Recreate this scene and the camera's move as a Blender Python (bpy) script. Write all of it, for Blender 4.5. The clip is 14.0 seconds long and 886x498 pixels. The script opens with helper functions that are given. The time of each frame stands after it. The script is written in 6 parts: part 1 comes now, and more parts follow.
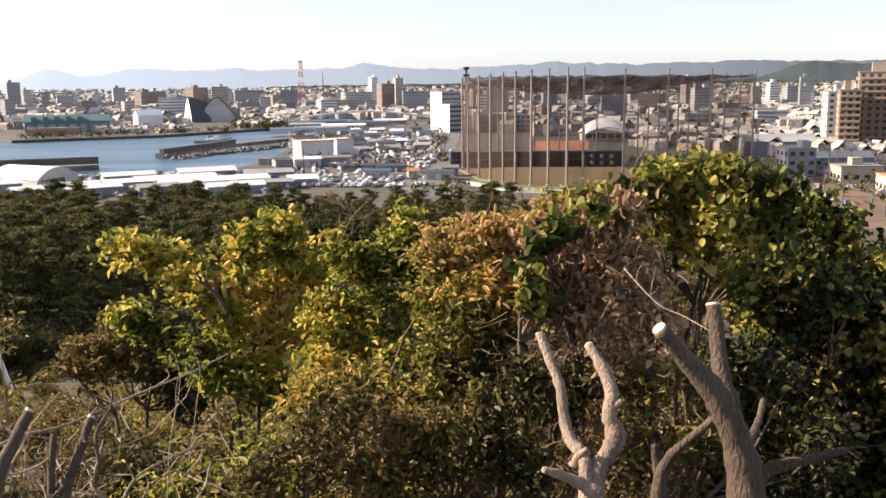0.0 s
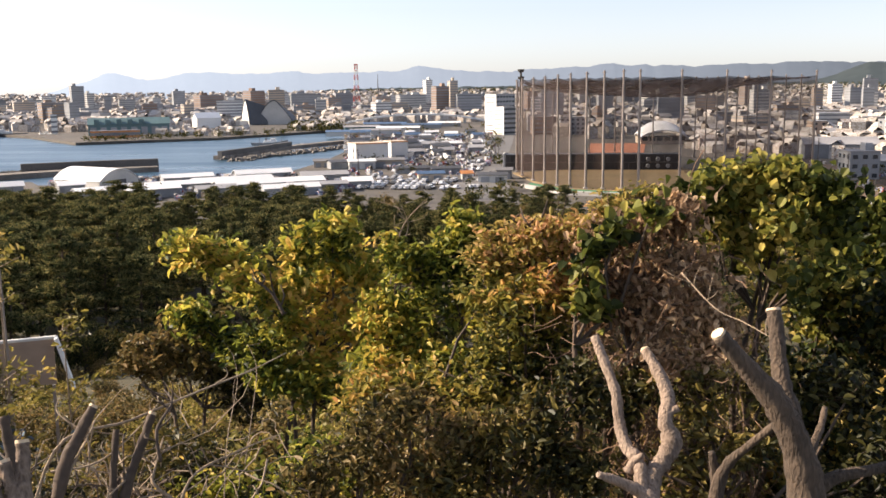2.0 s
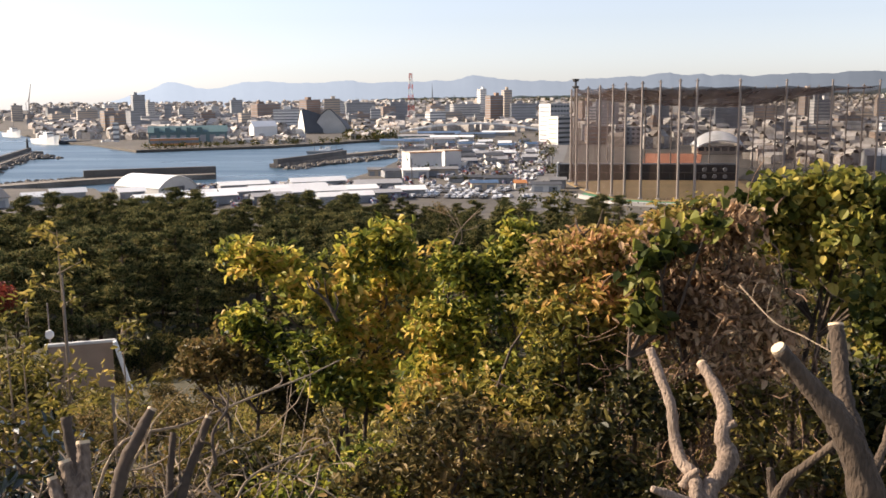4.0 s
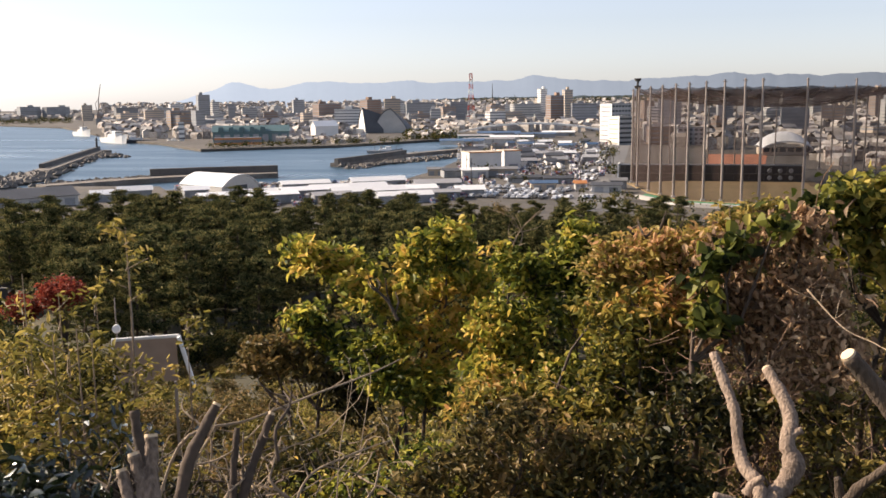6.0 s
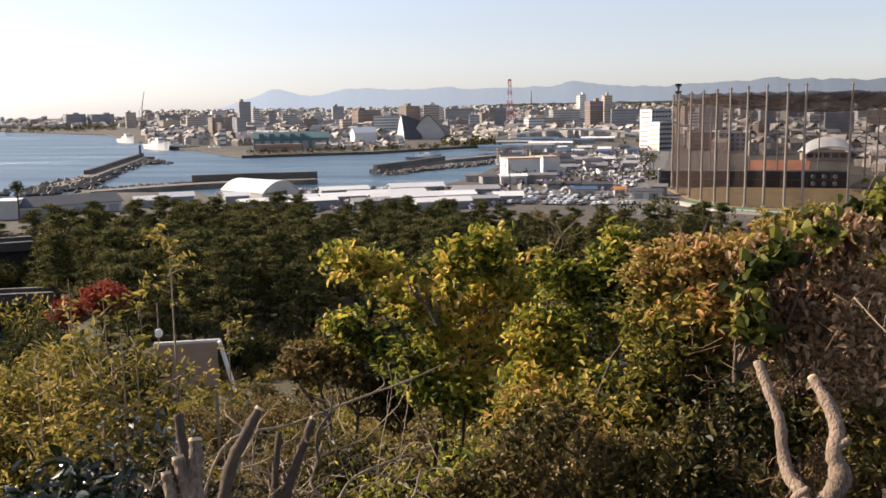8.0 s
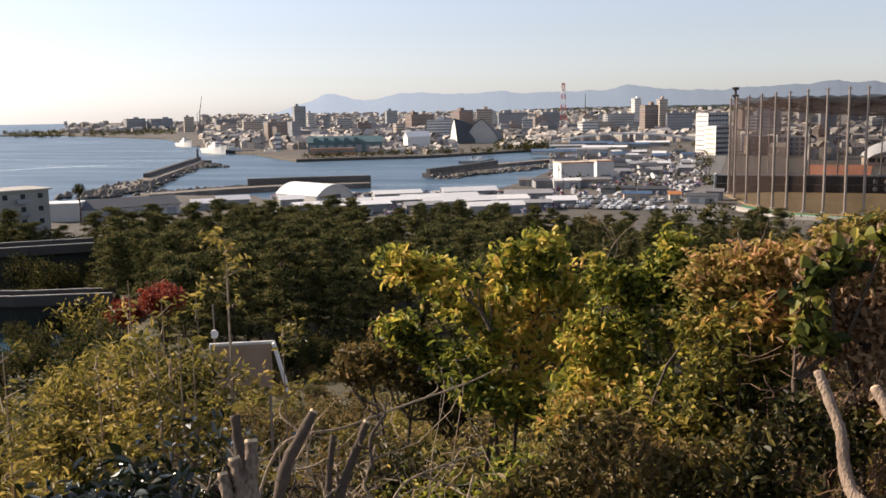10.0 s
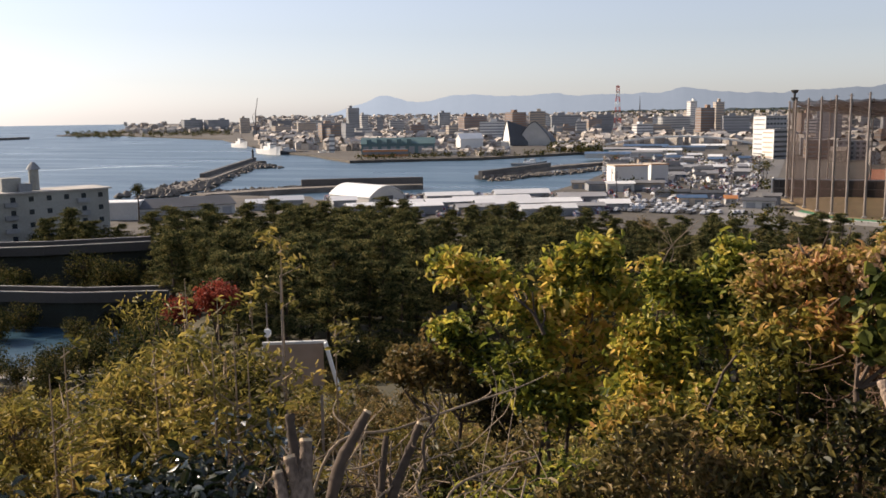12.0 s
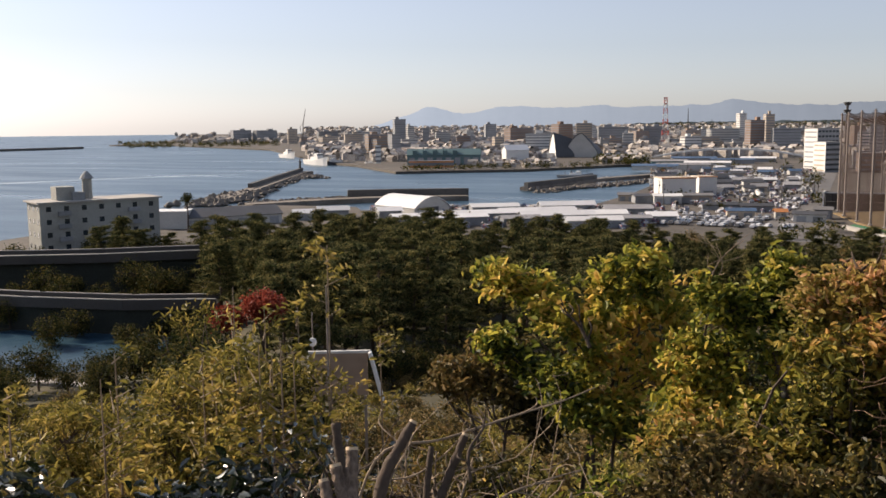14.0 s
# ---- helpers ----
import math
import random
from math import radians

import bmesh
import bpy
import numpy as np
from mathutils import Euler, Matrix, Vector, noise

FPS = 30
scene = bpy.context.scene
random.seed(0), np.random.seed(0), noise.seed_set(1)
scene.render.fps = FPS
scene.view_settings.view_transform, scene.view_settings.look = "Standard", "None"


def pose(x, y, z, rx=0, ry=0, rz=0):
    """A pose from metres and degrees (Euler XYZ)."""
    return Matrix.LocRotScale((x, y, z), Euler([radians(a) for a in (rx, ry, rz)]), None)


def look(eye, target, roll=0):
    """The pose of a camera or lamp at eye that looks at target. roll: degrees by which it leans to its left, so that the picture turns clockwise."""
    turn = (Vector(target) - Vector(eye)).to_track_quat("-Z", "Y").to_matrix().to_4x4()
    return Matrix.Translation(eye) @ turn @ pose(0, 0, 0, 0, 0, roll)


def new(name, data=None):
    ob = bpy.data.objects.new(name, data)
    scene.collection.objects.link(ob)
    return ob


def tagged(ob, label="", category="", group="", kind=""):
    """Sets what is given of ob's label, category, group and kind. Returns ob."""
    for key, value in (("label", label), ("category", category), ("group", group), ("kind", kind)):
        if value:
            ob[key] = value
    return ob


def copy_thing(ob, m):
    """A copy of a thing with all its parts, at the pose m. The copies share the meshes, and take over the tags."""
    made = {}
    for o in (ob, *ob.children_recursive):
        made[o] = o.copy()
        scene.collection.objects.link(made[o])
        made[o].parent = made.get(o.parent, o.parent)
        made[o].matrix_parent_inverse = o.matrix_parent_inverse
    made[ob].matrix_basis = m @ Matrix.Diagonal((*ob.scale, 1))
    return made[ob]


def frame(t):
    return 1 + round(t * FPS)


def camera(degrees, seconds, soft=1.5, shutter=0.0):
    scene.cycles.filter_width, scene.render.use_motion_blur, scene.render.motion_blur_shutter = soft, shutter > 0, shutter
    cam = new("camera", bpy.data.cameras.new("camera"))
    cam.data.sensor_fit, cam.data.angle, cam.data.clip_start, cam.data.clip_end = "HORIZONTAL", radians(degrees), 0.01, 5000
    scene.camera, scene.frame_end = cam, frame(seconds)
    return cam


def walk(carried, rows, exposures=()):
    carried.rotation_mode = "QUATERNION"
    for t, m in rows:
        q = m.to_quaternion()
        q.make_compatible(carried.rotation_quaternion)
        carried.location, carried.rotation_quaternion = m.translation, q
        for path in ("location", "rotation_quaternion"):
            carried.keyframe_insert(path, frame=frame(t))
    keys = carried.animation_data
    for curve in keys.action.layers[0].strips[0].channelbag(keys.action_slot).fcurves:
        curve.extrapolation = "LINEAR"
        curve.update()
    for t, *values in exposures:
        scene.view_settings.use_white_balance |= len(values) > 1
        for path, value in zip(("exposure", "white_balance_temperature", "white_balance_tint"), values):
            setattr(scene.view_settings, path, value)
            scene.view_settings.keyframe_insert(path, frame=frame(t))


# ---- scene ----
# camera on the hill: eye 38 m over the sea, turning to its left
cam = camera(50.46, 14.0, soft=1.6)
EYE = 38.0
ROWS = [
    (0.0, 0.000, 0.000, -0.000, 0.00, -9.92, 0.56),
    (0.5, -0.002, 0.001, -0.001, 0.86, -9.95, 0.59),
    (1.0, -0.003, -0.002, 0.003, 1.52, -9.88, 0.76),
    (1.5, -0.008, -0.006, 0.003, 2.37, -9.67, 0.82),
    (2.0, -0.011, -0.005, 0.000, 3.27, -9.73, 0.71),
    (2.5, -0.016, -0.001, 0.002, 4.12, -9.71, 0.70),
    (3.0, -0.017, 0.001, -0.001, 4.96, -9.52, 0.75),
    (5.5, -0.033, -0.006, 0.002, 9.11, -8.92, 0.49),
    (6.0, -0.036, -0.005, 0.003, 10.14, -9.11, 0.62),
    (6.5, -0.039, -0.003, 0.003, 10.92, -9.25, 0.48),
    (7.0, -0.039, -0.004, 0.004, 11.20, -9.09, 0.57),
    (7.5, -0.043, -0.005, 0.005, 11.67, -8.92, 0.61),
    (8.0, -0.049, -0.006, 0.003, 12.47, -8.71, 0.82),
    (10.5, -0.067, -0.001, 0.007, 16.43, -8.47, 0.75),
    (11.0, -0.076, 0.004, 0.003, 17.21, -8.56, 0.66),
    (11.5, -0.079, 0.003, 0.003, 18.07, -8.43, 0.79),
    (12.0, -0.081, 0.003, 0.005, 18.87, -8.25, 0.71),
    (12.5, -0.085, 0.003, 0.003, 19.82, -7.97, 0.72),
    (13.0, -0.089, -0.000, 0.003, 20.90, -7.79, 0.80),
    (13.5, -0.090, 0.001, 0.003, 21.56, -7.76, 0.59),
    (14.0, -0.090, -0.003, 0.004, 21.65, -7.54, 0.54),
]
walk(cam, [(t, pose(x, y, EYE + z, 90 + pitch, roll, yaw)) for t, x, y, z, yaw, pitch, roll in ROWS],
     exposures=[(0.0, 1.33), (3.0, 1.18), (7.0, 0.95), (11.0, 0.72), (14.0, 0.57)])

# ---- daylight: clear autumn sky, low sun to the left ----
SUN_AZ, SUN_EL = 83.0, 29.0
world = bpy.data.worlds.new("sky")
scene.world = world
world.use_nodes = True
wn, wl = world.node_tree.nodes, world.node_tree.links
sky = wn.new("ShaderNodeTexSky")
sky.sky_type, sky.sun_disc = "NISHITA", False
sky.sun_elevation, sky.sun_rotation = radians(SUN_EL), radians(-SUN_AZ)
sky.altitude, sky.air_density, sky.dust_density, sky.ozone_density = 40, 1.0, 0.6, 1.6
haze = wn.new("ShaderNodeHueSaturation")
haze.inputs["Saturation"].default_value = 0.5
tint = wn.new("ShaderNodeMix")
tint.data_type, tint.blend_type = "RGBA", "MULTIPLY"
tint.inputs[0].default_value = 1.0
tint.inputs[7].default_value = (0.975, 0.975, 1.09, 1)
wl.new(sky.outputs[0], haze.inputs["Color"])
wl.new(haze.outputs[0], tint.inputs[6])
wl.new(tint.outputs[2], wn["Background"].inputs[0])
wn["Background"].inputs[1].default_value = 0.080
sun = new("sun", bpy.data.lights.new("sun", "SUN"))
sun.data.energy, sun.data.angle, sun.data.color = 5.0, radians(0.55), (1.0, 0.82, 0.64)
sun.matrix_world = look((-math.sin(radians(SUN_AZ)) * 50, math.cos(radians(SUN_AZ)) * 50, 50 * math.tan(radians(SUN_EL)) + 60), (0, 0, 60))


# ---- small helpers ----
def at(az, r, z=0.0):
    """A place by bearing (degrees to the left of ahead), distance and height."""
    return Vector((-math.sin(radians(az)) * r, math.cos(radians(az)) * r, z))


def link_mesh(name, verts, faces, material, parent=None, smooth=False):
    me = bpy.data.meshes.new(name)
    me.from_pydata(verts, [], faces)
    me.materials.append(material)
    if smooth:
        me.polygons.foreach_set("use_smooth", [True] * len(me.polygons))
    ob = new(name, me)
    ob.parent = parent
    return ob


def array_mesh(name, co, idx, material, parent=None):
    """A mesh from arrays: co (n, 3), idx (m, k) with k corners a face."""
    me = bpy.data.meshes.new(name)
    k = idx.shape[1]
    me.vertices.add(len(co))
    me.vertices.foreach_set("co", np.asarray(co, np.float32).ravel())
    me.loops.add(idx.size)
    me.loops.foreach_set("vertex_index", idx.astype(np.int32).ravel())
    me.polygons.add(len(idx))
    me.polygons.foreach_set("loop_start", np.arange(0, idx.size, k, dtype=np.int32))
    me.update(calc_edges=True)
    me.shade_flat()
    me.materials.append(material)
    ob = new(name, me)
    ob.parent = parent
    return ob


def part(name, bm, material, parent=None, label="", smooth=False):
    me = bpy.data.meshes.new(name)
    bm.to_mesh(me)
    bm.free()
    me.materials.append(material)
    if smooth:
        me.polygons.foreach_set("use_smooth", [True] * len(me.polygons))
    ob = new(name, me)
    ob.parent = parent
    if label:
        ob["label"] = label
    return ob


def shared(name, me, parent, m):
    """One more object on a mesh that exists."""
    ob = new(name, me)
    ob.parent = parent
    ob.matrix_basis = m
    return ob


def thing(name, m, label, category, group="", kind=""):
    ob = new(name)
    ob.empty_display_size = 0.2
    ob.matrix_basis = m
    return tagged(ob, label, category, group, kind)


def box(bm, sx, sy, sz, cx=0.0, cy=0.0, cz=0.0, bevel=0.0, m=None):
    """A box of full size sx, sy, sz; cz is its foot."""
    mat = Matrix.Translation((cx, cy, cz + sz / 2)) @ Matrix.Diagonal((sx, sy, sz, 1))
    if m is not None:
        mat = m @ mat
    g = bmesh.ops.create_cube(bm, size=1.0, matrix=mat)
    if bevel:
        es = list({e for v in g["verts"] for e in v.link_edges})
        bmesh.ops.bevel(bm, geom=es, offset=bevel, segments=1, affect="EDGES")
    return g


def boxed(*args, **kw):
    bm = bmesh.new()
    box(bm, *args, **kw)
    return bm


def tube(bm, pts, radii, sides=8, cap=True):
    """A tapering tube through points."""
    rings = []
    n = len(pts)
    pts = [Vector(p) for p in pts]
    up = Vector((0.3, 0.9, 0.31))
    for i, p in enumerate(pts):
        d = (pts[min(i + 1, n - 1)] - pts[max(i - 1, 0)]).normalized()
        a = d.cross(up)
        a = a.normalized() if a.length > 1e-4 else Vector((1, 0, 0))
        b = d.cross(a)
        rings.append([bm.verts.new(p + float(radii[i]) * (a * math.cos(2 * math.pi * k / sides) + b * math.sin(2 * math.pi * k / sides))) for k in range(sides)])
    for i in range(n - 1):
        for k in range(sides):
            bm.faces.new((rings[i][k], rings[i][(k + 1) % sides], rings[i + 1][(k + 1) % sides], rings[i + 1][k]))
    if cap:
        bm.faces.new(rings[0][::-1])
        bm.faces.new(rings[-1])
    return rings


def prism(bm, outline, z0, z1):
    """An upright prism over an outline of (x, y)."""
    lo = [bm.verts.new((x, y, z0)) for x, y in outline]
    hi = [bm.verts.new((x, y, z1)) for x, y in outline]
    n = len(lo)
    for i in range(n):
        bm.faces.new((lo[i], lo[(i + 1) % n], hi[(i + 1) % n], hi[i]))
    bm.faces.new(hi)
    bm.faces.new(lo[::-1])
    bmesh.ops.recalc_face_normals(bm, faces=bm.faces)


# ---- materials ----
def surface(name, color, rough=0.8, vary=0.25, scale=1.0, bump=0.2, metal=0.0, second=None, by_object=0.0, stretch=(1, 1, 1), relief=0.05):
    """A node material: two scales of noise over the base colour, fine relief, worn roughness."""
    ma = bpy.data.materials.new(name)
    ma.use_nodes = True
    nt = ma.node_tree
    N, L = nt.nodes, nt.links
    bs = N["Principled BSDF"]
    geo = N.new("ShaderNodeNewGeometry")
    mp = N.new("ShaderNodeMapping")
    mp.inputs["Scale"].default_value = stretch
    L.new(geo.outputs["Position"], mp.inputs["Vector"])
    big, fine = N.new("ShaderNodeTexNoise"), N.new("ShaderNodeTexNoise")
    for nd, sc, de in ((big, 0.35 * scale, 4), (fine, 6.0 * scale, 5)):
        nd.inputs["Scale"].default_value = sc
        nd.inputs["Detail"].default_value = de
        L.new(mp.outputs[0], nd.inputs["Vector"])
    ramp = N.new("ShaderNodeValToRGB")
    c = Vector(color)
    c2 = Vector(second) if second else c * (1 - vary)
    ramp.color_ramp.elements[0].position, ramp.color_ramp.elements[1].position = 0.33, 0.67
    ramp.color_ramp.elements[0].color = (*c2, 1)
    ramp.color_ramp.elements[1].color = (*(c * (1 + 0.4 * vary)), 1)
    add = N.new("ShaderNodeMath")
    add.operation = "MULTIPLY_ADD"
    add.inputs[1].default_value = 0.45
    L.new(fine.outputs[0], add.inputs[0])
    mul = N.new("ShaderNodeMath")
    mul.operation = "MULTIPLY"
    mul.inputs[1].default_value = 0.55
    L.new(big.outputs[0], mul.inputs[0])
    L.new(mul.outputs[0], add.inputs[2])
    L.new(add.outputs[0], ramp.inputs[0])
    col = ramp.outputs[0]
    if by_object:
        oi = N.new("ShaderNodeObjectInfo")
        mr = N.new("ShaderNodeMapRange")
        mr.inputs[3].default_value, mr.inputs[4].default_value = 1 - by_object, 1 + by_object * 0.5
        L.new(oi.outputs["Random"], mr.inputs[0])
        hs = N.new("ShaderNodeHueSaturation")
        L.new(mr.outputs[0], hs.inputs["Value"])
        L.new(col, hs.inputs["Color"])
        col = hs.outputs[0]
    L.new(col, bs.inputs["Base Color"])
    bs.inputs["Roughness"].default_value = rough
    bs.inputs["Metallic"].default_value = metal
    if bump:
        bp = N.new("ShaderNodeBump")
        bp.inputs["Strength"].default_value = bump
        bp.inputs["Distance"].default_value = relief / scale
        L.new(fine.outputs[0], bp.inputs["Height"])
        L.new(bp.outputs[0], bs.inputs["Normal"])
    return ma


def foliage(name, colors, through_light=0.30, rough=0.5, gloss=0.25, shady=0.45, sunny=1.15):
    """Leaf material: each leaf takes its own colour; gains on the ramp's two ends paint in shade and sun; light shines
    through it.
    """
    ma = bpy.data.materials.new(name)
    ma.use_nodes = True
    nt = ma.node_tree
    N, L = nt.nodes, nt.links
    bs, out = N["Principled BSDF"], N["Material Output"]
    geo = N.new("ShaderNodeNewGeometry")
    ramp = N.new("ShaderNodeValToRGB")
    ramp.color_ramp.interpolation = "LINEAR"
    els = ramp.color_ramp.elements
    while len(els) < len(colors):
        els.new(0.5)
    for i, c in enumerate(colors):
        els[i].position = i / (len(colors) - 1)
        els[i].color = (*(v * (shady + (sunny - shady) * i / (len(colors) - 1)) for v in c), 1)
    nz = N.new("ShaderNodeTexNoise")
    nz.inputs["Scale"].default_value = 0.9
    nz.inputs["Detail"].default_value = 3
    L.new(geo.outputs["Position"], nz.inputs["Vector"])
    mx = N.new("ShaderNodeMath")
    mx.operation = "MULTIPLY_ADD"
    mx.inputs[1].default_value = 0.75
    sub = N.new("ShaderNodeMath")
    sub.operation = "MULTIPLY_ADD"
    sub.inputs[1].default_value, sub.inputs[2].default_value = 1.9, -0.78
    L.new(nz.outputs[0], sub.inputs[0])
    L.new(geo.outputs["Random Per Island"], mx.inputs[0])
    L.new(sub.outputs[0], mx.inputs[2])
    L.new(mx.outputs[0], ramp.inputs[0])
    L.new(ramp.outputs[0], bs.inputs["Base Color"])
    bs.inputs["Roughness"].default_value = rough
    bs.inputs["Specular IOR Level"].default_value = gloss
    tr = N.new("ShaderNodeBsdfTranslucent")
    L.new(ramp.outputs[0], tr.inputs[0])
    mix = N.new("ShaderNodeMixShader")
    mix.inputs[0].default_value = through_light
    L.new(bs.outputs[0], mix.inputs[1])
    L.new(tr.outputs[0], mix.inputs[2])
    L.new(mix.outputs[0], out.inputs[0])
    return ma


def netting(name, color, share):
    """Fine netting: thin cords with open holes between them."""
    ma = bpy.data.materials.new(name)
    ma.use_nodes = True
    N, L = ma.node_tree.nodes, ma.node_tree.links
    bs, out = N["Principled BSDF"], N["Material Output"]
    bs.inputs["Base Color"].default_value = (*color, 1)
    bs.inputs["Roughness"].default_value = 0.9
    geo = N.new("ShaderNodeNewGeometry")
    nz = N.new("ShaderNodeTexNoise")
    nz.inputs["Scale"].default_value = 0.12
    L.new(geo.outputs["Position"], nz.inputs["Vector"])
    mr = N.new("ShaderNodeMapRange")
    mr.inputs[1].default_value, mr.inputs[2].default_value = 0.3, 0.7
    mr.inputs[3].default_value, mr.inputs[4].default_value = share * 0.75, share * 1.25
    L.new(nz.outputs[0], mr.inputs[0])
    tr = N.new("ShaderNodeBsdfTransparent")
    mix = N.new("ShaderNodeMixShader")
    L.new(mr.outputs[0], mix.inputs[0])
    L.new(tr.outputs[0], mix.inputs[1])
    L.new(bs.outputs[0], mix.inputs[2])
    L.new(mix.outputs[0], out.inputs[0])
    return ma


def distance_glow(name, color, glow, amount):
    """Far hills: the veil of air is painted in as a bluish glow."""
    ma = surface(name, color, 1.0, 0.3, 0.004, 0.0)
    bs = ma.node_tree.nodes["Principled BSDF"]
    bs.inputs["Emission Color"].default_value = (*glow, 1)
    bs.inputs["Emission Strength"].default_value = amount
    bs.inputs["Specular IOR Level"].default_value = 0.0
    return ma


M_SOIL = surface("slope_soil", (0.075, 0.06, 0.03), 0.95, 0.5, 0.5, 0.6, second=(0.03, 0.032, 0.014))
M_LAND = surface("quay_asphalt", (0.105, 0.09, 0.072), 0.9, 0.45, 0.05, 0.1, second=(0.045, 0.042, 0.037))
M_DRY = surface("dry_grass", (0.17, 0.11, 0.066), 0.95, 0.4, 0.25, 0.3, second=(0.085, 0.06, 0.038))
M_ROAD = surface("road_asphalt", (0.14, 0.135, 0.13), 0.85, 0.2, 0.2, 0.1)
M_CONC = surface("concrete", (0.42, 0.40, 0.37), 0.85, 0.3, 0.4, 0.2, by_object=0.15)
M_DARKCONC = surface("dark_concrete", (0.12, 0.11, 0.10), 0.8, 0.4, 0.3, 0.2)
M_QUAY = surface("weathered_quay_concrete", (0.22, 0.195, 0.165), 0.9, 0.45, 0.3, 0.3, second=(0.10, 0.085, 0.07))
M_ROCK = surface("rubble_rock", (0.19, 0.17, 0.145), 0.9, 0.5, 0.6, 0.4)
M_WHITE = surface("white_wall", (0.74, 0.73, 0.70), 0.7, 0.14, 0.3, 0.05, by_object=0.08)
M_PALE = surface("pale_wall", (0.56, 0.55, 0.52), 0.8, 0.2, 0.3, 0.05, by_object=0.25)
M_BEIGE = surface("beige_wall", (0.52, 0.43, 0.33), 0.8, 0.2, 0.3, 0.05, by_object=0.25)
M_BROWN = surface("brown_tile_wall", (0.27, 0.18, 0.13), 0.75, 0.25, 0.3, 0.05, by_object=0.25)
M_GREY = surface("grey_wall", (0.30, 0.31, 0.32), 0.8, 0.25, 0.3, 0.05, by_object=0.3)
M_TEAL = surface("teal_sheet", (0.10, 0.175, 0.185), 0.6, 0.25, 0.2, 0.05)
M_ROOFW = surface("white_sheet_roof", (0.80, 0.80, 0.79), 0.5, 0.12, 0.2, 0.05, by_object=0.12)
M_ROOFD = surface("dark_sheet_roof", (0.075, 0.08, 0.09), 0.6, 0.3, 0.3, 0.05)
M_ROOFG = surface("grey_roof", (0.28, 0.28, 0.29), 0.8, 0.3, 0.3, 0.05, by_object=0.4)
M_BLUE = surface("blue_sheet", (0.08, 0.14, 0.24), 0.6, 0.3, 0.2, 0.05, by_object=0.2)
M_RED = surface("red_paint", (0.50, 0.08, 0.05), 0.6, 0.2, 0.3, 0.05)
M_ORANGE = surface("orange_trim", (0.56, 0.24, 0.09), 0.7, 0.2, 0.3, 0.05)
M_CLAY = surface("clay_court", (0.42, 0.16, 0.08), 0.95, 0.3, 0.05, 0.1)
M_FAIRWAY = surface("fairway", (0.27, 0.18, 0.09), 0.95, 0.35, 0.08, 0.1, second=(0.15, 0.12, 0.055))
M_GREEN = surface("green_turf", (0.05, 0.20, 0.09), 0.9, 0.3, 0.3, 0.1)
# Dark green, darkened for the shade under the road deck.
M_SHADEWALL = surface("shaded_retaining_wall", (0.03, 0.036, 0.028), 0.9, 0.4, 0.4, 0.2)
M_STEEL = surface("painted_steel", (0.25, 0.21, 0.185), 0.55, 0.25, 0.5, 0.1, metal=0.1)
M_IRON = surface("dark_iron", (0.06, 0.055, 0.05), 0.6, 0.3, 0.5, 0.1)
# Brown bark, darkened further for the shadow on the thick trunk.
M_BARK = surface("cut_trunk_bark", (0.11, 0.076, 0.05), 0.92, 0.5, 12.0, 1.0, second=(0.026, 0.019, 0.013), stretch=(1, 1, 0.3), relief=0.25)
M_PALEBARK = surface("pale_bark", (0.36, 0.27, 0.20), 0.9, 0.5, 12.0, 1.0, second=(0.11, 0.078, 0.056), stretch=(1, 1, 0.3), relief=0.25)
M_DARKBARK = surface("dark_bark", (0.085, 0.06, 0.042), 0.9, 0.5, 5.0, 0.7)
M_VINEWOOD = surface("dead_vine_wood", (0.19, 0.115, 0.07), 0.9, 0.4, 8.0, 0.4)
M_TWIG = surface("dry_twig", (0.30, 0.225, 0.15), 0.85, 0.4, 8.0, 0.4)
M_CUTWOOD = surface("fresh_cut_wood", (0.66, 0.50, 0.32), 0.75, 0.2, 12.0, 0.2)
M_TYRE = surface("tyre", (0.02, 0.02, 0.02), 0.8, 0.2, 2.0, 0.0)
M_CAR = surface("car_paint", (0.62, 0.62, 0.63), 0.25, 0.05, 0.2, 0.0, by_object=0.85)
M_FLATWALL = surface("flats_wall", (0.34, 0.34, 0.31), 0.85, 0.3, 0.5, 0.1)
M_TAN = surface("tan_tile_wall", (0.34, 0.25, 0.185), 0.75, 0.25, 0.3, 0.05, by_object=0.15)
# Far window bands lightened to stand in for haze over the town.
M_BAND = surface("hazed_window_band", (0.23, 0.235, 0.25), 0.4, 0.3, 0.2, 0.0, by_object=0.3)
M_GLASS = surface("dark_glass", (0.035, 0.045, 0.055), 0.12, 0.3, 0.2, 0.0)
M_NET = netting("golf_net", (0.042, 0.022, 0.016), 0.33)
M_NETTOP = netting("sagging_net", (0.045, 0.028, 0.026), 0.70)
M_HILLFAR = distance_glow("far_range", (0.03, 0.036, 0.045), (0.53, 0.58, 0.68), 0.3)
# Painted haze: the glow falls off from left to right along the range.
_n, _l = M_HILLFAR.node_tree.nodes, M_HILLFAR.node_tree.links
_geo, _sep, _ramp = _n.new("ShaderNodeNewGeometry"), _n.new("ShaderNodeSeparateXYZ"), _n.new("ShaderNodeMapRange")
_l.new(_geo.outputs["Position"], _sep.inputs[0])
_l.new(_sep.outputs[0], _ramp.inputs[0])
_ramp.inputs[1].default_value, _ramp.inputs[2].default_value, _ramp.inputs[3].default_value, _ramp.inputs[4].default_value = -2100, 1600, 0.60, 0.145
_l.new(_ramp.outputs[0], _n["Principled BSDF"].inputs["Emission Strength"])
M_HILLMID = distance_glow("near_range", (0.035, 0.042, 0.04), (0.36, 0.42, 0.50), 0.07)

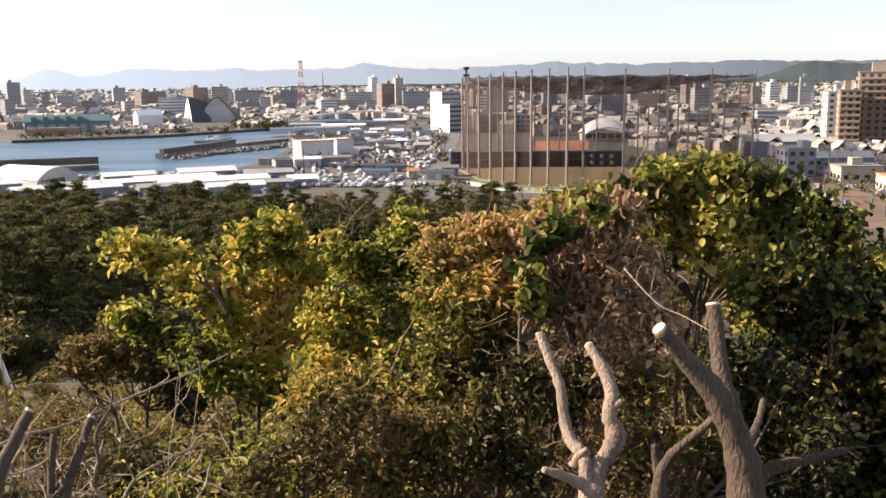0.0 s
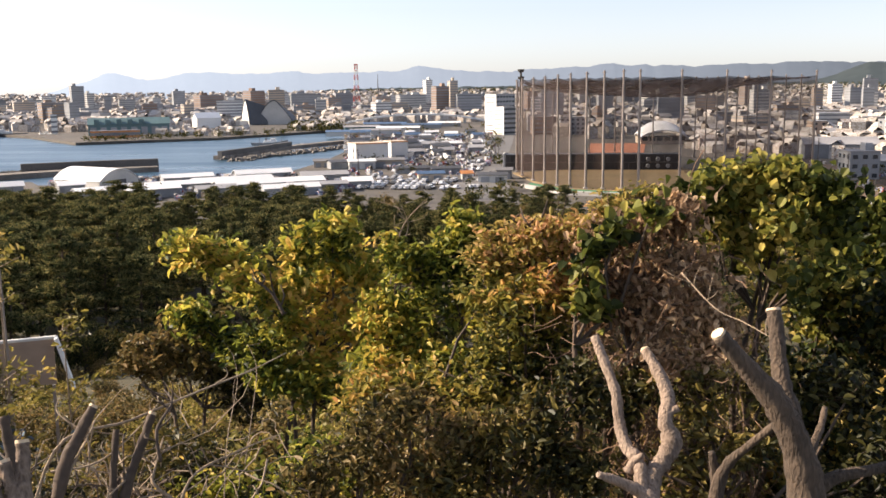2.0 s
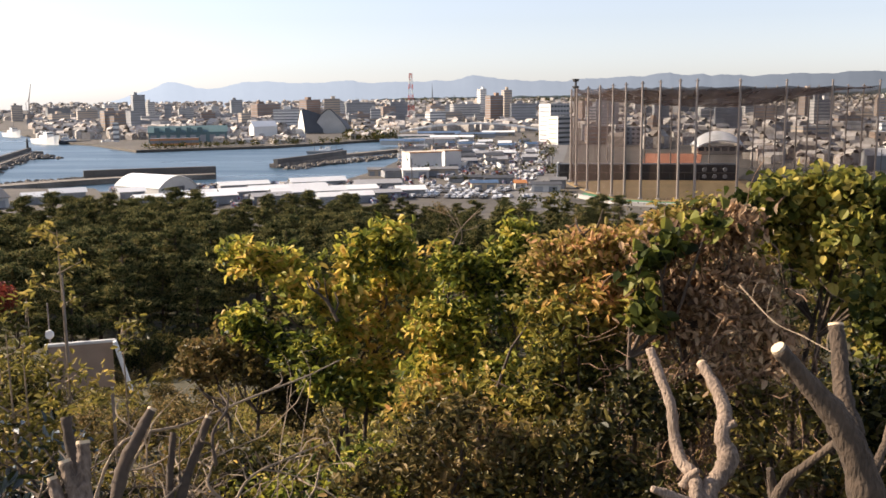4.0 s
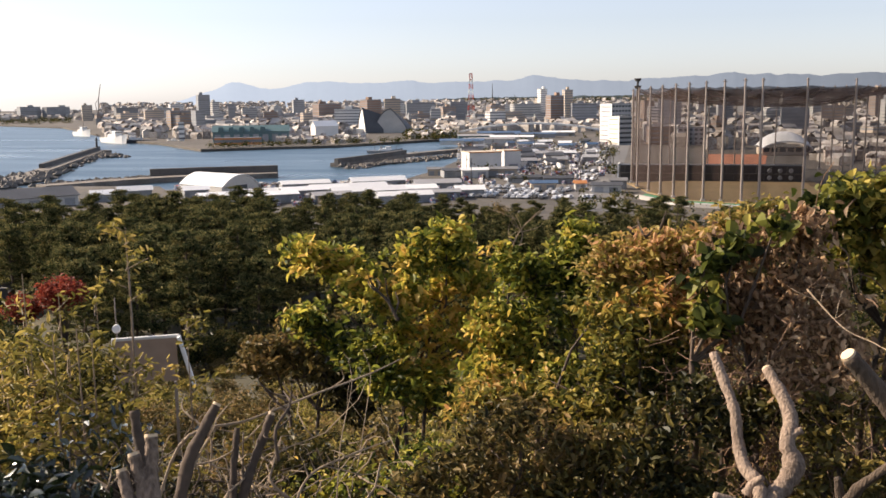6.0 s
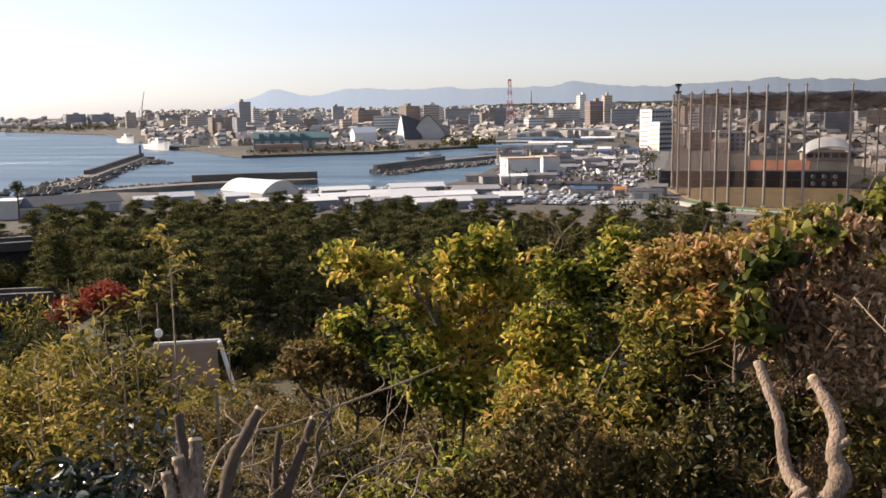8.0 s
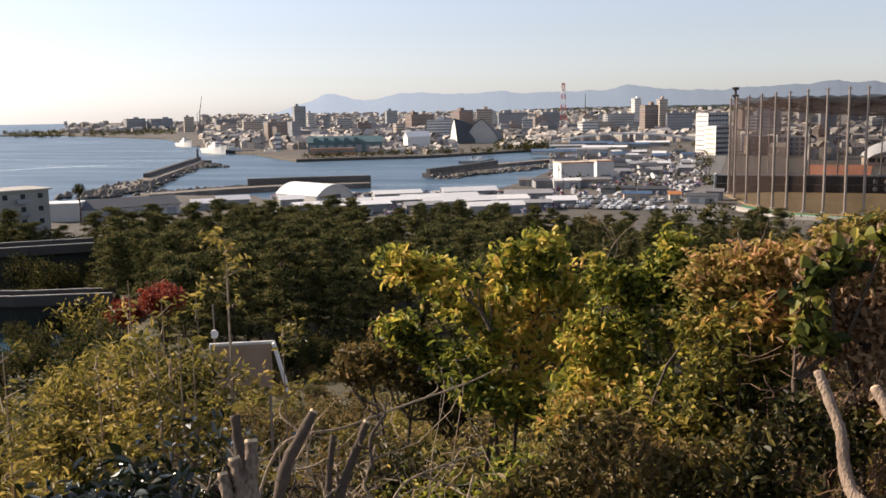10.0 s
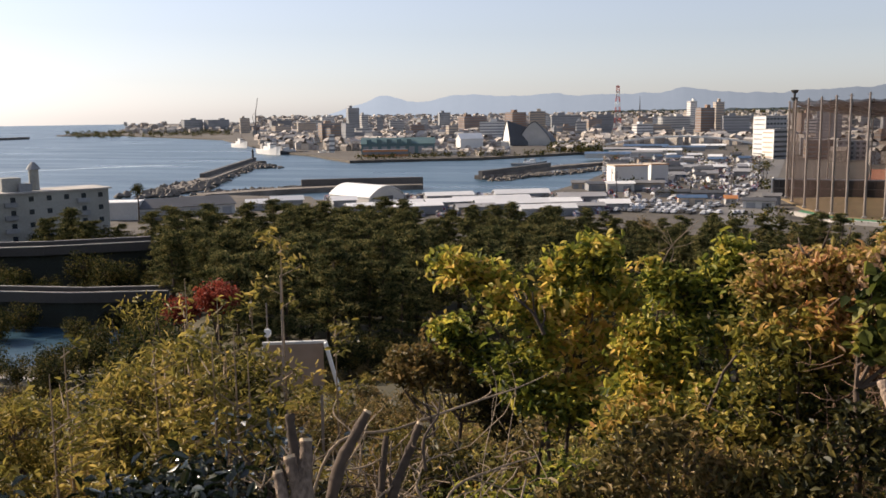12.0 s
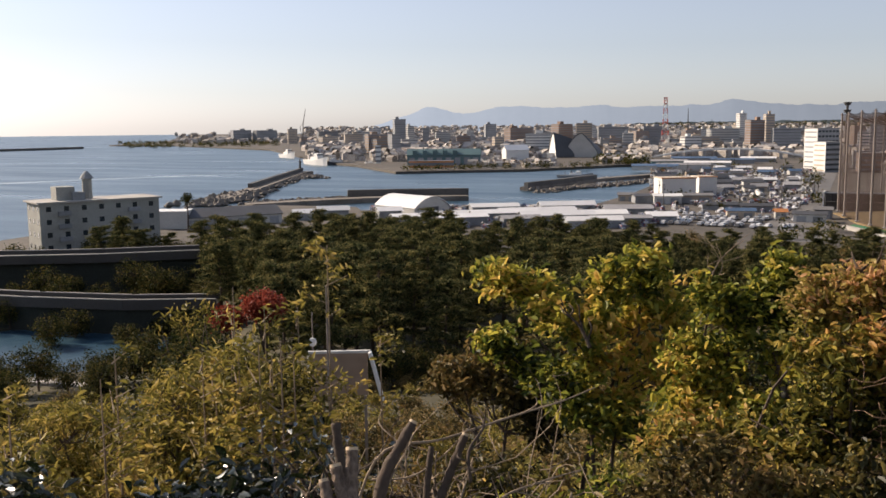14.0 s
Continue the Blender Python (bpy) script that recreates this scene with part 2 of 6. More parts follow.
L_GOLD = foliage("golden_leaves", [(0.04, 0.065, 0.013), (0.13, 0.165, 0.03), (0.30, 0.31, 0.05), (0.50, 0.43, 0.07), (0.56, 0.37, 0.10)], 0.5, shady=0.55, sunny=1.25)
L_OLIVE = foliage("olive_leaves", [(0.05, 0.065, 0.016), (0.15, 0.155, 0.035), (0.32, 0.28, 0.055), (0.47, 0.35, 0.08), (0.50, 0.26, 0.10)], 0.45, shady=0.55, sunny=1.25)
L_RUST = foliage("rusty_leaves", [(0.11, 0.115, 0.03), (0.29, 0.25, 0.055), (0.48, 0.36, 0.10), (0.50, 0.28, 0.14)], 0.42, shady=0.55, sunny=1.2)
# Same vine twice: darkened for shade here, brightened for sunlight below.
L_VINESHADE = foliage("vine_leaves_shade", [(0.008, 0.013, 0.004), (0.016, 0.025, 0.007), (0.040, 0.050, 0.013), (0.18, 0.15, 0.035), (0.40, 0.29, 0.09)], 0.35, shady=0.7, sunny=1.3)
L_VINESUN = foliage("vine_leaves_sun", [(0.014, 0.024, 0.006), (0.05, 0.068, 0.014), (0.12, 0.135, 0.027), (0.25, 0.235, 0.045), (0.44, 0.35, 0.09)], 0.45, shady=0.6, sunny=1.25)
L_DRY = foliage("dry_vine_leaves", [(0.08, 0.048, 0.028), (0.22, 0.135, 0.078), (0.40, 0.26, 0.15), (0.58, 0.42, 0.26)], 0.45, shady=0.55, sunny=1.25)
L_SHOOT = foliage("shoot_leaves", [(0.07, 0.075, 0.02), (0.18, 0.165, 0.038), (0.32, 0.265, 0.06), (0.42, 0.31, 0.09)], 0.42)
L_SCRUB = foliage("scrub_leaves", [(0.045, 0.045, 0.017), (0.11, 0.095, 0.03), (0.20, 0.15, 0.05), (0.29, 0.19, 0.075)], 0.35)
# Widest gains: sunlit tufts and dark gaps put into the needle colours.
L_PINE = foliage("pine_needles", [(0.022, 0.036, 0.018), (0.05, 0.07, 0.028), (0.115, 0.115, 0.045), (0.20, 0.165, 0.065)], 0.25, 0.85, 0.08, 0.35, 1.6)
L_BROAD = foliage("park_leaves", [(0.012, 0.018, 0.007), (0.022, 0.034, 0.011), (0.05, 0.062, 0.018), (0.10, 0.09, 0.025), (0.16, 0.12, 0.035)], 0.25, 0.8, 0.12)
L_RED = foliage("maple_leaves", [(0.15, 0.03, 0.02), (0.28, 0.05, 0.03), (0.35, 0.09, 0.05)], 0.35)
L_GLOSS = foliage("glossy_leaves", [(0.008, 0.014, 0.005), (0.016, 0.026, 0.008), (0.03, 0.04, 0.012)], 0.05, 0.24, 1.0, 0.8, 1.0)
# Green darkened to put the shade under the trees into the leaves.
L_SHADE = foliage("shade_green_leaves", [(0.014, 0.018, 0.006), (0.034, 0.038, 0.011), (0.075, 0.068, 0.017), (0.18, 0.135, 0.033)], 0.2)

# ---- the setting: hill, quays, sea, far hills ----
HILL = ((0, 36.3), (3, 35.6), (6, 33.8), (10, 31.5), (20, 28.0), (45, 21.5), (70, 15.0), (100, 9.5), (130, 7.0), (180, 4.0), (230, 2.6), (270, 1.6), (330, -1.0), (400, -5.0), (5200, -6.0))


def hill(x, y):
    """Height of the ground sheet."""
    r = math.hypot(x, y)
    z = float(np.interp(r, [a for a, _ in HILL], [b for _, b in HILL]))
    ahead = min(1.0, max(0.0, (y / max(r, 0.01) + 0.35) / 0.6)) if r > 0.01 else 0.0
    z = 36.3 + (z - 36.3) * ahead if r < 400 else (z if ahead > 0.5 else 30 * (1 - ahead) + z * ahead)
    az = math.degrees(math.atan2(-x, y))
    if az > 34 and 115 < r < 185:
        z -= 4.5 * min(1, (az - 34) / 4) * max(0.0, 1 - abs(r - 152) / 30)
    return z + (0.25 * noise.noise((x * 0.35, y * 0.35, 0)) * min(1, r / 4) if r < 120 else 0)


def ground():
    rs = [0.0] + [0.6 * 1.075 ** i for i in range(126)]
    rs = [r for r in rs if r < 4900] + [4920]
    n = 240
    vs, fs = [], []
    for r in rs:
        for k in range(n):
            a = 2 * math.pi * k / n
            x, y = -math.sin(a) * r, math.cos(a) * r
            vs.append((x, y, hill(x, y)))
    for i in range(len(rs) - 1):
        for k in range(n):
            fs.append((i * n + k, i * n + (k + 1) % n, (i + 1) * n + (k + 1) % n, (i + 1) * n + k))
    ob = link_mesh("ground", vs, fs, M_SOIL, smooth=True)
    return tagged(ob, "overgrown hillside of dry earth and grass falling to the harbour", "ground", kind="structure")


def sea_material():
    ma = bpy.data.materials.new("sea_water")
    ma.use_nodes = True
    N, L = ma.node_tree.nodes, ma.node_tree.links
    bs = N["Principled BSDF"]
    geo = N.new("ShaderNodeNewGeometry")
    mp = N.new("ShaderNodeMapping")
    mp.inputs["Scale"].default_value = (0.006, 0.03, 1)
    mp.inputs["Rotation"].default_value = (0, 0, radians(-35))
    L.new(geo.outputs["Position"], mp.inputs[0])
    big = N.new("ShaderNodeTexNoise")
    big.inputs["Scale"].default_value, big.inputs["Detail"].default_value = 1.0, 4
    L.new(mp.outputs[0], big.inputs["Vector"])
    mr = N.new("ShaderNodeMapRange")
    mr.inputs[1].default_value, mr.inputs[2].default_value = 0.3, 0.7
    mr.inputs[3].default_value, mr.inputs[4].default_value = 0.24, 0.42
    L.new(big.outputs[0], mr.inputs[0])
    L.new(mr.outputs[0], bs.inputs["Roughness"])
    bs.inputs["Base Color"].default_value = (0.03, 0.075, 0.12, 1)
    wav = N.new("ShaderNodeTexNoise")
    wav.inputs["Scale"].default_value, wav.inputs["Detail"].default_value = 0.5, 6
    L.new(geo.outputs["Position"], wav.inputs["Vector"])
    bp = N.new("ShaderNodeBump")
    bp.inputs["Strength"].default_value, bp.inputs["Distance"].default_value = 0.5, 0.35
    L.new(wav.outputs[0], bp.inputs["Height"])
    L.new(bp.outputs[0], bs.inputs["Normal"])
    return ma


M_SEA = sea_material()


def disc(name, rs, z, material, n=96):
    vs, fs = [(0, 0, z)], []
    for r in rs:
        vs += [(-math.sin(2 * math.pi * k / n) * r, math.cos(2 * math.pi * k / n) * r, z) for k in range(n)]
    fs += [(0, 1 + k, 1 + (k + 1) % n) for k in range(n)]
    for i in range(len(rs) - 1):
        fs += [(1 + i * n + k, 1 + (i + 1) * n + k, 1 + (i + 1) * n + (k + 1) % n, 1 + i * n + (k + 1) % n) for k in range(n)]
    return link_mesh(name, vs, fs, material)


def slab(name, outline, z0, z1, material, label, category="quay"):
    """A flat piece of land with upright edges; the outline is bearing and distance."""
    bm = bmesh.new()
    prism(bm, [at(a, r)[:2] for a, r in outline], z0, z1)
    bmesh.ops.triangulate(bm, faces=[f for f in bm.faces if len(f.verts) > 4])
    return tagged(part(name, bm, material), label, category, kind="structure")


ground()
tagged(disc("sea", [150, 400, 900, 1800, 3200, 4950], 0.0, M_SEA), "calm blue harbour and open sea under haze", "water", kind="structure")

slab("ground_harbour", [(75, 262), (60, 300), (48, 330), (42, 372), (37, 425), (33.5, 445), (27, 420), (26.7, 403), (18, 402), (12.9, 416), (10.6, 480), (9.3, 549),
     (9.3, 700), (8.9, 850), (10.95, 833), (16.7, 756), (21.1, 745), (24.56, 736), (26.95, 872), (28.6, 935), (30.2, 1130), (32, 1500),
     (34.3, 1660), (37.5, 1950), (40.8, 2050), (41.1, 2080), (38, 2500), (36.5, 4700), (0, 4800), (-40, 4800), (-75, 2000), (-75, 262), (-40, 225), (0, 225), (40, 225)],
     -5, 2.0, M_LAND, "flat paved harbour land with concrete quay edges", "harbour land")
slab("yard_ground", [(-17.0, 250), (-17.6, 455), (-30, 470), (-34, 240)], 1.5, 2.06, M_DRY, "brown dry yard ground beside the railway", "yard")
slab("clay_field", [(-5.4, 515), (-5.5, 605), (-8.8, 605), (-8.7, 515)], 1.5, 2.2, M_CLAY, "red clay sports field behind the range", "sports field")
slab("range_field", [(-0.9, 398), (-2.2, 358), (-4.3, 333), (-8.4, 326), (-10.9, 340), (-12.2, 395), (-11.0, 425), (-6, 424)], 1.5, 2.3, M_FAIRWAY, "tan mown turf of the golf practice range", "field")
slab("main_road", [(3.2, 300), (2.0, 420), (0.6, 620), (-0.3, 1000), (-1.2, 1000), (-0.9, 620), (-0.3, 420), (-1.0, 300)], 1.5, 2.08, M_ROAD, "grey asphalt road along the harbour", "road")


def range_of_hills(name, r, base, bumps, material, label, az0, az1, rough, rise=0.0):
    """A ridge by the sum of rounded tops: bearing, height, half width."""
    vs, fs = [], []
    n = int((az1 - az0) / 0.12)
    cols = 10
    for i in range(n + 1):
        a = az0 + (az1 - az0) * i / n
        h = base + (rise * min(1.0, max(0.0, (20 - a) / 28)))
        for b, top, w in bumps:
            h += top * math.exp(-((a - b) / w) ** 2)
        h += rough * (noise.fractal((a * 0.9, r * 0.01, 0), 1.0, 2.0, 4))
        h *= min(1, (a - az0) / 3 + 0.02, (az1 - a) / 3 + 0.02) if name != "backdrop" else min(1, (az1 - a) / 5 + 0.01)
        for j in range(cols):
            s = j / (cols - 1)
            dz = max(0.0, h * (s ** 0.8)) + rough * 0.4 * s * (1 - s) * noise.noise((a * 2.1, s * 4, r)) - 6 * (1 - s)
            vs.append(at(a, r + (s - 1) * 260, dz))
    for i in range(n):
        for j in range(cols - 1):
            p = i * cols + j
            fs.append((p, p + cols, p + cols + 1, p + 1))
    return tagged(link_mesh(name, vs, fs, material, smooth=True), label, "hills", kind="structure")


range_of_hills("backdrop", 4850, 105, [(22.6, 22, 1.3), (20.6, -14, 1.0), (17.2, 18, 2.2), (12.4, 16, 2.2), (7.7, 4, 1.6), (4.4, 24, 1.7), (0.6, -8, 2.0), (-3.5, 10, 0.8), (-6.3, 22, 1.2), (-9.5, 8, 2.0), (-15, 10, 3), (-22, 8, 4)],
               M_HILLFAR, "long mountain range, pale blue haze painted in as a glow", -60, 27.5, 11, 22)
range_of_hills("hills", 3300, 38, [(3, 2, 3), (-3.5, 6, 3), (-12, 8, 6), (-20.8, 50, 2.0), (-24.5, 46, 3), (-33, 60, 6)], M_HILLMID, "low wooded hills behind the town, bluish haze painted as glow", -60, 13, 5)


# Thin pale strip laid flat on the water.
M_STREAK = surface("pale_streak", (0.55, 0.62, 0.66), 0.5, 0.35, 0.05, 0.0, second=(0.25, 0.33, 0.40))
slab("wake", [(48, 716), (42, 742), (36, 762), (33.4, 772), (33.4, 774), (36, 768), (42, 750), (48, 727)], -0.05, 0.06, M_STREAK, "pale streak laid as a thin strip across the calm sea", "wake")


# ---- buildings ----
def window_mesh(w, h):
    bm = bmesh.new()
    box(bm, w, 0.12, h, 0, 0, 0)
    me = bpy.data.meshes.new("window")
    bm.to_mesh(me)
    bm.free()
    me.materials.append(M_GLASS)
    return me


WINDOWS = {}


def windows_on(parent, w, d, h, floors, cols, side_cols, ww, wh, foot=0.9, sill=True):
    """Single windows let into the front and the left-hand side."""
    me = WINDOWS.setdefault((ww, wh), window_mesh(ww, wh))
    sh = h / floors
    for i in range(floors):
        for k in range(cols):
            shared("window", me, parent, Matrix.Translation((-w / 2 + w * (k + 0.5) / cols, -d / 2 + 0.02, i * sh + foot)))
        for k in range(side_cols):
            shared("window", me, parent, pose(-w / 2 + 0.02, -d / 2 + d * (k + 0.5) / side_cols, i * sh + foot, 0, 0, 90))


def building(name, az, r, w, d, h, wall, label, category="building", turn=0.0, z=2.0, floors=4, roof=None, rows=True, group="", cap=0.35, hut=True, balcony=False):
    """A block with parapet roof, roof hut and a strip of windows in each storey."""
    t = thing(name, Matrix.Translation(at(az, r, z)) @ pose(0, 0, 0, 0, 0, az + turn), label, category, group)
    part("wall", boxed(w, d, h, 0, 0, 0), wall, t)
    bm = bmesh.new()
    box(bm, w + 0.5, d + 0.5, cap, 0, 0, h)
    part("roof", bm, roof or M_ROOFG, t)
    if hut:
        part("roof_hut", boxed(w * 0.25, d * 0.4, 2.4 + 0.04 * h, w * random.uniform(-0.25, 0.25), 0, h + cap), wall, t)
    if rows:
        sh = h / floors
        if r < 720:
            windows_on(t, w, d, h, floors, max(2, int(w / 3.4)), max(2, int(d / 4)), 1.9, 1.5, 0.9)
        for i in range(floors):
            if r < 720:
                continue
            bm = boxed(w + 0.12, d + 0.12, sh * 0.42, 0, 0, i * sh + sh * 0.32)
            part("window_band", bm, M_BAND, t)
            if balcony:
                part("balcony", boxed(w * 0.96, 1.1, sh * 0.36, 0, -d / 2 - 0.5, i * sh), wall, t)
    return t


def gabled(name, az, r, w, d, h, wall, roof, label, category="shed", turn=0.0, z=2.0, rise=1.2, group="", doors=0):
    """A low hall with a gable roof running along its width."""
    t = thing(name, Matrix.Translation(at(az, r, z)) @ pose(0, 0, 0, 0, 0, az + turn), label, category, group)
    bm = bmesh.new()
    vs = [bm.verts.new(p) for p in ((-w / 2, -d / 2, 0), (-w / 2, d / 2, 0), (-w / 2, d / 2, h), (-w / 2, 0, h + rise * 0.92), (-w / 2, -d / 2, h))]
    f = bm.faces.new(vs)
    g = bmesh.ops.extrude_face_region(bm, geom=[f])
    bmesh.ops.translate(bm, verts=[v for v in g["geom"] if isinstance(v, bmesh.types.BMVert)], vec=(w, 0, 0))
    bmesh.ops.recalc_face_normals(bm, faces=bm.faces)
    part("wall", bm, wall, t)
    bm = bmesh.new()
    o = 0.6
    slope = math.atan2(rise, d / 2)
    ln = (d / 2 + o) / math.cos(slope)
    for s in (-1, 1):
        m = Matrix.Translation((0, s * (d / 2 + o) / 2, h + rise / 2 - o * math.tan(slope) / 2)) @ Matrix.Rotation(-s * slope, 4, "X")
        box(bm, w + 2 * o, ln, 0.14, 0, 0, 0.02, m=m)
    part("roof", bm, roof, t)
    for k in range(doors):
        part("shutter", boxed(w / doors * 0.6, 0.14, h * 0.72, -w / 2 + w * (k + 0.5) / doors, -d / 2 - 0.03, 0), M_GREY, t)
    return t


# the block of flats on the shore
def flats():
    w, d, h = 30.5, 11.0, 16.2
    t = thing("apartment_block", Matrix.Translation(at(42.1, 262, 3.2)) @ pose(0, 0, 0, 0, 0, 42.1 + 18), "greyish concrete apartment block of five storeys", "apartment block")
    part("wall", boxed(w, d, h), M_FLATWALL, t)
    part("roof", boxed(w + 1.4, d + 1.4, 0.4, 0, 0, h), M_CONC, t)
    part("water_tank_hut", boxed(4.6, 4.6, 3.4, -7.8, 0, h + 0.4), M_FLATWALL, t)
    part("stair_hut", boxed(3.0, 4, 2.0, -5.0, -2.2, h + 0.4), M_GREY, t)
    bm = bmesh.new()
    tube(bm, [(-1.6, 0, h), (-1.6, 0, h + 5.6)], [1.25, 1.2], 10)
    part("chimney", bm, M_FLATWALL, t, "round rooftop tower")
    bm = bmesh.new()
    tube(bm, [(-1.6, 0, h + 5.6), (-1.6, 0, h + 5.9), (-1.6, 0, h + 6.8), (-1.6, 0, h + 7.5)], [1.8, 1.6, 1.0, 0.3], 10)
    part("tower_cap", bm, M_GREY, t)
    windows_on(t, w, d, h, 5, 7, 3, 1.2, 1.25, 1.2)
    for x in (-9.4, 8.4):
        for i in range(5):
            part("balcony", boxed(3.0, 1.1, 1.1, x, -d / 2 - 0.55, i * h / 5 + 0.1), M_GREY, t)


flats()

# halls by the shore
gabled("harbour_hall", 34.6, 360, 36, 16, 3.6, M_PALE, M_ROOFD, "low hall with a dark sheet roof behind the pines", turn=16, rise=2.6, doors=6)
building("net_store", 37.8, 352, 12, 10, 6.0, M_PALE, "plain white concrete store beside the hall", "store", turn=-14, floors=2, rows=False, hut=False, roof=M_ROOFW)


def vault_hall():
    t = thing("vault_hall", Matrix.Translation(at(23.6, 384, 2.0)) @ pose(0, 0, 0, 0, 0, 23.6 + 38), "barrel-vaulted white warehouse with a pale end wall", "warehouse")
    w, ln, wallh, rise, n = 18.0, 26.0, 3.2, 4.2, 16
    prof = [(-w / 2 + w * k / n, wallh + rise * (1 - ((2 * k / n) - 1) ** 2)) for k in range(n + 1)]
    bm = bmesh.new()
    end = [bm.verts.new((x, -ln / 2, z)) for x, z in [(w / 2, 0), (-w / 2, 0)] + prof]
    f = bm.faces.new(end)
    g = bmesh.ops.extrude_face_region(bm, geom=[f])
    bmesh.ops.translate(bm, verts=[v for v in g["geom"] if isinstance(v, bmesh.types.BMVert)], vec=(0, ln, 0))
    bmesh.ops.recalc_face_normals(bm, faces=bm.faces)
    part("wall", bm, M_PALE, t)
    bm = bmesh.new()
    lo = [[bm.verts.new((x * 1.02, s * (ln / 2 + 0.5), z + 0.06)) for x, z in prof] for s in (-1, 1)]
    hi = [[bm.verts.new((x * 1.02, s * (ln / 2 + 0.5), z + 0.3)) for x, z in prof] for s in (-1, 1)]
    for k in range(n):
        bm.faces.new((hi[0][k], hi[0][k + 1], hi[1][k + 1], hi[1][k]))
        bm.faces.new((lo[0][k], lo[1][k], lo[1][k + 1], lo[0][k + 1]))
        for s in (0, 1):
            bm.faces.new((lo[s][k], lo[s][k + 1], hi[s][k + 1], hi[s][k]))
    bmesh.ops.recalc_face_normals(bm, faces=bm.faces)
    part("roof", bm, M_ROOFW, t)
    part("door", boxed(4.4, 0.2, 3.6, 1.0, -ln / 2 - 0.06, 0), M_ROOFD, t)


vault_hall()

# market sheds with white roofs
for az, r, w, d, turn in ((25.0, 366, 12, 8, 10), (23.6, 345, 20, 10, 14), (21.2, 352, 22, 8, 14), (20.6, 338, 24, 9, 13), (18.6, 384, 26, 10, 12), (18.0, 352, 34, 9, 15), (16.0, 366, 40, 9, 15),
                          (17.0, 334, 18, 10, 12), (14.2, 386, 30, 8, 14), (14.8, 345, 36, 10, 14), (12.0, 356, 22, 12, 12), (10.6, 372, 24, 13, 10), (11.0, 338, 28, 10, 10), (12.6, 330, 26, 9, 12),
                          (28.4, 372, 16, 7, 6), (30.2, 366, 10, 7, 6), (8.6, 350, 14, 9, 8)):
    gabled("market_shed", az, r, w * 0.74, d * 0.72, random.uniform(2.4, 3.4), M_GREY, (M_ROOFW, M_ROOFW, M_ROOFG)[int(az * 7) % 3 if az < 20 else 0], "long low market shed with a white sheet roof", turn=turn, rise=random.uniform(0.7, 1.3), group="market sheds", doors=4)

for az, r, w, d, h, roof in ((9.4, 436, 13, 9, 3.2, M_ROOFD), (8.3, 432, 12, 8, 3.6, M_ROOFW), (6.7, 440, 15, 7, 3.4, M_ROOFG), (5.2, 404, 15, 4, 2.4, M_ROOFD), (3.2, 398, 12, 4, 2.6, M_ROOFD), (10.6, 446, 8, 6, 3.0, M_ROOFG),
                             (4.1, 368, 10, 4, 3.2, M_BLUE), (0.3, 362, 11, 5, 3.0, M_ROOFD), (-0.4, 376, 6, 5, 3.6, M_ROOFG), (1.9, 372, 4, 3, 2.8, M_ORANGE)):
    gabled("harbour_shed", az, r, w, d, h, random.choice([M_PALE, M_BEIGE, M_GREY]), roof, "small working shed on the harbour yard", turn=random.uniform(-8, 14), group="harbour sheds", doors=2, rise=0.8)

rs2 = random.Random(17)
for k in range(40):
    gabled("harbour_shed", rs2.uniform(1.2, 8.8), rs2.uniform(500, 730), rs2.uniform(5, 12), rs2.uniform(4, 6), rs2.uniform(2.2, 3.4), rs2.choice([M_PALE, M_BEIGE, M_GREY, M_GREY, M_BLUE]), rs2.choice([M_ROOFW, M_ROOFG, M_ROOFG, M_ROOFD, M_ROOFD, M_BLUE]), "small working shed on the harbour yard", turn=rs2.uniform(-8, 30), group="harbour sheds", doors=1)

# ice house: two pale blocks with an orange roof edge
for az, r, w, h in ((7.85, 474, 17, 9.2), (6.2, 490, 9, 9.0)):
    t = building("ice_house", az, r, w, 12, h, M_WHITE, "white windowless cold store with an orange roof edge", "cold store", turn=20, rows=False, hut=False, roof=M_BEIGE, group="cold stores")
    part("roof_edge", boxed(w + 0.7, 0.3, 0.5, 0, -6.2, h - 0.1), M_ORANGE, t, "orange roof edge")
    part("pipe_rack", boxed(w * 0.5, 1.2, 2.2, 0, -6.8, 0), M_GREY, t)

# low works with blue roofs along the inner basin
for i, (az, r, w) in enumerate(((9.0, 740, 34), (7.4, 760, 40), (6.0, 800, 36), (4.6, 860, 36), (8.2, 830, 30), (3.2, 900, 30), (6.8, 900, 40))):
    gabled("boat_works", az, r, w, 14, 3.4, random.choice([M_TEAL, M_PALE, M_GREY]), (M_BLUE, M_ROOFG, M_ROOFW)[i % 3], "low boatyard hall beside the inner basin", turn=random.uniform(-6, 10), rise=1.2, group="boatyard halls")

